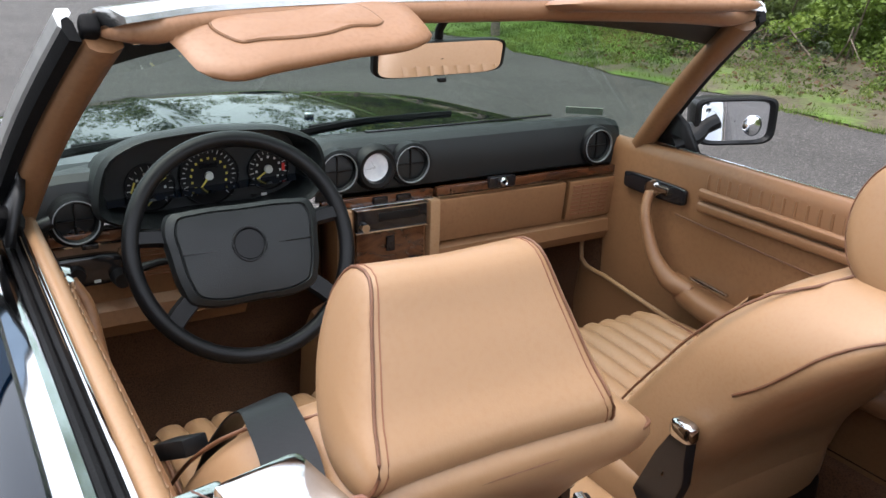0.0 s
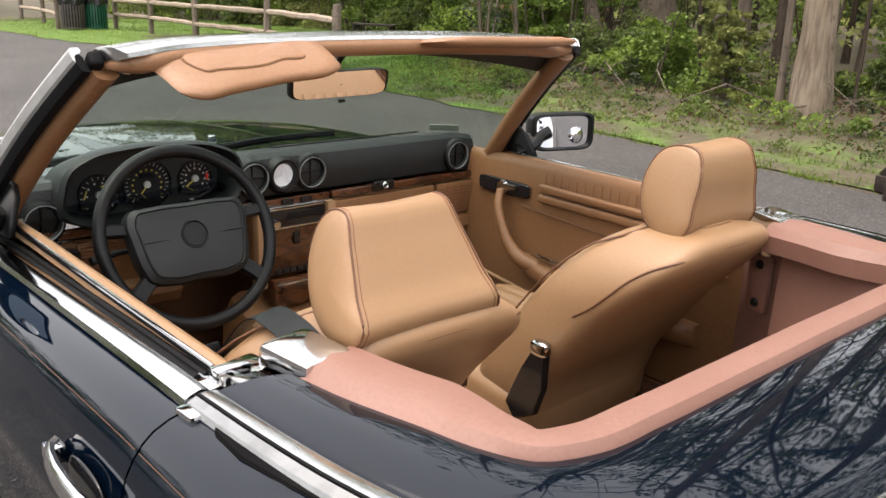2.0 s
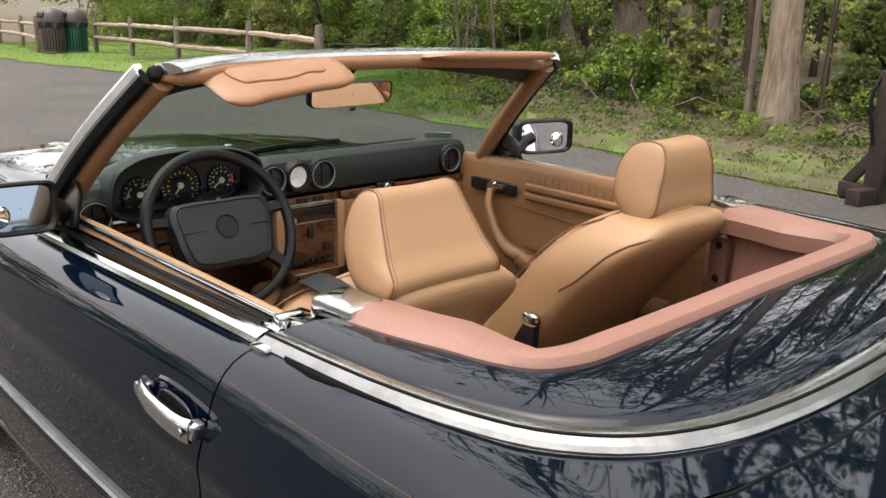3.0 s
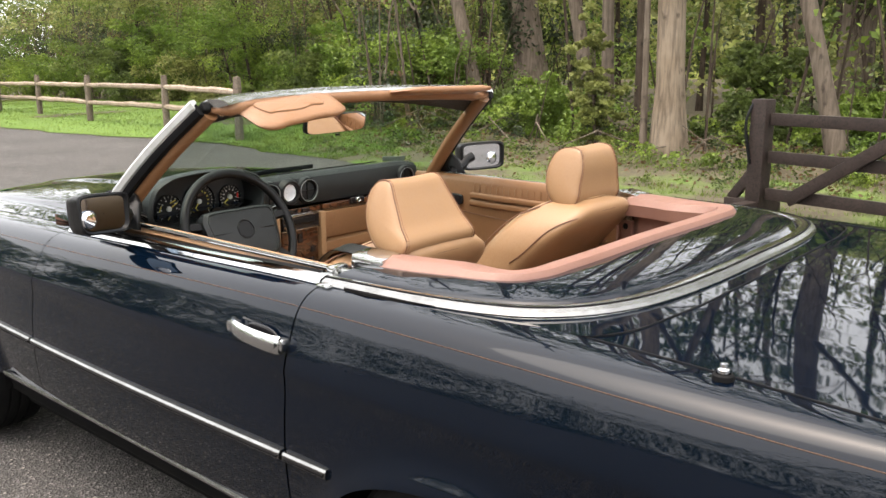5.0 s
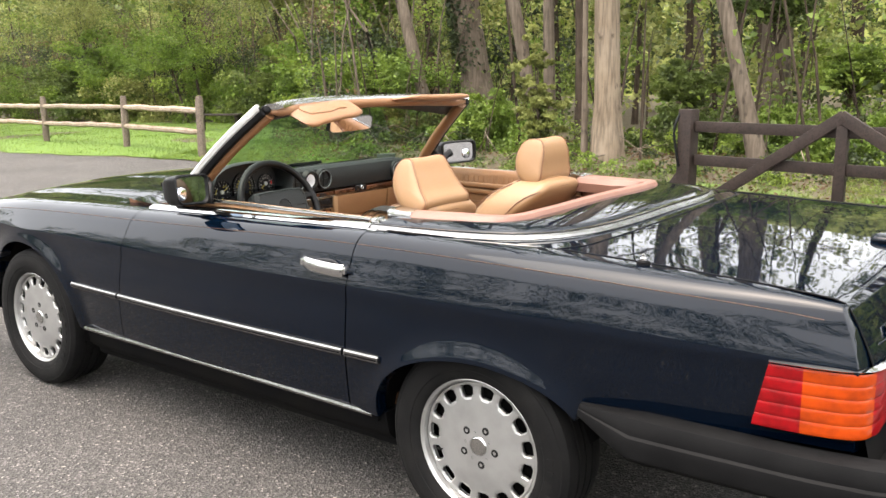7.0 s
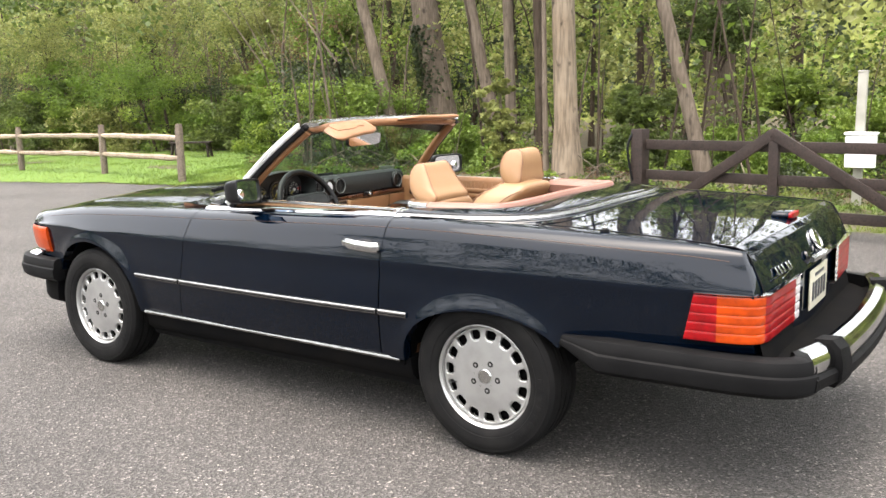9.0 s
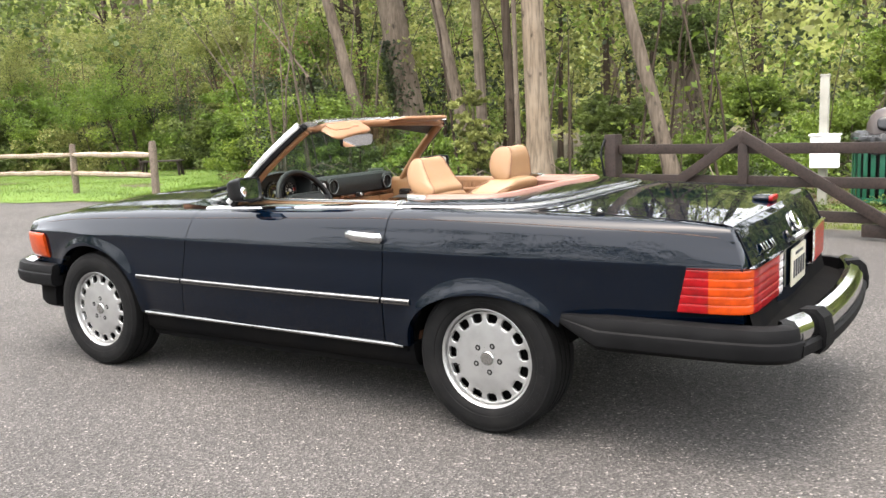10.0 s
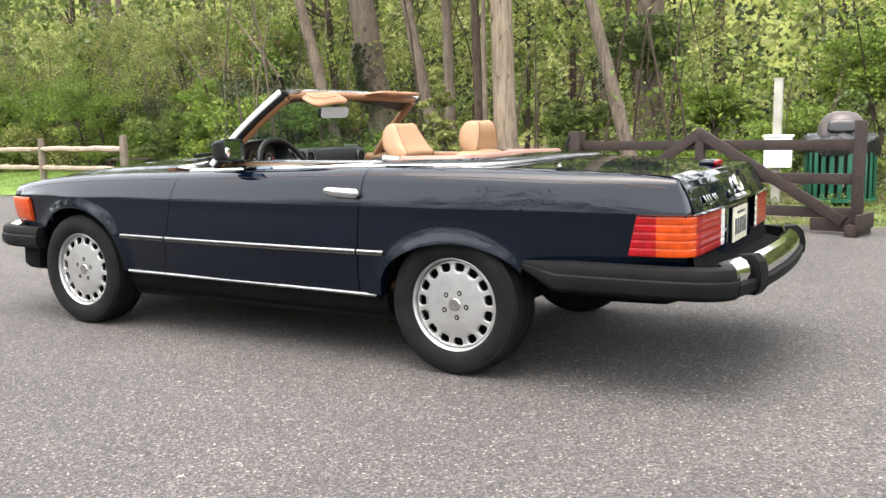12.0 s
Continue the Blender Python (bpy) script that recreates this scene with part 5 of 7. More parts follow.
def vent(x, y, z, r=0.042):
    v = part("air_vent", lathe([(r * 0.55, -0.030), (r * 0.80, -0.030), (r * 0.84, 0.002), (r, 0.010), (r * 1.14, 0.006), (r * 1.22, -0.014)], 40, facing(x, y, z)), PLASTIC, dash, "round black air vent with chrome ring")
    part("vent_ring", lathe([(r * 0.93, 0.006), (r * 0.945, 0.0112), (r * 0.98, 0.0112), (r * 0.99, 0.006)], 40, facing(x, y, z)), RING, v)
    part("vent_core", lathe([(0, -0.012), (r * 0.78, -0.016), (r * 0.82, -0.03)], 40, facing(x, y, z)), GLOSS_BLACK, v)
    part("vent_vane", box((x + 0.004, y, z), (0.010, r * 1.5, 0.0025)), PLASTIC, v)
    part("vent_vane", box((x + 0.005, y, z), (0.010, 0.0025, r * 1.5)), PLASTIC, v)
    return v


vent(1.490, 0.088, 0.925)
vent(1.490, -0.088, 0.925)
vent(1.490, -0.618, 0.918)
vent(1.482, 0.610, 0.890)
ck = part("clock", lathe([(0, -0.003), (0.028, -0.003), (0.032, 0.0)], 36, facing(1.487, 0.0, 0.926)), CLOCK_FACE, dash, "round clock, its face painted pale for sky glare on the glass")
part("clock_rim", lathe([(0.030, -0.002), (0.034, 0.010), (0.042, 0.011), (0.050, 0.0), (0.052, -0.012)], 40, facing(1.487, 0.0, 0.926)), PLASTIC, ck)
for a, ln in ((35, 0.018), (100, 0.025)):
    part("clock_hand", box((1.4905, 0.0 + math.sin(radians(a)) * ln * 0.5, 0.926 + math.cos(radians(a)) * ln * 0.5), (0.001, 0.0016, ln), 0, pose(0, 0, 0, -a, 0, 0)), PLASTIC, ck)
# instrument binnacle
bl_out = curve([(0, 0.572, 0.90), (0, 0.570, 0.955), (0, 0.552, 0.998), (0, 0.505, 1.026), (0, 0.42, 1.040), (0, 0.30, 1.040), (0, 0.20, 1.026), (0, 0.145, 0.995), (0, 0.132, 0.945), (0, 0.145, 0.895), (0, 0.20, 0.872), (0, 0.36, 0.866), (0, 0.52, 0.872)], 60, True)
cb = V(0, 0.352, 0.95)


def bring(x, k, dz=0.0, kz=None):
    return [V(x, cb.y + (p.y - cb.y) * k, cb.z + dz + (p.z - cb.z) * (kz or k)) for p in bl_out]


bino = part("instrument_binnacle", grid([bring(1.72, 0.92, -0.055, 0.35), bring(1.60, 1.0, -0.014, 0.85), bring(1.50, 1.04, 0.0, 1.02), bring(1.468, 1.03), bring(1.458, 0.985), bring(1.470, 0.94), bring(1.53, 0.90), bring(1.545, 0.88), bring(1.547, 0.02)], None, True), DASH, dash, "black hooded instrument binnacle")


def gauge(y, z, r, needle, marks, col):
    x = 1.543
    g = part("gauge", lathe([(0, 0.001), (r * 0.96, 0.001), (r * 0.98, 0.006), (r, 0.006), (r * 1.02, 0.0)], 44, facing(x, y, z)), PLASTIC, bino, "round black gauge with pale scale and yellow needle")
    part("gauge_ring", lathe([(r * 0.985, 0.005), (r, 0.0085), (r * 1.02, 0.005)], 44, facing(x, y, z)), BRUSHED, g)
    bm = bmesh.new()
    for k in range(marks):
        a = radians(-135 + 270 * k / (marks - 1))
        ln = 0.010 if k % 2 == 0 else 0.006
        box((x - 0.003, y - math.sin(a) * r * 0.84, z + math.cos(a) * r * 0.84), (0.001, 0.0014, ln * 0.85), 0, pose(0, 0, 0, math.degrees(a), 0, 0), bm)
    part("gauge_scale", bm, WHITE_MARK, g)
    bm = bmesh.new()
    for k in range(0, marks, 2):
        a = radians(-130 + 260 * k / (marks - 1))
        box((x - 0.003, y - math.sin(a) * r * 0.60, z + math.cos(a) * r * 0.60), (0.001, 0.0042, 0.0048), 0, None, bm)
    part("gauge_figures", bm, col, g)
    a = radians(needle)
    part("gauge_needle", box((x - 0.0055, y - math.sin(a) * r * 0.36, z + math.cos(a) * r * 0.36), (0.0015, 0.003, r * 0.75), 0, pose(0, 0, 0, math.degrees(a), 0, 0)), YELLOW_MARK, g)
    part("gauge_hub", lathe([(0, 0.008), (0.008, 0.008), (0.009, 0.002)], 16, facing(x, y, z)), WHITE_MARK, g)
    return g


gm = gauge(0.346, 0.933, 0.060, -142, 25, YELLOW_MARK)
part("odometer", box((1.5385, 0.346, 0.955), (0.001, 0.036, 0.010)), GLOSS_BLACK, gm)
gr = gauge(0.222, 0.934, 0.043, -125, 17, WHITE_MARK)
part("tacho_red_zone", box((1.539, 0.190, 0.936), (0.001, 0.006, 0.016)), RED_MARK, gr)
gl = gauge(0.462, 0.922, 0.048, 60, 15, WHITE_MARK)
for y, z, a in ((0.448, 0.945, 70), (0.462, 0.895, 40), (0.495, 0.925, 20)):
    part("gauge_needle", box((1.538, y, z), (0.0015, 0.003, 0.022), 0, pose(0, 0, 0, a, 0, 0)), YELLOW_MARK, gl)
for i in range(5):
    part("tell_tale", box((1.541, 0.255 - 0.022 * i, 0.8815), (0.002, 0.012, 0.006), 0.001), WHITE_MARK if i % 2 else PLASTIC, bino)

# walnut strip and tan lower dash
for a, b in ((-0.152, -0.688), (-0.142, 0.130), (0.50, 0.66)):
    part("walnut_strip", box((1.489, (a + b) / 2, 0.855), (0.016, abs(b - a), 0.020), 0.003), WOOD, dash)
    part("strip_trim", box((1.482, (a + b) / 2, 0.8425), (0.006, abs(b - a), 0.003)), CHROME, dash)
latch = part("glovebox_latch", box((1.479, -0.325, 0.862), (0.014, 0.075, 0.026), 0.004), GLOSS_BLACK, dash, "black glovebox latch with bright key lock")
part("key_lock", lathe([(0.005, 0.010), (0.008, 0.012), (0.011, 0.008), (0.011, 0.0)], 24, facing(1.474, -0.325, 0.863)), CHROME, latch)
gb = part("glovebox_door", box((1.492, -0.335, 0.785), (0.022, 0.375, 0.105), 0.006, pose(0, 0, 0, 0, -6, 0)), LEATHER_DARK, dash, "tan glovebox door")
sp = part("speaker_grille", box((1.492, -0.610, 0.785), (0.022, 0.155, 0.105), 0.006, pose(0, 0, 0, 0, -6, 0)), LEATHER_DARK, dash, "slotted tan speaker grille")
for c in range(4):
    for r in range(8):
        part("grille_slot", box((1.4815 + 0.0012 * (r - 4), -0.555 - 0.030 * c - 0.003 * r * 0, 0.822 - 0.0105 * r), (0.004, 0.022, 0.0042)), STITCH, sp)
bm = sweep([(-0.05, -0.03), (-0.03, 0.034), (0.02, 0.040), (0.046, 0.020), (0.050, -0.01), (0.030, -0.04)], [V(1.525, 0.68, 0.685), V(1.525, 0.30, 0.685)])
part("knee_bolster", bm, LEATHER_DARK, dash)
bm = sweep([(-0.05, -0.03), (-0.03, 0.030), (0.02, 0.036), (0.042, 0.020), (0.046, -0.01), (0.030, -0.035)], [V(1.527, -0.14, 0.695), V(1.527, -0.69, 0.700)])
part("knee_bolster", bm, LEATHER_DARK, dash)
part("lower_dash", box((1.515, 0.41, 0.775), (0.035, 0.56, 0.13), 0.01), LEATHER_DARK, dash)
lsp = part("lower_vent_grille", box((1.494, 0.49, 0.79), (0.01, 0.10, 0.07), 0.003), LEATHER_DARK, dash)
for r in range(8):
    part("grille_slot", box((1.488, 0.49, 0.818 - 0.008 * r), (0.004, 0.085, 0.003)), STITCH, lsp)
sw = part("switch_panel", pillow((1.488, 0.605, 0.792), (0.014, 0.070, 0.030), (0.4, 0.4)), GLOSS_BLACK, dash, "black light-switch panel")
part("rotary_knob", lathe([(0, 0.020), (0.014, 0.020), (0.016, 0.0)], 20, facing(1.478, 0.62, 0.792)), PLASTIC, sw)
part("ignition_lock", lathe([(0, 0.03), (0.014, 0.03), (0.018, 0.0)], 20, facing(1.475, 0.545, 0.775)), PLASTIC, sw)
part("fuse_label", box((1.4745, 0.585, 0.772), (0.001, 0.012, 0.006)), WHITE_MARK, sw)
part("fog_lever", box((1.478, 0.592, 0.842), (0.02, 0.03, 0.010), 0.003), GLOSS_BLACK, sw)
part("door_pin_switch", lathe([(0, 0.05), (0.012, 0.05), (0.014, 0.01), (0.010, 0.0)], 16, pose(1.46, 0.70, 0.885, 70, 0, 0)), PLASTIC, dash)

# centre stack, radio and console
stack = part("dash_console", box((1.53, -0.028, 0.745), (0.09, 0.245, 0.19), 0.012), LEATHER_DARK, car, "tan and walnut centre stack")
part("walnut_panel", box((1.480, -0.032, 0.738), (0.012, 0.168, 0.150), 0.003), WOOD, stack)
for y in (0.078, -0.140):
    part("stack_cheek", box((1.484, y, 0.735), (0.040, 0.028, 0.215), 0.008), LEATHER, stack)
rd = part("car_radio", box((1.472, -0.030, 0.816), (0.020, 0.172, 0.052), 0.004), GLOSS_BLACK, stack, "black car radio with bright edge")
part("radio_frame", box((1.470, -0.030, 0.7905), (0.020, 0.178, 0.004), 0.001), CHROME, rd)
part("radio_frame", box((1.470, -0.030, 0.8415), (0.020, 0.178, 0.003), 0.001), CHROME, rd)
part("radio_display", box((1.4615, -0.045, 0.822), (0.002, 0.10, 0.018), 0.001), PLASTIC, rd)
part("radio_knob", lathe([(0, 0.014), (0.009, 0.014), (0.011, 0.0)], 20, facing(1.462, 0.042, 0.805)), CHROME, rd)
for i in range(2):
    part("rocker_switch", box((1.478, -0.005 - 0.058 * i, 0.855), (0.014, 0.034, 0.016), 0.003), GLOSS_BLACK, stack)
part("rocker_switch", box((1.471, -0.028, 0.755), (0.010, 0.020, 0.034), 0.003), GLOSS_BLACK, stack)
part("hazard_switch", box((1.471, -0.088, 0.705), (0.010, 0.022, 0.022), 0.003), GLOSS_BLACK, stack)
for i in range(6):
    part("climate_button", box((1.470, 0.030 - 0.022 * i, 0.668), (0.010, 0.017, 0.014), 0.002), GLOSS_BLACK, stack)
ash = part("ashtray", box((1.465, -0.03, 0.612), (0.04, 0.17, 0.075), 0.006), WOOD, stack)
part("ashtray_lip", box((1.442, -0.03, 0.640), (0.008, 0.16, 0.006), 0.002), CHROME, ash)
rows = []
for i in range(13):
    x = 1.56 - 1.10 * i / 12
    h = 0.60 - 0.11 * min(1, i / 3) - 0.01 * i / 12
    rows.append([V(x, s, z) for s, z in ((0.165, 0.31), (0.150, h - 0.06), (0.125, h - 0.012), (0.10, h), (-0.10, h), (-0.125, h - 0.012), (-0.150, h - 0.06), (-0.165, 0.31))])
con = part("centre_tunnel", grid(rows), LEATHER_DARK, car, "tan covered centre tunnel")
part("shift_gate", box((1.33, 0.0, 0.497), (0.16, 0.085, 0.012), 0.004, pose(0, 0, 0, 0, -4, 0)), WOOD, con)
part("shift_lever", tube([V(1.34, 0, 0.49), V(1.33, 0, 0.55), V(1.325, 0, 0.585)], [0.007, 0.006, 0.013], 12), CHROME, con)
part("shift_knob", pillow((1.322, 0, 0.60), (0.016, 0.014, 0.028), (0.8, 0.8)), PLASTIC, con)
for i in range(4):
    part("console_switch", box((1.21 - 0.0 * i, 0.045 - 0.03 * i, 0.492), (0.03, 0.018, 0.008), 0.002), GLOSS_BLACK, con)
part("console_armrest", pillow((0.78, 0, 0.485), (0.20, 0.085, 0.045), (0.35, 0.4)), LEATHER, con, "tan padded console lid")

# ---- steering wheel ----
WM = pose(1.300, 0.356, 0.862, 0, -65, 0)
ring = [WM @ V(0.197 * math.cos(2 * math.pi * i / 64), 0.197 * math.sin(2 * math.pi * i / 64), 0) for i in range(64)]
stw = part("steering_wheel", tube(ring, 0.0150, 14, closed=True), PLASTIC, car, "black four-spoke steering wheel with a broad padded hub")
hubloop = curve([(0.076, 0.0, 0), (0.075, 0.10, 0), (0.070, 0.132, 0), (0.052, 0.141, 0), (0.0, 0.138, 0), (-0.060, 0.128, 0), (-0.088, 0.116, 0), (-0.098, 0.09, 0), (-0.101, 0.0, 0), (-0.098, -0.09, 0), (-0.088, -0.116, 0), (-0.060, -0.128, 0), (0.0, -0.138, 0), (0.052, -0.141, 0), (0.070, -0.132, 0), (0.075, -0.10, 0)], 80, True)
ch = V(-0.01, 0, 0)
part("wheel_pad", grid([[WM @ (ch + (p - ch) * k + V(0, 0, h)) for p in hubloop] for k, h in ((0.02, 0.030), (0.55, 0.028), (0.84, 0.024), (0.86, 0.021), (0.88, 0.024), (0.97, 0.017), (1.0, 0.004), (0.96, -0.03), (0.6, -0.045))], None, True), DASH, stw, "black moulded hub pad")
for sgn in (1, -1):
    part("spoke", grid([[WM @ V(x, sgn * y, z) for x, z in ((xc + 0.016, -0.006), (xc + 0.010, 0.008), (xc - 0.010, 0.008), (xc - 0.016, -0.006), (xc, -0.014))] for y, xc in ((0.11, 0.030), (0.15, 0.036), (0.192, 0.040))], None, True, True), PLASTIC, stw)
    part("spoke", grid([[WM @ V(x * 1.0, sgn * y, z) for x, y, z in ((cx + 0.013, cy + 0.013, -0.006), (cx + 0.010, cy + 0.010, 0.008), (cx - 0.010, cy - 0.010, 0.008), (cx - 0.013, cy - 0.013, -0.006), (cx, cy, -0.014))] for cx, cy in ((-0.072, 0.100), (-0.100, 0.132), (-0.122, 0.152))], None, True, True), PLASTIC, stw)
part("pad_seam", tube([WM @ V(-0.004, y, 0.0275) for y in (-0.118, -0.06, -0.034)], 0.0012, 5), GLOSS_BLACK, stw)
part("pad_seam", tube([WM @ V(-0.004, y, 0.0275) for y in (0.118, 0.06, 0.034)], 0.0012, 5), GLOSS_BLACK, stw)
part("hub_ring", tube([WM @ V(0.030 * math.cos(2 * math.pi * i / 32), 0.030 * math.sin(2 * math.pi * i / 32), 0.030) for i in range(32)], 0.0022, 6, closed=True), PLASTIC, stw)
part("hub_disc", lathe([(0, 0.031), (0.026, 0.0305), (0.029, 0.028)], 28, WM), PLASTIC, stw)
part("steering_column", tube([WM @ V(0, 0, -0.03), WM @ V(0, 0, -0.10), WM @ V(0.01, 0, -0.26)], [0.055, 0.05, 0.05], 20), PLASTIC, stw)
part("indicator_stalk", tube([WM @ V(0.0, 0.05, -0.07), WM @ V(0.0, 0.14, -0.075), WM @ V(-0.01, 0.20, -0.07)], [0.006, 0.007, 0.010], 10), PLASTIC, stw)

# ---- inner doors ----
for s, dr in ((-1, door_r), (1, door_l)):
    y = s * 0.685
    sec = [(0.714, 0.920), (0.709, 0.936), (0.699, 0.943), (0.687, 0.938), (0.678, 0.915), (0.676, 0.80), (0.676, 0.66), (0.682, 0.50), (0.69, 0.38)]
    rows = [[V(x + (0.05 if z < 0.7 else 0) * 0, s * yy, z - 0.006 * max(0, (x - 1.2)) * 3) for yy, z in sec] for x in [1.50 - 1.02 * i / 20 for i in range(21)]]
    # passenger panel and flutes are coloured darker than the driver's
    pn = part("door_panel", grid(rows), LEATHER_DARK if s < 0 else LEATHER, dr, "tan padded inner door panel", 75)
    for z0 in (0.868, 0.838):
        part("panel_bead", tube([V(x, s * 0.668, z0 - 0.02 * (1.18 - x) * 0.4) for x in (1.18, 1.0, 0.8, 0.56)], 0.010, 10, flat=1.25), LEATHER_DARK, pn)
    for k in range(22):
        x = 1.17 - 0.029 * k
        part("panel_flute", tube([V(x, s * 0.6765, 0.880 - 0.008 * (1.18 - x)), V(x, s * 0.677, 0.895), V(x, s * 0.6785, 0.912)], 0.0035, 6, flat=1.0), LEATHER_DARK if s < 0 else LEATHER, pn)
    part("panel_seam", tube(curve([(1.25, s * 0.669, 0.80), (1.0, s * 0.670, 0.785), (0.56, s * 0.671, 0.765)], 8), 0.002, 6), PIPING, pn)
    hp = part("handle_plate", pillow((1.325, s * 0.668, 0.845), (0.105, 0.008, 0.022), (0.3, 0.5)), GLOSS_BLACK, pn)
    part("inner_door_lever", box((1.30, s * 0.655, 0.850), (0.07, 0.012, 0.018), 0.005), CHROME, hp)
    part("lever_hub", lathe([(0, 0.014), (0.018, 0.013), (0.022, 0.0)], 20, pose(1.322, s * 0.662, 0.845, 90 * s, 0, 0)), CHROME, hp)
    pts = curve([(1.322, s * 0.650, 0.838), (1.312, s * 0.632, 0.80), (1.285, s * 0.626, 0.74), (1.252, s * 0.626, 0.688), (1.205, s * 0.632, 0.652), (1.15, s * 0.645, 0.640)], 24)
    part("armrest_pull", tube(pts, [0.012, 0.012, 0.0125, 0.013, 0.013, 0.0135, 0.014, 0.014, 0.0145, 0.015, 0.0155, 0.016, 0.017, 0.018, 0.019, 0.020, 0.021, 0.022, 0.023, 0.023, 0.023, 0.022, 0.020, 0.016], 12), LEATHER_DARK, pn)
    rows = []
    for x, w_, zt in ((1.225, 0.004, 0.662), (1.21, 0.030, 0.660), (1.17, 0.052, 0.654), (1.10, 0.062, 0.645), (0.95, 0.066, 0.634), (0.78, 0.066, 0.628), (0.66, 0.058, 0.626), (0.62, 0.03, 0.624)):
        rows.append([V(x, s * (0.674 - w_ * a), zt + b) for a, b in ((0, 0.0), (0.5, 0.001), (0.85, -0.002), (0.98, -0.012), (1.0, -0.028), (0.9, -0.046), (0.55, -0.058), (0, -0.064))])
    part("armrest", grid(rows, None, True, True), LEATHER_DARK, pn, "", 60)
    part("armrest_trim", box((1.11, s * 0.655, 0.668), (0.11, 0.012, 0.008), 0.003, pose(0, 0, 0, 0, -4, 0)), CHROME, pn)
    pk = [V(1.56, s * 0.66, 0.66), V(1.535, s * 0.640, 0.60), V(1.42, s * 0.632, 0.585), V(1.25, s * 0.632, 0.565), V(1.10, s * 0.636, 0.55), V(0.95, s * 0.645, 0.555)]
    cv = curve(pk, 20)
    part("map_pocket", grid([[p, p + V(0, s * 0.004, -0.02), V(p.x, s * 0.645, 0.48), V(p.x, s * 0.655, 0.36)] for p in cv]), LEATHER_DARK, pn)
    part("pocket_edge", tube(cv, 0.006, 8), LEATHER, pn)
    part("sill_chrome", box((0.96, s * 0.7135, 0.938), (0.94, 0.006, 0.012), 0.002), CHROME, pn)


# ---- the car: seats ----
def rrect(xf, xb, hw, z, n=36, e=0.38):
    c, h = (xf + xb) / 2, (xf - xb) / 2
    out = []
    for i in range(n):
        a = 2 * math.pi * i / n
        ca, sa = math.cos(a), math.sin(a)
        out.append(V(c + h * math.copysign(abs(ca) ** e, ca), hw * math.copysign(abs(sa) ** e, sa), z))
    return out


def seat(y, tip, head_prof, label):
    """A bucket seat about y: back with rolled shoulders, pleated cushion, piped headrest; tip leans the back forward."""
    T = Matrix.Translation((0, y, 0)) @ Matrix.Translation((0.72, 0, 0.55)) @ pose(0, 0, 0, 0, tip, 0) @ Matrix.Translation((-0.72, 0, -0.55))
    st = ((0.50, 0.90, 0.70, 0.235), (0.56, 0.90, 0.685, 0.248), (0.65, 0.845, 0.625, 0.252), (0.76, 0.765, 0.545, 0.250), (0.84, 0.705, 0.470, 0.240), (0.885, 0.665, 0.425, 0.222), (0.918, 0.630, 0.400, 0.196), (0.942, 0.595, 0.395, 0.162), (0.960, 0.555, 0.410, 0.12), (0.968, 0.52, 0.44, 0.06))
    fx, bx, wx = (spl([q[0] for q in st], [q[k] for q in st]) for k in (1, 2, 3))
    zs = [0.50 + 0.472 * (1 - (1 - i / 26) ** 1.5) for i in range(27)]
    rows = [[T @ p for p in rrect(fx(z), bx(z), wx(z), z)] for z in zs]
    s = part("seat", grid(rows, None, True, True), LEATHER, car, label, 60)
    for side in (1, -1):
        pts = [T @ V(fx(z) - 0.018 - 0.03 * max(0, (z - 0.93) / 0.04) , side * (wx(z) + 0.001), z) for z in [0.60 + 0.345 * i / 16 for i in range(17)]]
        pts += [T @ V(0.535, side * 0.115, 0.962)]
        part("piping", tube(pts, 0.0024, 8), PIPING, s)

    def on_back(x, z, side):
        c_, h_ = (fx(z) + bx(z)) / 2, (fx(z) - bx(z)) / 2
        k_ = min(0.999, abs((x - c_) / h_))
        return T @ V(x, side * (wx(z) * (1 - k_ ** 5.26) ** 0.19 + 0.001), z)

    run_ = [on_back(x, z, 1) for x, z in ((0.600, 0.775), (0.560, 0.805), (0.520, 0.845), (0.485, 0.882), (0.450, 0.908), (0.422, 0.922))]
    run_ += [T @ V(0.402, 0.12, 0.931), T @ V(0.398, 0.06, 0.936)]
    over = run_ + [T @ V(0.397, 0, 0.937)] + [V(p.x, 2 * y - p.y, p.z) for p in reversed(run_)]
    part("piping", tube(curve(over, 60), 0.0024, 8), PIPING, s)
    # pleated insert of the back
    rows = []
    for i in range(49):
        q = -1 + 2 * i / 48
        rows.append([T @ V(fx(z) + 0.004 + 0.008 * abs(math.sin(math.pi * 4 * (q + 1))) ** 0.5, q * 0.16, z) for z in (0.60, 0.68, 0.76, 0.84, 0.885)])
    part("pleated_back", grid(rows), LEATHER, s)
    # cushion
    cu = part("cushion", pillow((0.965, y, 0.485), (0.265, 0.262, 0.085), (0.35, 0.4), pose(0, 0, 0, 0, -5, 0), (20, 40)), LEATHER, s)
    rows = []
    for i in range(57):
        q = -1 + 2 * i / 56
        rows.append([V(x, y + q * 0.165, 0.584 + 0.087 * (x - 0.945) + dz + 0.012 * abs(math.sin(math.pi * 3.5 * (q + 1))) ** 0.55) for x, dz in ((0.70, -0.02), (0.76, -0.005), (0.90, 0), (1.05, 0), (1.15, -0.006), (1.20, -0.022), (1.225, -0.05))])
    part("pleated_cushion", grid(rows), LEATHER, cu)
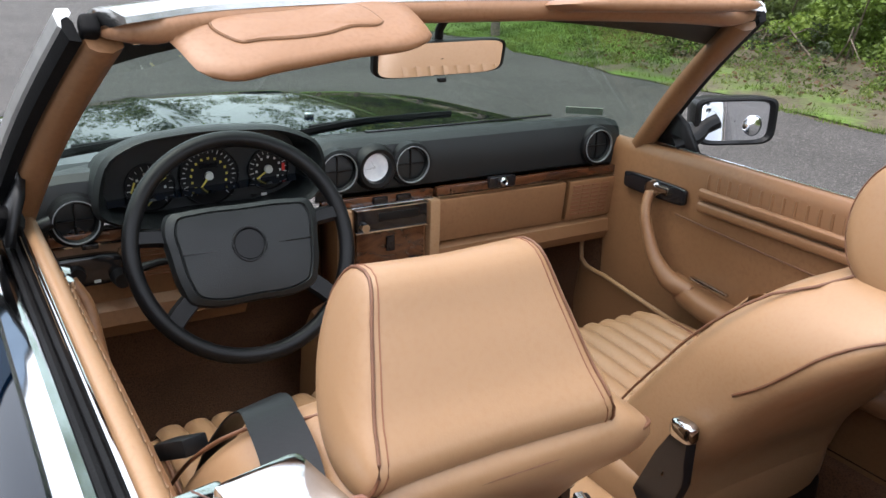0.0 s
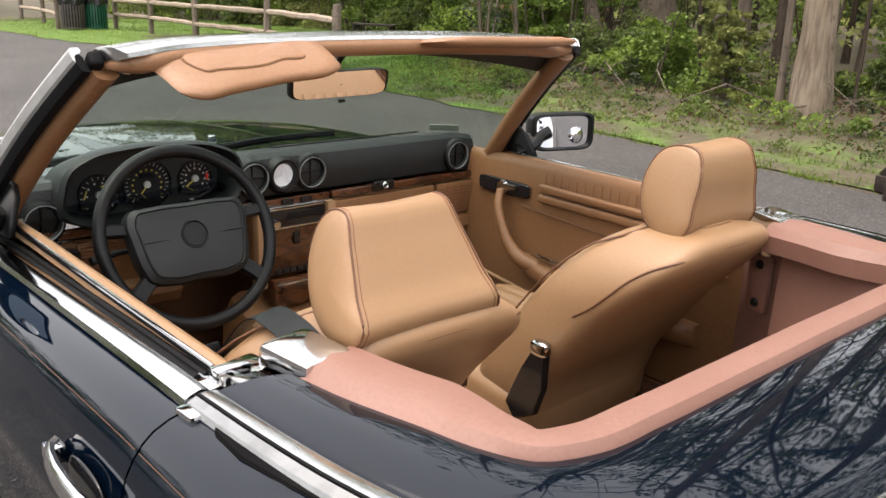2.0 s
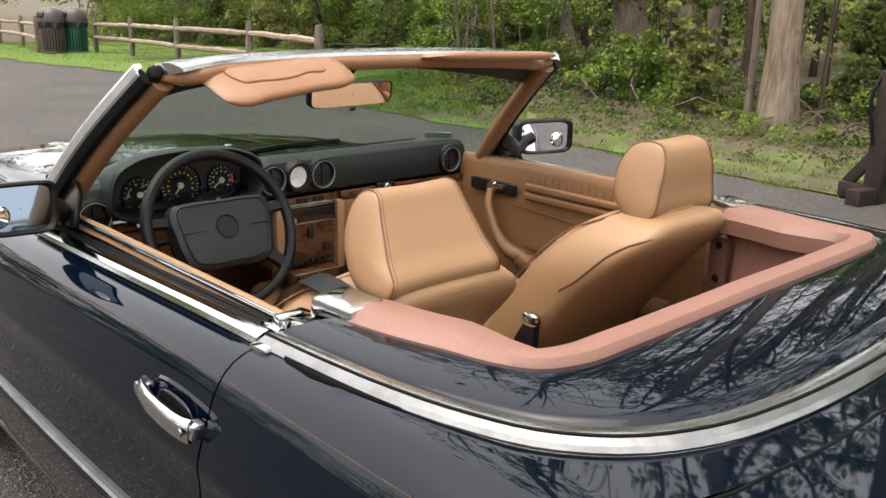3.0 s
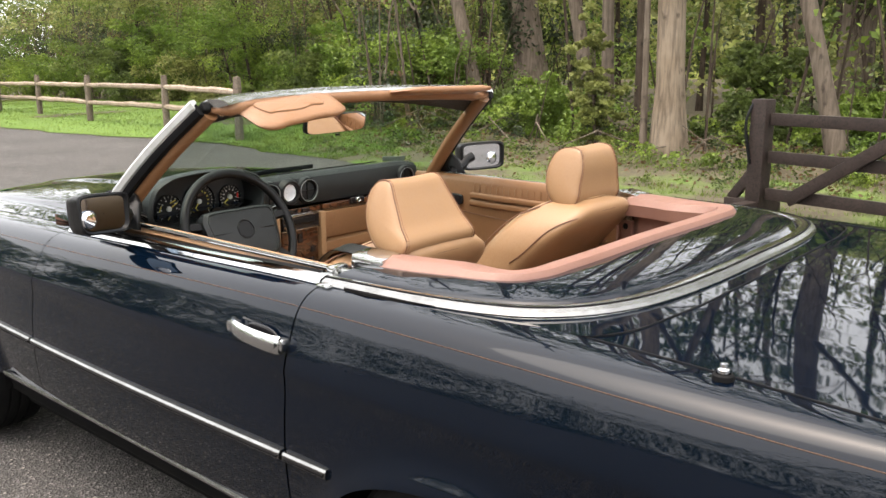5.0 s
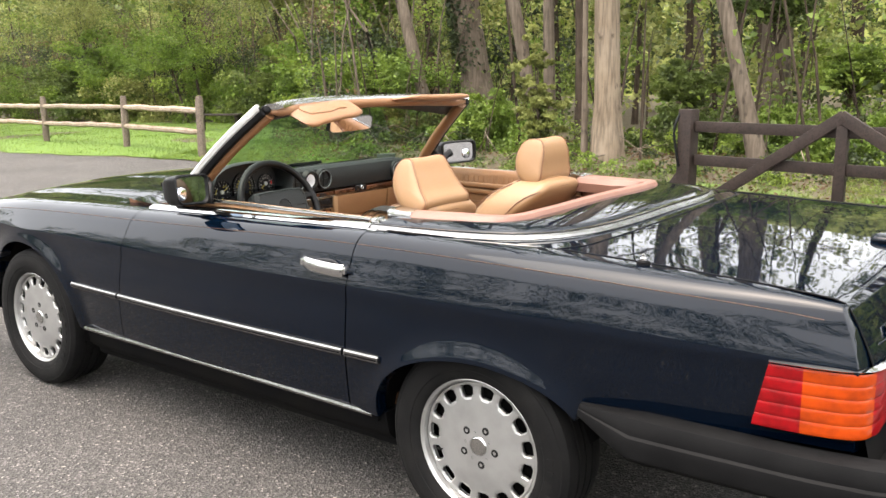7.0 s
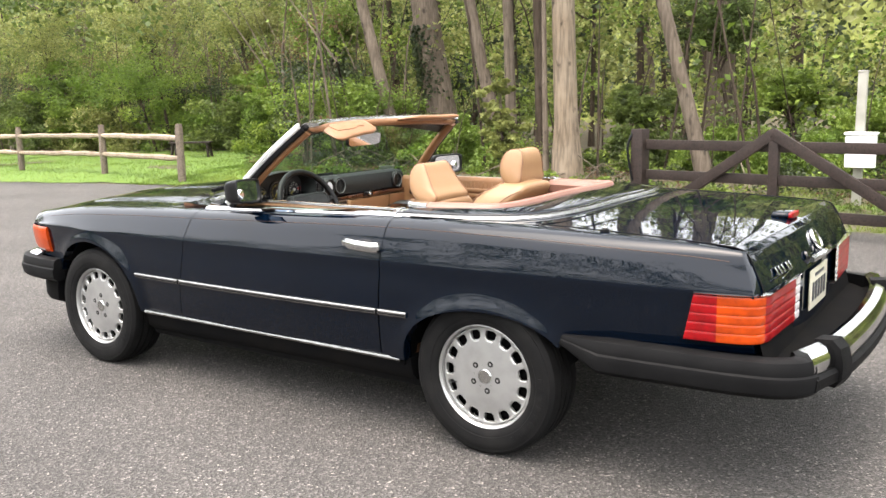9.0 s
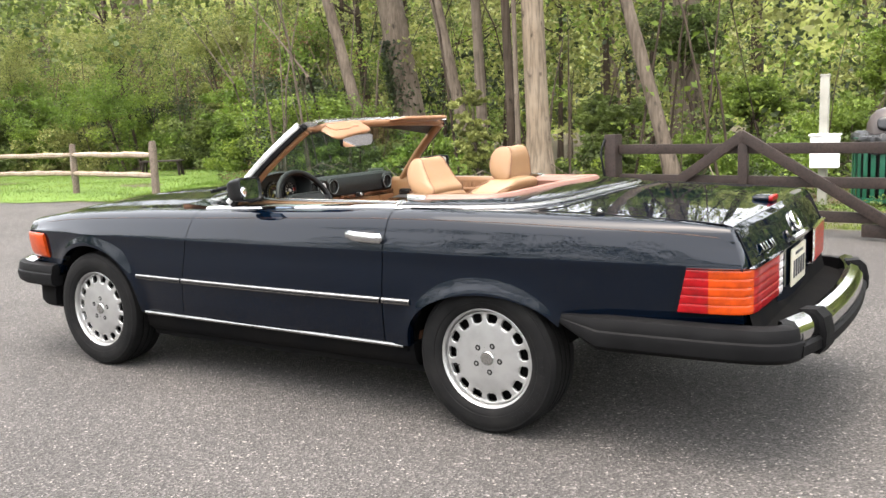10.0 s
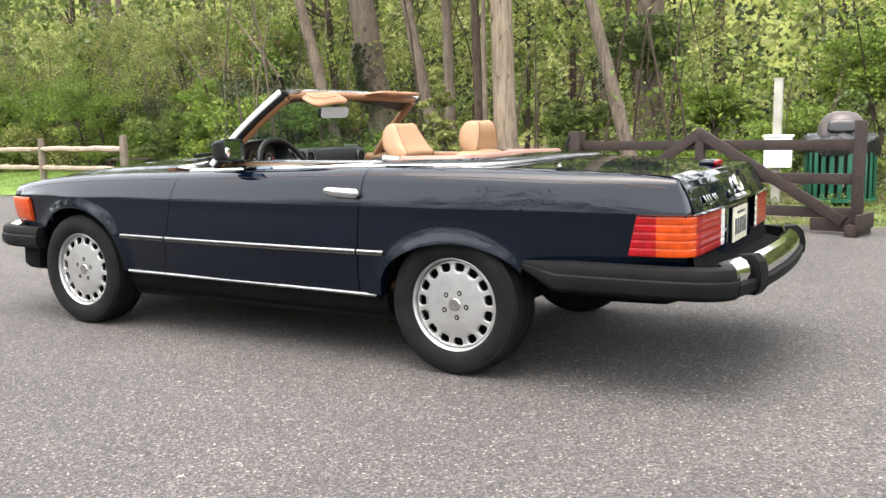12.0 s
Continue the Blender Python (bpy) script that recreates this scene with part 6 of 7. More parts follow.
    for side in (1, -1):
        part("piping", tube(curve([(0.72, y + side * 0.172, 0.566), (0.95, y + side * 0.172, 0.578), (1.15, y + side * 0.172, 0.588), (1.218, y + side * 0.172, 0.555)], 14), 0.004, 6), PIPING, cu)
    part("seat_base", box((0.93, y, 0.375), (0.44, 0.40, 0.12), 0.02), PLASTIC, s)
    # headrest: a padded block with piped cheeks
    loop = curve([(a, 0, b) for a, b in head_prof], 40, True)
    c = sum(loop, V(0, 0, 0)) / len(loop)
    hw = 0.130
    z0, z1 = min(p.z for p in loop), max(p.z for p in loop)
    hy = y * 1.05

    def cheek(p, k, q):
        w = hw * (1.06 - 0.34 * (c.z + (p.z - c.z) * k - z0) / (z1 - z0))
        return V(c.x + (p.x - c.x) * k, hy + q * w, c.z + (p.z - c.z) * k)

    rows = []
    for q, k in ((-1.10, 0.05), (-1.09, 0.45), (-1.06, 0.75), (-1.02, 0.93), (-0.98, 1.0), (-0.90, 1.015), (-0.5, 1.0), (0, 0.985), (0.5, 1.0), (0.90, 1.015), (0.98, 1.0), (1.02, 0.93), (1.06, 0.75), (1.09, 0.45), (1.10, 0.05)):
        rows.append([cheek(p, k, q) for p in loop])
    h = part("headrest", grid(rows, None, True, True), LEATHER, s, "tan leather headrest with piped side cheeks", 60)
    for side in (1, -1):
        part("headrest_piping", tube([cheek(p, 1.006, side * 0.975) for p in loop], 0.0018, 8, closed=True), PIPING, h)
        part("headrest_stitching", tube([cheek(p, 1.014, side * 0.91) for p in loop], 0.0008, 6, closed=True), STITCH, h)
    for side in (1, -1):
        part("headrest_post", tube([V(c.x - 0.01, y + side * 0.06, c.z), V(c.x - 0.005, y + side * 0.06, 0.90)], 0.006, 10), CHROME, h)
    return s


seat_p = seat(-0.39, 0, ((0.572, 1.030), (0.566, 1.080), (0.540, 1.118), (0.500, 1.130), (0.462, 1.122), (0.446, 1.080), (0.446, 1.020), (0.448, 0.970), (0.466, 0.945), (0.510, 0.948), (0.550, 0.975)), "tan leather passenger bucket seat with upright headrest")
seat_d = seat(0.395, 0, ((0.552, 1.045), (0.545, 1.088), (0.522, 1.112), (0.492, 1.114), (0.462, 1.070), (0.428, 1.012), (0.400, 0.968), (0.412, 0.948), (0.455, 0.942), (0.505, 0.962), (0.538, 1.000)), "tan leather driver's bucket seat with headrest tipped forward")
# seat-belt buckle stalks, belts and recliner covers
for y, s in ((-0.39, seat_p), (0.395, seat_d)):
    side = 1 if y < 0 else -1
    part("recliner_cover", grid([[V(0.685 + 0.72 * dx * k, y + side * (0.262 + o), 0.60 + 0.85 * dz * k) for dx, dz in ((-0.06, 0.10), (-0.02, 0.115), (0.03, 0.04), (0.09, -0.08), (0.05, -0.12), (-0.03, -0.08), (-0.06, 0.0))] for k, o in ((1.0, 0.0), (1.0, 0.012), (0.92, 0.018), (0.05, 0.018))], None, True), GLOSS_BLACK, s, "glossy black recliner cover")
    part("recliner_tip", pillow((0.660, y + side * 0.272, 0.690), (0.024, 0.014, 0.018), (0.6, 0.6)), CHROME, s)
blk = part("belt_buckle", box((0.66, 0.085, 0.60), (0.035, 0.028, 0.075), 0.005, pose(0, 0, 0, 10, -20, 0)), PLASTIC, car, "black seat-belt buckle on a stalk")
part("buckle_slot", box((0.65, 0.087, 0.640), (0.024, 0.016, 0.006), 0.001, pose(0, 0, 0, 10, -20, 0)), BRUSHED, blk)
part("buckle_stalk", tube([V(0.675, 0.083, 0.56), V(0.69, 0.08, 0.44)], 0.010, 8, flat=1.6), PLASTIC, blk)
# driver's belt draped over the backrest shoulder
pts = curve([(0.42, 0.60, 0.935), (0.48, 0.585, 0.948), (0.56, 0.572, 0.950), (0.615, 0.565, 0.942), (0.655, 0.570, 0.915), (0.682, 0.585, 0.875), (0.698, 0.605, 0.82), (0.70, 0.625, 0.74)], 30)
part("seat_belt", sweep([(-0.026, -0.001), (-0.026, 0.001), (0.026, 0.001), (0.026, -0.001)], pts, ups=[V(0.5 * min(1, i / 20), 0.15, 1) for i in range(30)]), PLASTIC, car, "black seat belt over the driver's seat shoulder")
part("belt_tongue", box((0.690, 0.632, 0.868), (0.050, 0.034, 0.020), 0.004, pose(0, 0, 0, 10, 25, 30)), PLASTIC, car)

# ---- cockpit tub behind and below the seats ----
part("cockpit_floor", box((1.06, 0, 0.315), (1.60, 1.40, 0.02), 0.004), CARPET, car, "brown carpeted cockpit floor")
part("toe_board", grid([[V(1.60, y, 0.322), V(1.74, y, 0.42), V(1.78, y, 0.60), V(1.76, y, 0.74)] for y in (0.70, 0, -0.70)]), CARPET, car)
for s in (1, -1):
    part("kick_panel", grid([[V(1.86, s * 0.69, z), V(1.50, s * 0.695, z)] for z in (0.32, 0.6, 0.90)]), CARPET, car)
    part("inner_sill", box((0.98, s * 0.70, 0.36), (1.20, 0.09, 0.10), 0.015), CARPET, car)
    part("footwell_mat", box((1.36, s * 0.40, 0.329), (0.46, 0.42, 0.008), 0.003), CARPET, car)
rows = []
for i, p in enumerate(pl):
    d = V(0.30, 0, 0) - V(p.x, p.y, 0)
    k = 0.07 / max(d.length, 1e-3)
    q = V(p.x, p.y, 0) + d * k
    rows.append([V(q.x, q.y, 0.935), V(q.x + d.x * 0.02, q.y + d.y * 0.02, 0.80), V(q.x + d.x * 0.05, q.y + d.y * 0.05, 0.60), V(q.x + d.x * 0.06, q.y + d.y * 0.06, 0.44)])
part("tub_lining", grid(rows), LEATHER_PINK, car, "pink-tan vinyl lining behind the seats")
part("luggage_shelf", box((0.17, 0, 0.585), (0.50, 1.22, 0.03), 0.010), LEATHER_DARK, car)
for s in (1, -1):
    spk = part("shelf_speaker", lathe([(0, 0.004), (0.048, 0.004), (0.055, 0.010), (0.062, 0.008), (0.064, 0.0)], 32, pose(0.345, s * 0.32, 0.601)), PLASTIC, car, "round black speaker let into the shelf")
    part("speaker_cone", lathe([(0, 0.0055), (0.015, 0.009), (0.034, 0.0055)], 28, pose(0.345, s * 0.32, 0.601)), DARK, spk)
part("shelf_front", grid([[V(0.418, y, 0.59), V(0.425, y, 0.45), V(0.43, y, 0.325)] for y in (0.62, 0.2, -0.2, -0.62)]), LEATHER_DARK, car)
for s in (1, -1):
    part("door_sill_plate", box((0.98, s * 0.712, 0.424), (1.02, 0.050, 0.014), 0.005), CHROME, car)
    part("tub_side", grid([[V(0.52, s * 0.665, z), V(0.40, s * 0.60, z)] for z in (0.93, 0.7, 0.42)]), LEATHER_PINK, car)
    br = part("roof_bracket", box((0.445, s * 0.600, 0.80), (0.060, 0.012, 0.135), 0.012, pose(0, 0, 0, 0, 0, s * 15)), LEATHER_PINK, car, "vinyl-covered anchor bracket with two screws")
    for z in (0.845, 0.755):
        part("bracket_screw", lathe([(0, 0.006), (0.007, 0.005), (0.011, 0.0)], 14, pose(0.445, s * 0.592, z, 90 * s, 0, 0)), PLASTIC, br)
    # bright latch housing at the front end of the roll
    lt = part("soft_top_latch", box((0.432, s * 0.612, 0.946), (0.090, 0.086, 0.038), 0.011, pose(0, 0, 0, 0, -5, s * 12)), CHROME, car, "chrome latch housing beside the padded roll")
    part("latch_post", box((0.455, s * 0.600, 0.90), (0.07, 0.02, 0.07), 0.006), BRUSHED, lt)
    fp_ = part("lock_pillar_plate", box((0.490, s * 0.690, 0.922), (0.055, 0.115, 0.014), 0.005, pose(0, 0, 0, 0, 0, s * 10)), CHROME, car, "chrome lock pillar capping")
    part("latch_base", box((0.430, s * 0.742, 0.919), (0.040, 0.090, 0.012), 0.006, pose(0, 0, 0, 0, 0, s * 4)), CHROME, fp_)
    part("sill_end_block", box((0.474, s * 0.697, 0.928), (0.022, 0.052, 0.036), 0.007), CHROME, fp_)
    part("latch_hook", box((0.430, s * 0.700, 0.934), (0.070, 0.018, 0.016), 0.004, pose(0, 0, 0, 0, 0, s * 12)), BRUSHED, fp_)
    part("latch_slot", box((0.415, s * 0.672, 0.931), (0.090, 0.026, 0.008), 0.003, pose(0, 0, 0, 0, 0, s * 12)), GLOSS_BLACK, fp_)
    part("latch_bolt", lathe([(0, 0.012), (0.009, 0.012), (0.010, 0.0)], 16, pose(0.455, s * 0.712, 0.930)), BRUSHED, fp_)


# ---- field gate ----
def along(t, z=0.0, off=0.0):
    """A point on the gate's line: t metres from the hanging post."""
    a, b = V(1.91, -5.72, 0), V(-1.13, -5.09, 0)
    d = (b - a).normalized()
    return a + d * t + V(-d.y, d.x, 0) * off + V(0, 0, z)


SIDE = -0.046
gate = thing("field_gate", "dark brown timber gate with crossed braces", "gate")
for z in (0.86, 0.53, 0.20):
    part("gate_rail", rail(bmesh.new(), along(0.06, z), along(3.10, z + 0.01), 0.045, 0.105), GATE_WOOD, gate)
part("gate_middle_post", rail(bmesh.new(), along(1.53, 0.13, -0.012), along(1.53, 0.985, -0.012), 0.10, 0.095), GATE_WOOD, gate)
part("gate_brace", rail(bmesh.new(), along(1.545, 1.005, SIDE), along(0.30, 0.17, SIDE), 0.045, 0.108), GATE_WOOD, gate)
part("gate_brace", rail(bmesh.new(), along(1.515, 1.005, SIDE), along(3.02, 0.13, SIDE), 0.045, 0.108), GATE_WOOD, gate)
part("gate_end_post", rail(bmesh.new(), along(3.13, 0.04), along(3.13, 1.10), 0.105, 0.105), GATE_WOOD, gate)
d = (along(1) - along(0)).normalized()
nrm = V(-d.y, d.x, 0)
ft = along(3.13, 0.055)
part("gate_foot", rail(bmesh.new(), ft - nrm * 0.20, ft + nrm * 0.28, 0.11, 0.11), GATE_WOOD, gate)
part("gate_foot_board", rail(bmesh.new(), along(3.20, 0.14) - nrm * 0.22, along(3.20, 0.14) + nrm * 0.24, 0.04, 0.15), GATE_WOOD, gate)
part("gate_foot_board", rail(bmesh.new(), along(2.70, 0.09), along(3.09, 0.09), 0.06, 0.12), GATE_WOOD, gate)
gp = thing("gate_post", "squared dark brown gate post with a black latch", "post")
part("post", box((1.94, -5.73, 0.50), (0.150, 0.150, 1.06), 0.012, pose(0, 0, 0, 0, 0, -12)), GATE_WOOD, gp)
nrm_ = (along(1) - along(0)).normalized()
fb_ = V(1.94, -5.73, 0.06)
part("post_foot", rail(bmesh.new(), fb_ - V(-nrm_.y, nrm_.x, 0) * 0.30, fb_ + V(-nrm_.y, nrm_.x, 0) * 0.30, 0.12, 0.13), GATE_WOOD, gp)
part("post_foot", rail(bmesh.new(), fb_ - nrm_ * 0.30 + V(0, 0, 0.004), fb_ - nrm_ * 0.075 + V(0, 0, 0.004), 0.115, 0.125), GATE_WOOD, gp)
part("post_brace", rail(bmesh.new(), fb_ + V(0.07, -0.02, 0.30), fb_ + V(0.26, -0.06, 0.05), 0.05, 0.09), GATE_WOOD, gp)
part("post_latch", tube(curve([(2.01, -5.68, 0.99), (2.05, -5.65, 0.86), (2.03, -5.65, 0.63), (2.00, -5.66, 0.46)], 14), 0.014, 8), PLASTIC, gp)

# ---- split-rail fence ----
fence = thing("split_rail_fence", "weathered split-rail cedar fence with two rails", "fence")
posts = [(11.06, -6.81), (14.41, -7.55), (18.2, -7.95), (22.2, -8.66), (26.25, -9.32)]
posts2 = [(26.6, -7.75), (31.0, -8.75), (35.4, -9.36)]
rnd = random.Random(4)
for chain in (posts, posts2):
    for i, (x, y) in enumerate(chain):
        h = 1.10 if i else 1.12
        z0 = ground_z(x, y)
        rows = []
        for k in range(9):
            z = z0 - 0.1 + (h + 0.02) * k / 8
            rows.append([V(x + (0.075 + 0.012 * noise.noise(V(z * 3, a, i))) * math.cos(a) * (1 if k < 8 else 0.8), y + (0.07 + 0.012 * noise.noise(V(a, z * 3, i))) * math.sin(a) * (1 if k < 8 else 0.8), z + 0.02 * noise.noise(V(a * 2, i, 0)) * (k == 8)) for a in [2 * math.pi * j / 10 for j in range(10)]])
        part("fence_post", grid(rows, None, True, True), POST_WOOD, fence)
        if i + 1 < len(chain):
            x1, y1 = chain[i + 1]
            for zz in (0.80, 0.42):
                a, b = V(x, y, z0 + zz), V(x1, y1, ground_z(x1, y1) + zz)
                pts = [a.lerp(b, k / 10) + V(0, rnd.uniform(-0.010, 0.010), rnd.uniform(-0.010, 0.010)) for k in range(11)]
                part("fence_rail", tube(pts, [0.05 if k in (0, 10) else rnd.uniform(0.062, 0.076) for k in range(11)], 7, flat=0.8), RAIL_WOOD, fence)

# ---- white post with a notice box ----
wp = thing("white_post", "weathered white wooden post carrying a white box", "post")
part("post", box((-0.10, -7.05, 0.865), (0.095, 0.095, 1.47), 0.010), WHITE_PAINT, wp)
part("post_cap", box((-0.10, -7.05, 1.605), (0.105, 0.105, 0.025), 0.008), WHITE_PAINT, wp)
bx_ = part("notice_box", box((-0.13, -6.955, 0.745), (0.31, 0.10, 0.37), 0.012), WHITE_BOX, wp, "blank white plastic box")
part("box_lid", box((-0.13, -6.95, 0.935), (0.34, 0.13, 0.028), 0.010), WHITE_BOX, bx_)

# ---- litter bins ----
def slat_bin(x, y, s=1.0, lid=True, body=None, wide=1.0, cap=1.0):
    z0 = ground_z(x, y)
    b = thing("litter_bin", "round green slatted litter bin with grey domed lid", "bin", "park litter bins", at=(x, y, z0))
    for k in range(26):
        a = 2 * math.pi * k / 26
        part("bin_slat", box((0.33 * math.cos(a) * s * wide, 0.33 * math.sin(a) * s * wide, 0.46 * s), (0.010, 0.045 * s * wide, 0.84 * s), 0.003, pose(0, 0, 0, 0, 0, math.degrees(a))), body or BIN_GREEN, b)
    for z in (0.06, 0.86):
        part("bin_hoop", lathe([(0.322 * s * wide, -0.025), (0.335 * s * wide + 0.01, -0.025), (0.335 * s * wide + 0.01, 0.025), (0.322 * s * wide, 0.025)], 32, pose(0, 0, z * s)), body or BIN_GREEN, b)
    part("bin_liner", lathe([(0.0, 0.05), (0.29 * s * wide, 0.05), (0.31 * s * wide, 0.9 * s)], 32), PLASTIC, b)
    rows = []
    for i, (rb, z) in enumerate(((0.25 * cap, 0.97), (0.30 * wide, 0.945), (0.345 * wide, 0.91), (0.362 * wide, 0.86), (0.358 * wide, 0.78), (0.350 * wide, 0.70))):
        rows.append([V((rb + 0.018 * math.sin(7 * a + i)) * s * math.cos(a), (rb + 0.018 * math.sin(7 * a + i)) * s * math.sin(a), (z + 0.03 * math.sin(4 * a + i) + 0.012 * math.sin(11 * a + 2 * i)) * s) for a in [2 * math.pi * k / 48 for k in range(48)]])
    part("bin_bag", grid(rows, None, True), BIN_BAG, b)
    if lid:
        prof_ = [(0.365, 0.86), (0.372, 0.90), (0.365, 0.98), (0.345, 1.08), (0.30, 1.18), (0.22, 1.25), (0.10, 1.285), (0.0, 1.29)]
        ld = part("bin_lid", lathe([(r * s * cap, z * s) for r, z in prof_], 40), BIN_LID, b)
        part("bin_opening", pillow((-0.03, 0.318 * s * cap, 1.07 * s), (0.19 * s, 0.040, 0.10 * s), (0.6, 0.6), pose(0, 0, 0, 18, 0, 6)), GLOSS_BLACK, ld)
        part("bin_notice", box((0.0, 0.362 * s * cap, 1.05 * s), (0.06, 0.012, 0.05), 0.004, pose(0, 0, 0, 18, 0, 0)), RED_MARK, ld)
    return b


slat_bin(-0.74, -7.75, 0.875, wide=1.42, cap=0.88)
slat_bin(25.9, -8.6)
slat_bin(25.9, -7.95, 1.0, True, BIN_LID)


# ---- low bench beyond the fence ----
bn = thing("park_bench", "low dark timber bench on the grass beyond the fence", "bench", at=(16.9, -11.95, ground_z(16.9, -11.95)))
TURN = pose(0, 0, 0, 0, 0, 30)
for k in range(3):
    part("seat_plank", box(TURN @ V(0, 0.13 * k - 0.13, 0.40), (1.1, 0.12, 0.04), 0.006, TURN), GATE_WOOD, bn)
for e in (1, -1):
    for s in (1, -1):
        part("bench_leg", rail(bmesh.new(), TURN @ V(e * 0.46, s * 0.10, 0.385), TURN @ V(e * 0.50, s * 0.15, -0.02), 0.05, 0.07), GATE_WOOD, bn)
    part("cross_beam", rail(bmesh.new(), TURN @ V(e * 0.46, -0.18, 0.355), TURN @ V(e * 0.46, 0.18, 0.355), 0.045, 0.06), GATE_WOOD, bn)


# ---- woods ----
rng = np.random.default_rng(7)


def leaf_mesh(name, centres, sizes, material, parent=None, tilt=0.9, aspect=0.55, fold=0.15):
    """Many small leaves, each a four-cornered blade with a slight fold."""
    n = len(centres)
    a = rng.uniform(0, 2 * np.pi, n)
    el = rng.uniform(-tilt, tilt, n)
    d = np.stack([np.cos(a) * np.cos(el), np.sin(a) * np.cos(el), np.sin(el)], 1)
    r = rng.normal(size=(n, 3))
    r[:, 2] *= 0.5
    s = np.cross(d, r)
    s /= np.linalg.norm(s, axis=1, keepdims=True) + 1e-9
    up = np.cross(s, d)
    L = sizes[:, None]
    v = np.empty((n, 4, 3), np.float32)
    v[:, 0] = centres - d * L * 0.5
    v[:, 1] = centres + s * L * aspect * 0.5 + up * L * fold
    v[:, 2] = centres + d * L * 0.5
    v[:, 3] = centres - s * L * aspect * 0.5 + up * L * fold
    me = bpy.data.meshes.new(name)
    me.vertices.add(4 * n)
    me.vertices.foreach_set("co", v.ravel())
    me.loops.add(4 * n)
    me.loops.foreach_set("vertex_index", np.arange(4 * n, dtype=np.int32))
    me.polygons.add(n)
    me.polygons.foreach_set("loop_start", np.arange(0, 4 * n, 4, dtype=np.int32))
    me.materials.append(material)
    me.update(calc_edges=True)
    ob = new(name, me)
    if parent:
        ob.parent = parent
    return ob


def clumps(centres, radii, per, flat=0.7):
    """Leaf places gathered in loose clumps: denser outside than within."""
    c = np.repeat(np.asarray(centres, float), per, 0)
    r = np.repeat(np.asarray(radii, float), per)
    d = rng.normal(size=c.shape)
    d /= np.linalg.norm(d, axis=1, keepdims=True)
    k = rng.uniform(0.25, 1.05, len(c)) ** 0.6
    d *= (r * k)[:, None]
    d[:, 2] *= flat
    return c + d


def thin(pts, keep=0.06):
    """The spring canopy is sparse: above the lower storey only a few leaves hang before the sky, and the wood's edge is open about the big trunks."""
    d = np.hypot(pts[:, 0], pts[:, 1])
    high = np.clip((pts[:, 2] - 1.1 - 0.20 * d) / (0.08 * d), 0, 1)
    glade = (pts[:, 0] > 2.8) & (pts[:, 0] < 10.0) & (pts[:, 1] > -12.3) & (pts[:, 2] > 1.15)
    pts, high = pts[~glade], high[~glade]
    return pts[rng.uniform(0, 1, len(pts)) > high * (1 - keep)]


def trunk_bm(base, r, height, lean, limbs, seed, n=14, rough=0.08):
    """A tapered, slightly crooked trunk with root flare and forked limbs. Returns the mesh and the limb tips."""
    q = random.Random(seed)
    pts, rad = [], []
    for i in range(15):
        t = i / 14
        pts.append(V(lean[0] * t * height + 0.06 * r * 10 * noise.noise(V(t * 3, seed, 0)) * t, lean[1] * t * height + 0.06 * r * 10 * noise.noise(V(seed, t * 3, 0)) * t, height * t - 0.1))
        rad.append(r * (1 - 0.62 * t) * (1 + 0.40 * math.exp(-t * height / 0.32)))
    rows = []
    for p, rr in zip(pts, rad):
        rows.append([p + V(math.cos(a), math.sin(a), 0) * rr * (1 + rough * noise.noise(V(math.cos(a) * 2, math.sin(a) * 2, p.z * 1.3 + seed))) for a in [2 * math.pi * k / n for k in range(n)]])
    bm = grid(rows, None, True, True)
    tips = [pts[-1]]
    for k in range(limbs):
        i = q.randint(5, 13)
        a = q.uniform(0, 2 * math.pi)
        ln = height * q.uniform(0.12, 0.30)
        o = pts[i]
        mid = o + V(math.cos(a), math.sin(a), q.uniform(0.2, 0.9)) * ln * 0.5
        e = mid + V(math.cos(a + q.uniform(-0.5, 0.5)), math.sin(a + q.uniform(-0.5, 0.5)), q.uniform(0.1, 1.0)) * ln * 0.6
        tube(curve([o, mid, e], 6), [rad[i] * f for f in (0.42, 0.36, 0.30, 0.23, 0.16, 0.07)], 6, bm)
        tips += [e, mid]
        for _ in range(2):
            e2 = mid + V(q.uniform(-1, 1), q.uniform(-1, 1), q.uniform(-0.2, 0.8)) * ln * 0.5
            tube([mid, (mid + e2) / 2 + V(0, 0, 0.05), e2], [rad[i] * f for f in (0.2, 0.13, 0.05)], 5, bm)
            tips.append(e2)
    return bm, tips


def tree(name, x, y, r, h, lean, material, leaf, label, seed, limbs=9, per=26, size=0.15, spread=1.3, ivy=False):
    z = ground_z(x, y)
    t = thing(name, label, "tree", "woodland trees", at=(x, y, z))
    bm, tips = trunk_bm((0, 0, 0), r, h, lean, limbs, seed)
    part("trunk", bm, material, t, angle=70)
    cs = np.array([tuple(p) for p in tips])
    cs = np.concatenate([cs, cs + rng.normal(scale=0.8, size=cs.shape)])
    pts = clumps(cs, rng.uniform(0.5, 1.0, len(cs)) * spread, per)
    pts = thin(pts + (x, y, z), 0.12) - (x, y, z)
    leaf_mesh("crown", pts, rng.uniform(0.6, 1.3, len(pts)) * size, leaf, t)
    if ivy:
        zc = rng.uniform(1.3, 2.9, 900)
        aa = rng.normal(0.6, 0.9, 900)
        rr = r * 0.95 + rng.uniform(0, 0.14, 900)
        leaf_mesh("ivy", np.stack([lean[0] * zc + rr * np.cos(aa), lean[1] * zc + rr * np.sin(aa), zc], 1), rng.uniform(0.07, 0.13, 900), LEAF_IVY_SHADE, t)
    return t


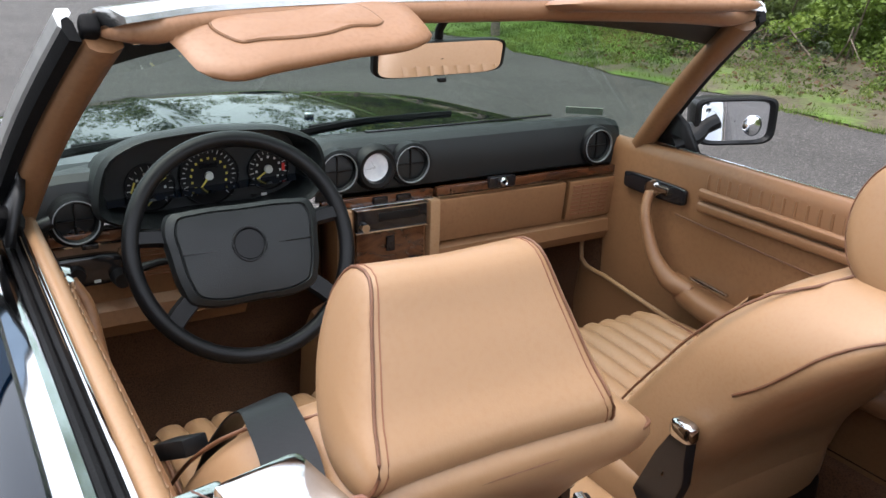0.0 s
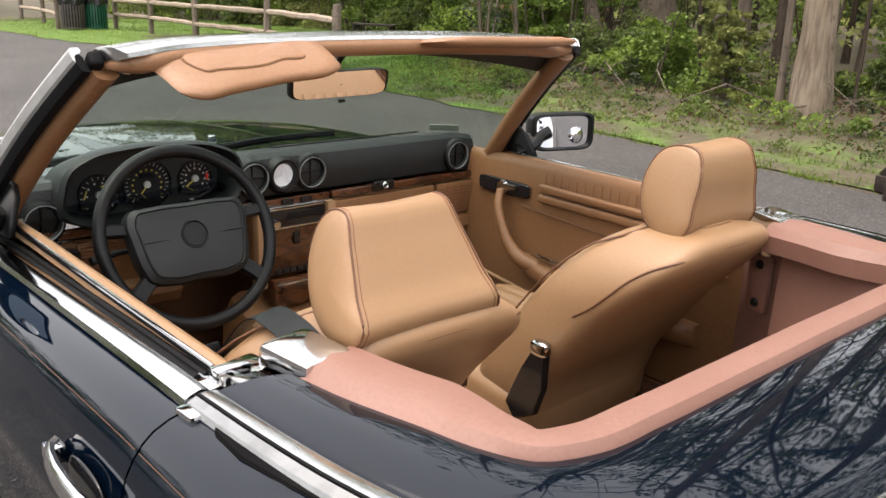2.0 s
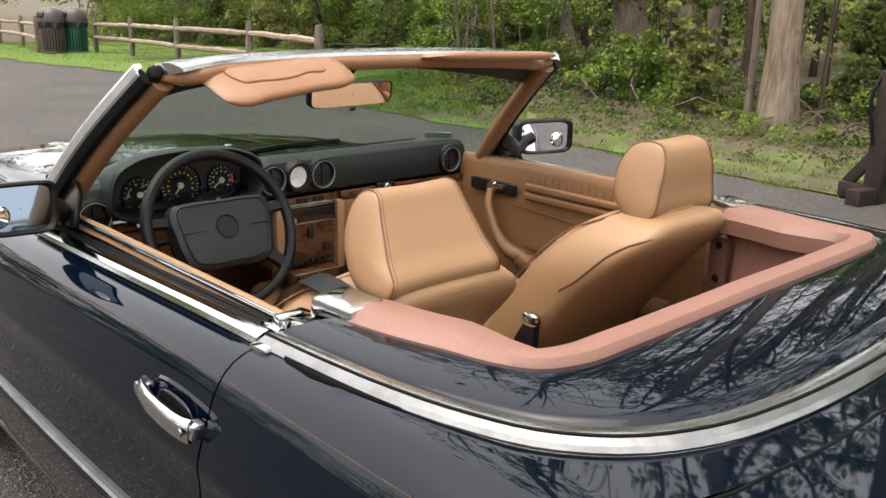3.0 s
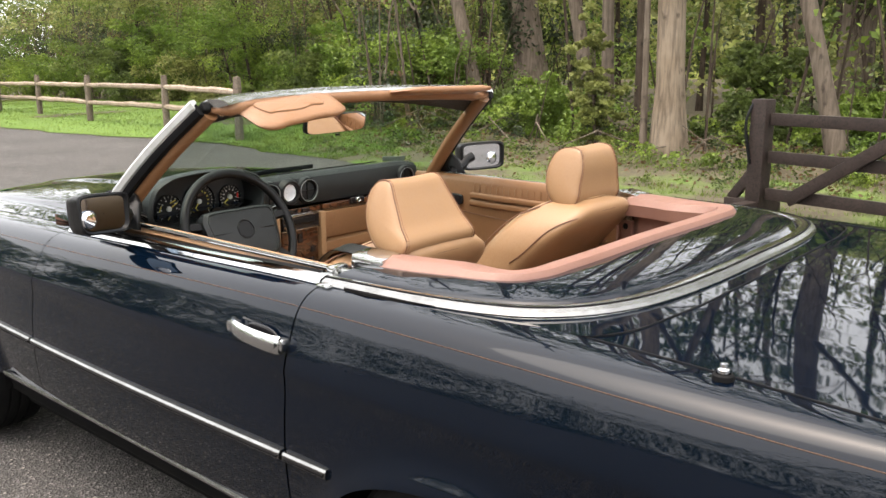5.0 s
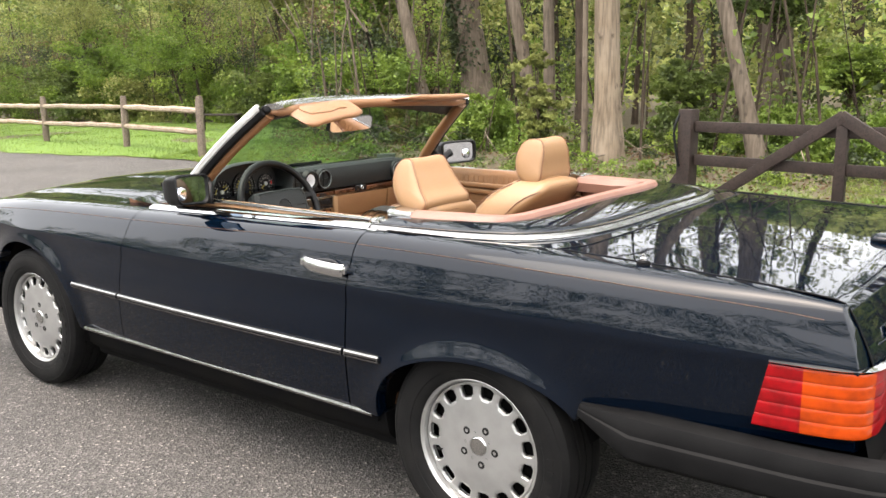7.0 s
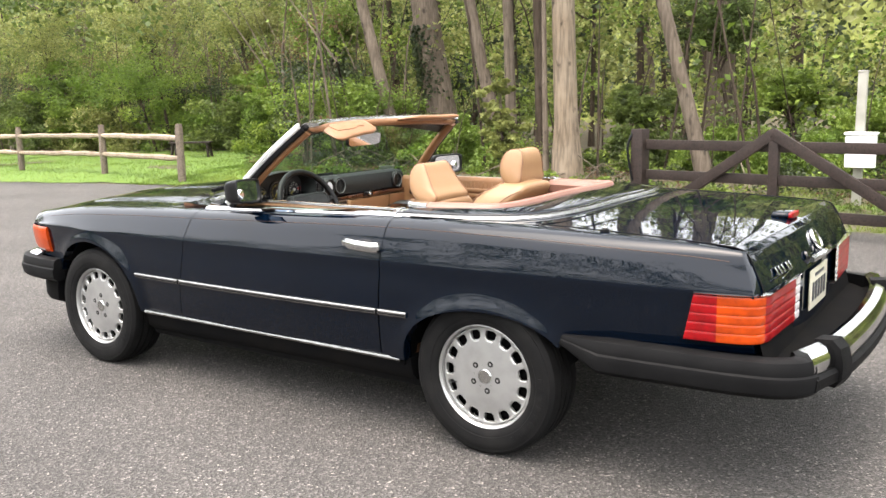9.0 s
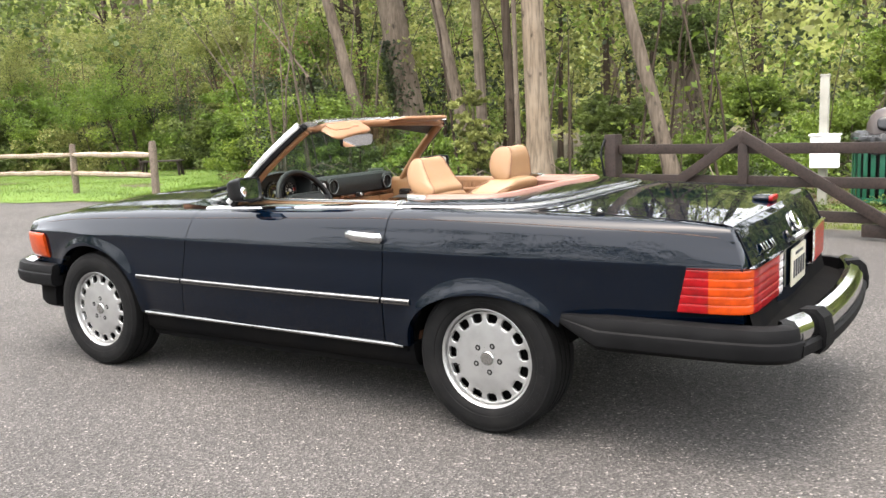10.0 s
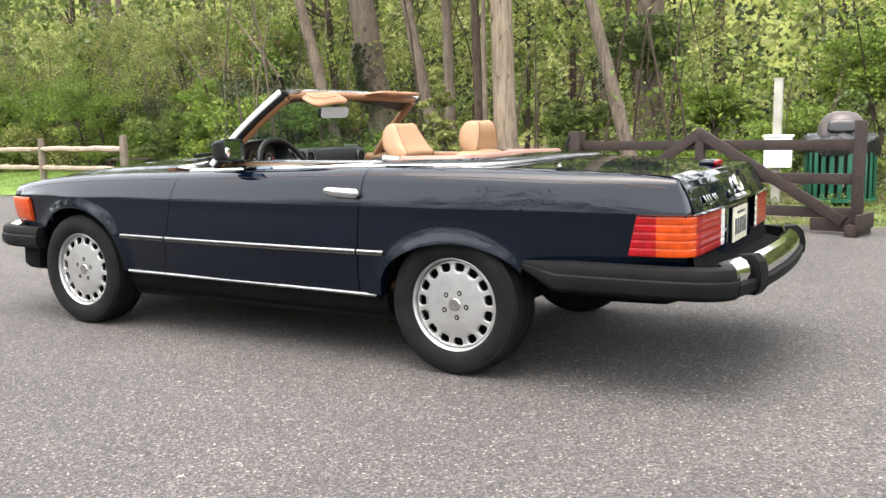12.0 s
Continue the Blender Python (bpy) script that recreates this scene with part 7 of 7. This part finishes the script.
# the trees that stand out along the edge
tree("tree", 4.25, -8.65, 0.195, 14, (0.03, 0.0), BARK_PALE, LEAF_BRIGHT, "tall straight tree with pale grey bark", 3)
tree("tree", 9.2, -12.8, 0.34, 19, (0.17, 0.0), BARK, LEAF_MID, "stout grey-barked tree with ivy on its trunk", 5, ivy=True, limbs=12)
tree("tree", 2.36, -9.55, 0.120, 10, (0.27, 0.02), BARK, LEAF_YELLOW, "slim grey tree leaning over the verge", 8)
tree("tree", 4.55, -8.5, 0.045, 8, (0.012, 0.0), BARK, LEAF_BRIGHT, "thin grey sapling trunk at the wood's edge", 11, limbs=6, per=60)
tree("tree", 9.1, -10.9, 0.135, 15, (0.28, 0.0), BARK, LEAF_YELLOW, "slim leaning tree rising out of the shrubs", 13)
tree("tree", 3.6, -14.2, 0.30, 20, (0.0, 0.0), BARK, LEAF_MID, "thick grey-brown tree deep in the wood", 17, limbs=12)
tree("tree", 6.95, -11.7, 0.115, 13, (0.03, 0.0), BARK, LEAF_BRIGHT, "straight grey-barked woodland tree", 19)
tree("tree", 7.25, -11.8, 0.14, 13, (0.22, 0.0), BARK, LEAF_MID, "grey-barked tree forking from its neighbour", 23)
tree("tree", 6.3, -11.7, 0.10, 13, (0.03, 0.0), BARK_DARK, LEAF_YELLOW, "slim dark woodland tree", 29)
# more of the wood, from a few patterns
protos = []
for k, (r, h, bk, lf, ln) in enumerate(((0.14, 14, BARK_DARK, LEAF_YELLOW, 0.03), (0.22, 18, BARK_DARK, LEAF_MID, -0.02), (0.10, 11, BARK_DARK, LEAF_BRIGHT, 0.05), (0.30, 20, BARK, LEAF_BRIGHT, 0.01), (0.07, 9, BARK_DARK, LEAF_YELLOW, -0.06))):
    protos.append(tree("tree", -2.5 - 3.1 * k, -13.5 - 2.2 * k, r, h, (ln, 0.01), bk, lf, "slender woodland tree in fresh spring leaf", 41 + k, limbs=10, per=9, size=0.17, spread=1.5))
q = random.Random(12)
for i in range(92):
    x, y = (q.uniform(-28, 62), -q.uniform(13.5, 40)) if i < 80 else (q.uniform(-8, 16), -q.uniform(12.5, 30))
    if x > 16:
        y -= min(7.0, (x - 16) * 0.5)
    p = protos[q.choice((0, 1, 2, 3, 4) if y < -21 else (0, 2, 4, 4))]
    copy_thing(p, pose(x, y, ground_z(x, y), q.uniform(-4, 4), q.uniform(-4, 4), q.uniform(0, 360)))

# shrubs along the edge, each a thing of its own
def shrub(x, y, w, h, leaf, label, per=170, size=0.075):
    z = ground_z(x, y)
    s = thing("shrub", label, "shrub", "shrubs at the wood's edge", at=(x, y, z))
    bm = bmesh.new()
    tips = []
    qq = random.Random(int(x * 100) + 7)
    for k in range(11):
        a = qq.uniform(0, 6.28)
        e = V(math.cos(a) * w * qq.uniform(0.2, 0.8), math.sin(a) * w * qq.uniform(0.2, 0.7), h * qq.uniform(0.15, 0.95))
        m_ = e * 0.5 + V(0, 0, 0.04 * h)
        tube([V(0, 0, -0.05), m_, e], [0.018, 0.012, 0.005], 5, bm)
        tips += [e, m_, (e + m_) / 2 + V(0.1, 0.1, 0.0)]
    part("stem", bm, BARK, s)
    cs = np.array([tuple(t) for t in tips])
    more = rng.uniform(-1, 1, (50, 3)) * (w * 1.15, w * 0.9, 0.5 * h) + (0, 0, 0.45 * h)
    more[:, 2] *= 1 - 0.45 * np.clip(np.abs(more[:, 0]) / w, 0, 1)
    cs = np.concatenate([cs, cs + rng.normal(scale=0.25 * w, size=cs.shape) * (1, 1, 0.6), more])
    cs[:, 2] = np.clip(cs[:, 2], 0.1, h * 1.1)
    pts = clumps(cs, rng.uniform(0.08, 0.34, len(cs)) * w, per, 0.55)
    pts = pts[pts[:, 2] > 0.02]
    leaf_mesh("foliage", pts, rng.uniform(0.6, 1.35, len(pts)) * size, leaf, s)
    return s


for x, y, w, h, lf, lb in ((6.9, -9.9, 0.9, 0.9, LEAF_BRIGHT, "bright green broad-leaved shrub"), (8.4, -10.4, 1.0, 0.8, LEAF_MID, "mid-green rambling shrub by the verge"), (10.4, -10.9, 1.2, 1.4, LEAF_BRIGHT, "tall fresh green shrub by the ivy tree"),
                           (5.5, -8.9, 0.35, 1.9, LEAF_YELLOW, "slender yellow-green young shrub"), (3.9, -10.9, 0.8, 0.7, LEAF_MID, "low mid-green shrub beside pale trunk"), (2.3, -10.9, 0.8, 0.8, LEAF_BRIGHT, "fresh green shrub behind the gate"),
                           (1.2, -9.8, 0.8, 0.7, LEAF_BRIGHT, "low bright shrub behind the gate"), (0.2, -11.4, 0.9, 1.5, LEAF_BRIGHT, "green shrub behind the white post"), (-1.9, -10.4, 0.9, 1.5, LEAF_YELLOW, "yellow-green shrub by the litter bin"),
                           (-3.5, -10.2, 1.3, 2.4, LEAF_MID, "tall mid-green shrub beside the bin"), (13.0, -13.6, 1.5, 2.0, LEAF_MID, "dense shrub at the lawn's edge"), (15.5, -14.6, 1.7, 3.0, LEAF_BRIGHT, "big fresh green shrub at the lawn's edge"),
                           (18.8, -16.0, 2.0, 2.0, LEAF_MID, "big mid-green shrub behind the lawn"), (22.5, -16.8, 2.2, 2.2, LEAF_BRIGHT, "big green shrub behind the fence"), (26.5, -17.0, 2.2, 1.8, LEAF_YELLOW, "broad yellow-green shrub behind the fence"),
                           (27.8, -16.5, 2.0, 3.6, LEAF_BRIGHT, "tall bright green bush beyond the fence"), (14.8, -14.5, 1.5, 2.2, LEAF_BRIGHT, "spreading bright green bush at the lawn's edge"),
                           (31.0, -16.4, 2.4, 2.2, LEAF_MID, "broad mid-green shrub behind the fence"), (36.0, -15.5, 2.6, 2.4, LEAF_BRIGHT, "tall shrub beyond the fence")):
    shrub(x, y, w, h, lf, lb, per=110 if w < 1.5 else 190, size=0.065 if w < 1.5 else 0.10)


# understorey trees with spreading, layered sprays
def spray_tree(x, y, z, w, h, leaf, label, seed, per=150, size=0.075):
    """A crooked stem that carries flat fans of leaves about the height z, w wide and h deep."""
    qq = random.Random(seed)
    z0 = ground_z(x, y)
    t = thing("understorey_tree", label, "tree", "understorey trees", at=(x, y, z0))
    bm = bmesh.new()
    top = V(0.1 * w, 0, z - z0)
    tube(curve([V(-0.15 * w, 0, -0.1), V(-0.05 * w, 0.1, 0.45 * top.z), top * 0.8, top], 10), [0.06, 0.055, 0.05, 0.045, 0.04, 0.036, 0.03, 0.026, 0.02, 0.012], 7, bm)
    fans = []
    for k in range(17):
        e = V(qq.uniform(-0.5, 0.5) * w, qq.uniform(-0.35, 0.45) * w, top.z + qq.uniform(-0.5, 0.5) * h)
        o = top * qq.uniform(0.55, 0.95)
        e.z = max(e.z, o.z - 0.1 * h)
        tube([o, (o + e) / 2 + V(qq.uniform(-0.06, 0.06) * w, 0, 0.10 * h), e], [0.014, 0.009, 0.003], 5, bm)
        for f in (0.5, 0.78, 1.0):
            fans.append(tuple(o.lerp(e, f) + V(qq.uniform(-0.12, 0.12), qq.uniform(-0.12, 0.12), qq.uniform(-0.05, 0.08))))
    part("stem", bm, BARK_DARK, t)
    pts = clumps(fans, rng.uniform(0.10, 0.22, len(fans)) * w, per, 0.42)
    leaf_mesh("foliage", pts, rng.uniform(0.6, 1.3, len(pts)) * size, leaf, t, tilt=0.5)
    return t


for k, (x, y, z, w, h, lf, lb) in enumerate((
        (23.0, -15.2, 2.5, 3.4, 1.6, LEAF_BRIGHT, "bright green understorey tree beyond the fence"), (10.5, -10.9, 1.5, 2.9, 0.7, LEAF_BRIGHT, "low spreading bright green branches by the stout trunk"),
        (17.6, -15.2, 2.05, 1.1, 1.0, LEAF_YELLOW, "slim pale-leaved sapling at the lawn's edge"), (19.2, -16.4, 4.3, 3.6, 1.4, LEAF_YELLOW, "yellow-green tree arching over the thicket"),
        (23.2, -16.0, 4.5, 3.6, 1.5, LEAF_YELLOW, "yellow-green tree in new leaf behind the lawn"), (29.7, -16.2, 4.1, 3.2, 2.4, LEAF_YELLOW, "vine-hung yellow-green tree beyond the fence"),
        (1.9, -12.9, 1.5, 1.4, 0.8, LEAF_BRIGHT, "light green understorey tree behind the gate"), (4.0, -11.2, 1.2, 1.1, 0.6, LEAF_MID, "leafy sapling behind the pale trunk"),
        (3.2, -13.0, 2.8, 1.9, 0.7, LEAF_MID, "layered green branches deep in the wood"), (12.8, -13.2, 3.3, 2.4, 1.0, LEAF_BRIGHT, "fresh green understorey tree by the leaning trunk"),
        (-0.8, -12.5, 2.0, 1.8, 1.0, LEAF_BRIGHT, "fresh green understorey tree behind the white post"))):
    spray_tree(x, y, z, w, h, lf, lb, 60 + k)


# undergrowth, leaves and litter that nobody could count
def wood_edge(x):
    return -8.2 if x < 9 else -8.2 - min((x - 9) * 0.95, 8.4)


def scatter(n, x0, x1, depth0, depth1, z0, z1, rad, per, power=1.0):
    x = rng.uniform(x0, x1, n)
    e = np.array([wood_edge(v) for v in x])
    y = e - (depth0 + (depth1 - depth0) * rng.uniform(0, 1, n) ** 1.2)
    z = z0 + (z1 - z0) * rng.uniform(0, 1, n) ** power
    return clumps(np.stack([x, y, z + 0.12], 1), rng.uniform(0.5, 1.1, n) * rad, per)


def stuff(name, pts, size, leaf, label, category):
    pts = thin(pts[pts[:, 2] > 0.05])
    ob = leaf_mesh(name, pts, rng.uniform(0.6, 1.4, len(pts)) * size, leaf)
    return tagged(ob, label, category, kind="stuff")


stuff("undergrowth", scatter(330, -14, 11, -0.6, 4.0, 0.0, 0.42, 0.22, 80, 2.0), 0.055, LEAF_BRIGHT, "low bright green undergrowth", "undergrowth")
stuff("weeds", scatter(1300, -10, 14, -1.8, 2.6, -0.06, 0.10, 0.12, 30, 1.5), 0.035, LEAF_MID, "low green weeds among the fallen leaves", "weeds")
stuff("weeds", scatter(260, -10, 14, -0.5, 3.2, 0.0, 0.35, 0.20, 60, 1.5), 0.05, LEAF_IVY_SHADE, "dark green ground ivy at the trees' feet", "weeds")
stuff("undergrowth", scatter(150, -14, 26, 1.6, 7.0, 0.1, 2.0, 0.40, 80, 1.8), 0.08, LEAF_MID, "mid-green tangled undergrowth", "undergrowth")
stuff("undergrowth", scatter(210, -20, 44, 2.5, 14.0, 0.4, 3.8, 0.7, 80, 1.1), 0.11, LEAF_BRIGHT, "fresh green understorey leaves", "undergrowth")
stuff("undergrowth", scatter(220, -20, 50, 3.0, 16.0, 0.9, 4.6, 0.75, 80, 1.1), 0.12, LEAF_YELLOW, "yellow-green understorey leaves", "undergrowth")
# understorey shade painted with dark leaf colour
stuff("undergrowth", scatter(200, -20, 50, 4.0, 14.0, 0.2, 3.5, 0.9, 80, 1.1), 0.14, LEAF_IVY_SHADE, "understorey leaves with shade put into their deep green", "undergrowth")
# dark leaves stand in for the shade under the trees here
stuff("undergrowth", scatter(380, 10, 46, -0.3, 2.5, 0.1, 2.4, 0.6, 90, 1.1), 0.09, LEAF_IVY_SHADE, "thicket behind the lawn, its green darkened for tree shade", "undergrowth")
stuff("undergrowth", scatter(230, 9, 46, 0.5, 6.0, 2.3, 6.0, 0.55, 90, 1.0), 0.09, LEAF_YELLOW, "yellow-green sprays over the thicket", "undergrowth")
stuff("undergrowth", scatter(120, 9, 46, 0.8, 7.0, 1.0, 5.0, 0.9, 110, 1.0), 0.10, LEAF_MID, "mid-green sprays over the thicket", "undergrowth")
stuff("undergrowth", scatter(60, 9, 46, 0.6, 4.0, 1.6, 4.2, 0.6, 110, 1.0), 0.09, LEAF_BRIGHT, "bright green sprays over the thicket", "undergrowth")
stuff("undergrowth", scatter(230, 9, 46, -0.4, 3.0, 0.1, 3.2, 0.55, 60, 1.0), 0.06, LEAF_DRY, "dry brown vines and dead leaves in the thicket", "undergrowth")
stuff("distant_foliage", scatter(420, -45, 85, 12.0, 32.0, 0.2, 6.2, 1.5, 70, 1.1), 0.30, LEAF_MID, "far woodland foliage", "foliage")
# leaf colour lightened to carry the distance haze
stuff("distant_foliage", scatter(330, -45, 85, 8.0, 28.0, 1.0, 7.2, 1.2, 60, 1.2), 0.25, LEAF_HAZE, "far yellow-green woodland canopy, paled by haze in its colour", "foliage")
# the wood's inner shade, put into the colour of far leaves
stuff("distant_foliage", scatter(220, -45, 85, 18.0, 34.0, 0.0, 4.5, 1.8, 60, 1.0), 0.35, LEAF_IVY_SHADE, "leaves coloured dark for the shaded depth of the wood", "foliage")
stuff("undergrowth", scatter(300, -16, 46, 4.0, 17.0, 1.2, 5.4, 0.7, 75, 1.0), 0.115, LEAF_YELLOW, "pale yellow-green sprays among the trunks", "undergrowth")
stuff("undergrowth", scatter(240, -16, 46, 3.0, 15.0, 0.8, 4.2, 0.65, 75, 1.0), 0.105, LEAF_BRIGHT, "bright green sprays among the trunks", "undergrowth")
# again the leaves with haze painted into their colour
stuff("distant_foliage", scatter(260, 5, 70, 8.0, 26.0, 2.0, 6.5, 1.2, 70, 1.0), 0.20, LEAF_HAZE, "yellow-green leaves of the middle distance, paled by haze in their colour", "foliage")
stuff("distant_foliage", scatter(260, 26, 90, 6.0, 26.0, 0.5, 8.0, 1.7, 70, 1.0), 0.30, LEAF_MID, "far woodland beyond the fence", "foliage")
# the open, speckled canopy over the wood
xs_ = rng.uniform(-16, 44, 330)
crowns = np.stack([xs_, -7.0 - rng.uniform(0, 1, 330) ** 0.9 * 16 - np.clip(xs_ - 12, 0, 6) * 0.5, np.where(xs_ > 9, 4.8, 7.5) + rng.uniform(0, 1, 330) * np.where(xs_ > 9, 11.0, 9.5)], 1)
cs = np.repeat(crowns, 11, 0) + rng.normal(size=(3630, 3)) * (1.25, 1.25, 0.8)
pts = clumps(cs, rng.uniform(0.25, 0.85, len(cs)), 24, 0.6)
tagged(leaf_mesh("canopy", pts, rng.uniform(0.13, 0.28, len(pts)), LEAF_MID), "broken upper canopy of the wood in new leaf", "foliage", kind="stuff")
# leaf litter and twigs on the wood floor
n = 12000
x = rng.uniform(-8, 16, n)
y = np.array([wood_edge(v) for v in x]) + 1.9 - rng.uniform(0, 1, n) ** 0.62 * 5.6
z = np.array([ground_z(a, b) for a, b in zip(x, y)]) + rng.uniform(0.0, 0.05, n)
tagged(leaf_mesh("leaf_litter", np.stack([x, y, z], 1), rng.uniform(0.03, 0.075, n), LEAF_DRY, tilt=0.5), "fallen dry brown leaves", "leaf litter", kind="stuff")
bm = bmesh.new()
for i in range(170):
    x = q.uniform(-12, 30)
    y = wood_edge(x) - q.uniform(0.3, 9)
    z = ground_z(x, y)
    h = q.uniform(1.2, 5.5)
    r = q.uniform(0.008, 0.03)
    lx, ly = q.uniform(-0.35, 0.35), q.uniform(-0.3, 0.3)
    tube([V(x, y, z - 0.05), V(x + lx * h * 0.4, y + ly * h * 0.4, z + h * 0.55), V(x + lx * h, y + ly * h, z + h)], [r, r * 0.7, r * 0.25], 5, bm)
tagged(part("saplings", bm, BARK_DARK), "bare thin stems and saplings", "undergrowth", kind="stuff")
bm = bmesh.new()
for i in range(260):
    x = q.uniform(9, 46)
    y = wood_edge(x) - q.uniform(-0.5, 3.5)
    z = ground_z(x, y)
    h = q.uniform(1.0, 5.0)
    r = q.uniform(0.012, 0.040)
    lx, ly = q.uniform(-0.5, 0.5), q.uniform(-0.3, 0.3)
    tube([V(x, y, z - 0.05), V(x + lx * h * 0.25, y + ly * h * 0.4, z + h * 0.55), V(x + lx * h, y + ly * h, z + h)], [r, r * 0.75, r * 0.3], 5, bm)
tagged(part("thicket", bm, BARK), "brown tangle of bare thicket stems beyond the fence", "undergrowth", kind="stuff")
bm = bmesh.new()
for i in range(45):
    x = q.uniform(-6, 12)
    y = wood_edge(x) - q.uniform(-0.3, 3)
    z = ground_z(x, y) + 0.06
    a, ln = q.uniform(0, 6.28), q.uniform(0.4, 2.0)
    tube([V(x, y, z), V(x + math.cos(a) * ln * 0.5, y + math.sin(a) * ln * 0.5, z + q.uniform(0.02, 0.35)), V(x + math.cos(a) * ln, y + math.sin(a) * ln, z + q.uniform(0, 0.2))], [0.013, 0.009, 0.004], 5, bm)
tagged(part("fallen_twigs", bm, BARK), "fallen brown twigs and branches", "twigs", kind="stuff")


# grass
def blades(name, x, y, h, label):
    n = len(x)
    z = np.array([ground_z(a, b) for a, b in zip(x, y)])
    a = rng.uniform(0, 2 * np.pi, n)
    b = np.stack([x, y, z], 1)
    w = np.stack([np.cos(a), np.sin(a), np.zeros(n)], 1) * (0.004 + 0.02 * h)[:, None]
    lean_ = np.stack([rng.normal(0, 0.35, n), rng.normal(0, 0.35, n), np.ones(n)], 1) * h[:, None]
    v = np.empty((n, 3, 3), np.float32)
    v[:, 0], v[:, 1], v[:, 2] = b - w, b + w, b + lean_
    me = bpy.data.meshes.new(name)
    me.vertices.add(3 * n)
    me.vertices.foreach_set("co", v.ravel())
    me.loops.add(3 * n)
    me.loops.foreach_set("vertex_index", np.arange(3 * n, dtype=np.int32))
    me.polygons.add(n)
    me.polygons.foreach_set("loop_start", np.arange(0, 3 * n, 3, dtype=np.int32))
    me.materials.append(GRASS)
    me.update(calc_edges=True)
    return tagged(new(name, me), label, "grass", kind="stuff")


n = 150000
x = rng.uniform(-8, 12, n)
y = np.array([edge_y(v) for v in x]) + 0.04 - rng.uniform(0, 1, n) ** 1.3 * 3.2
keep = np.array([0.8 * noise.noise(V(a * 0.8, b * 1.6, 3)) + 0.8 * noise.noise(V(a * 3.1, b * 4.3, 8)) for a, b in zip(x, y)]) + np.where((x > 1.0) & (x < 9.5), -0.28, 0.2) > rng.uniform(-0.4, 0.4, n)
x, y = x[keep], y[keep]
n = len(x)
blades("grass_verge", x, y, rng.uniform(0.1, 1.0, n) ** 2 * 0.05 + 0.010, "short uneven grass along the asphalt's edge")
n = 70000
x = rng.uniform(8, 36, n)
e0 = np.array([edge_y(v) for v in x])
y = e0 + (np.array([lawn_edge(v) for v in x]) - e0) * rng.uniform(0, 1.05, n)
blades("lawn_grass", x, y, rng.uniform(0.02, 0.055, n), "mown lawn grass behind the fence")

# treeline behind the camera, seen only in reflections
c = np.stack([rng.uniform(-60, 70, 1000), rng.uniform(33, 45, 1000), 0.3 + 14 * rng.uniform(0, 1, 1000) ** 1.5], 1)
pts = clumps(c, rng.uniform(1.4, 2.6, 1000), 120)
tagged(leaf_mesh("far_treeline", pts, rng.uniform(0.18, 0.36, len(pts)), LEAF_MID), "far line of trees across the asphalt", "foliage", kind="stuff")

# the wood goes on across the far end of the road
c = np.stack([rng.uniform(47, 60, 300), rng.uniform(-12, 36, 300), -0.5 + rng.uniform(0, 1, 300) ** 0.9 * 11], 1)
pts = clumps(c, rng.uniform(1.2, 2.6, 300), 120)
tagged(leaf_mesh("far_woods", pts, rng.uniform(0.25, 0.5, len(pts)), LEAF_MID), "green wood across the far end of the road", "foliage", kind="stuff")

# a painted sheet closes the wood in the distance
arc = [(-90 + 190 * i / 60, -47 - 6 * math.sin(math.pi * i / 60)) for i in range(61)]
bm = grid([[V(x, y, -0.5 + (1.4 + 0.200 * math.hypot(x, y)) * k / 5) for k in range(6)] for x, y in arc])
tagged(part("backdrop", bm, BACKDROP), "sheet painted as the far wood, haze in its green", "backdrop", kind="structure")
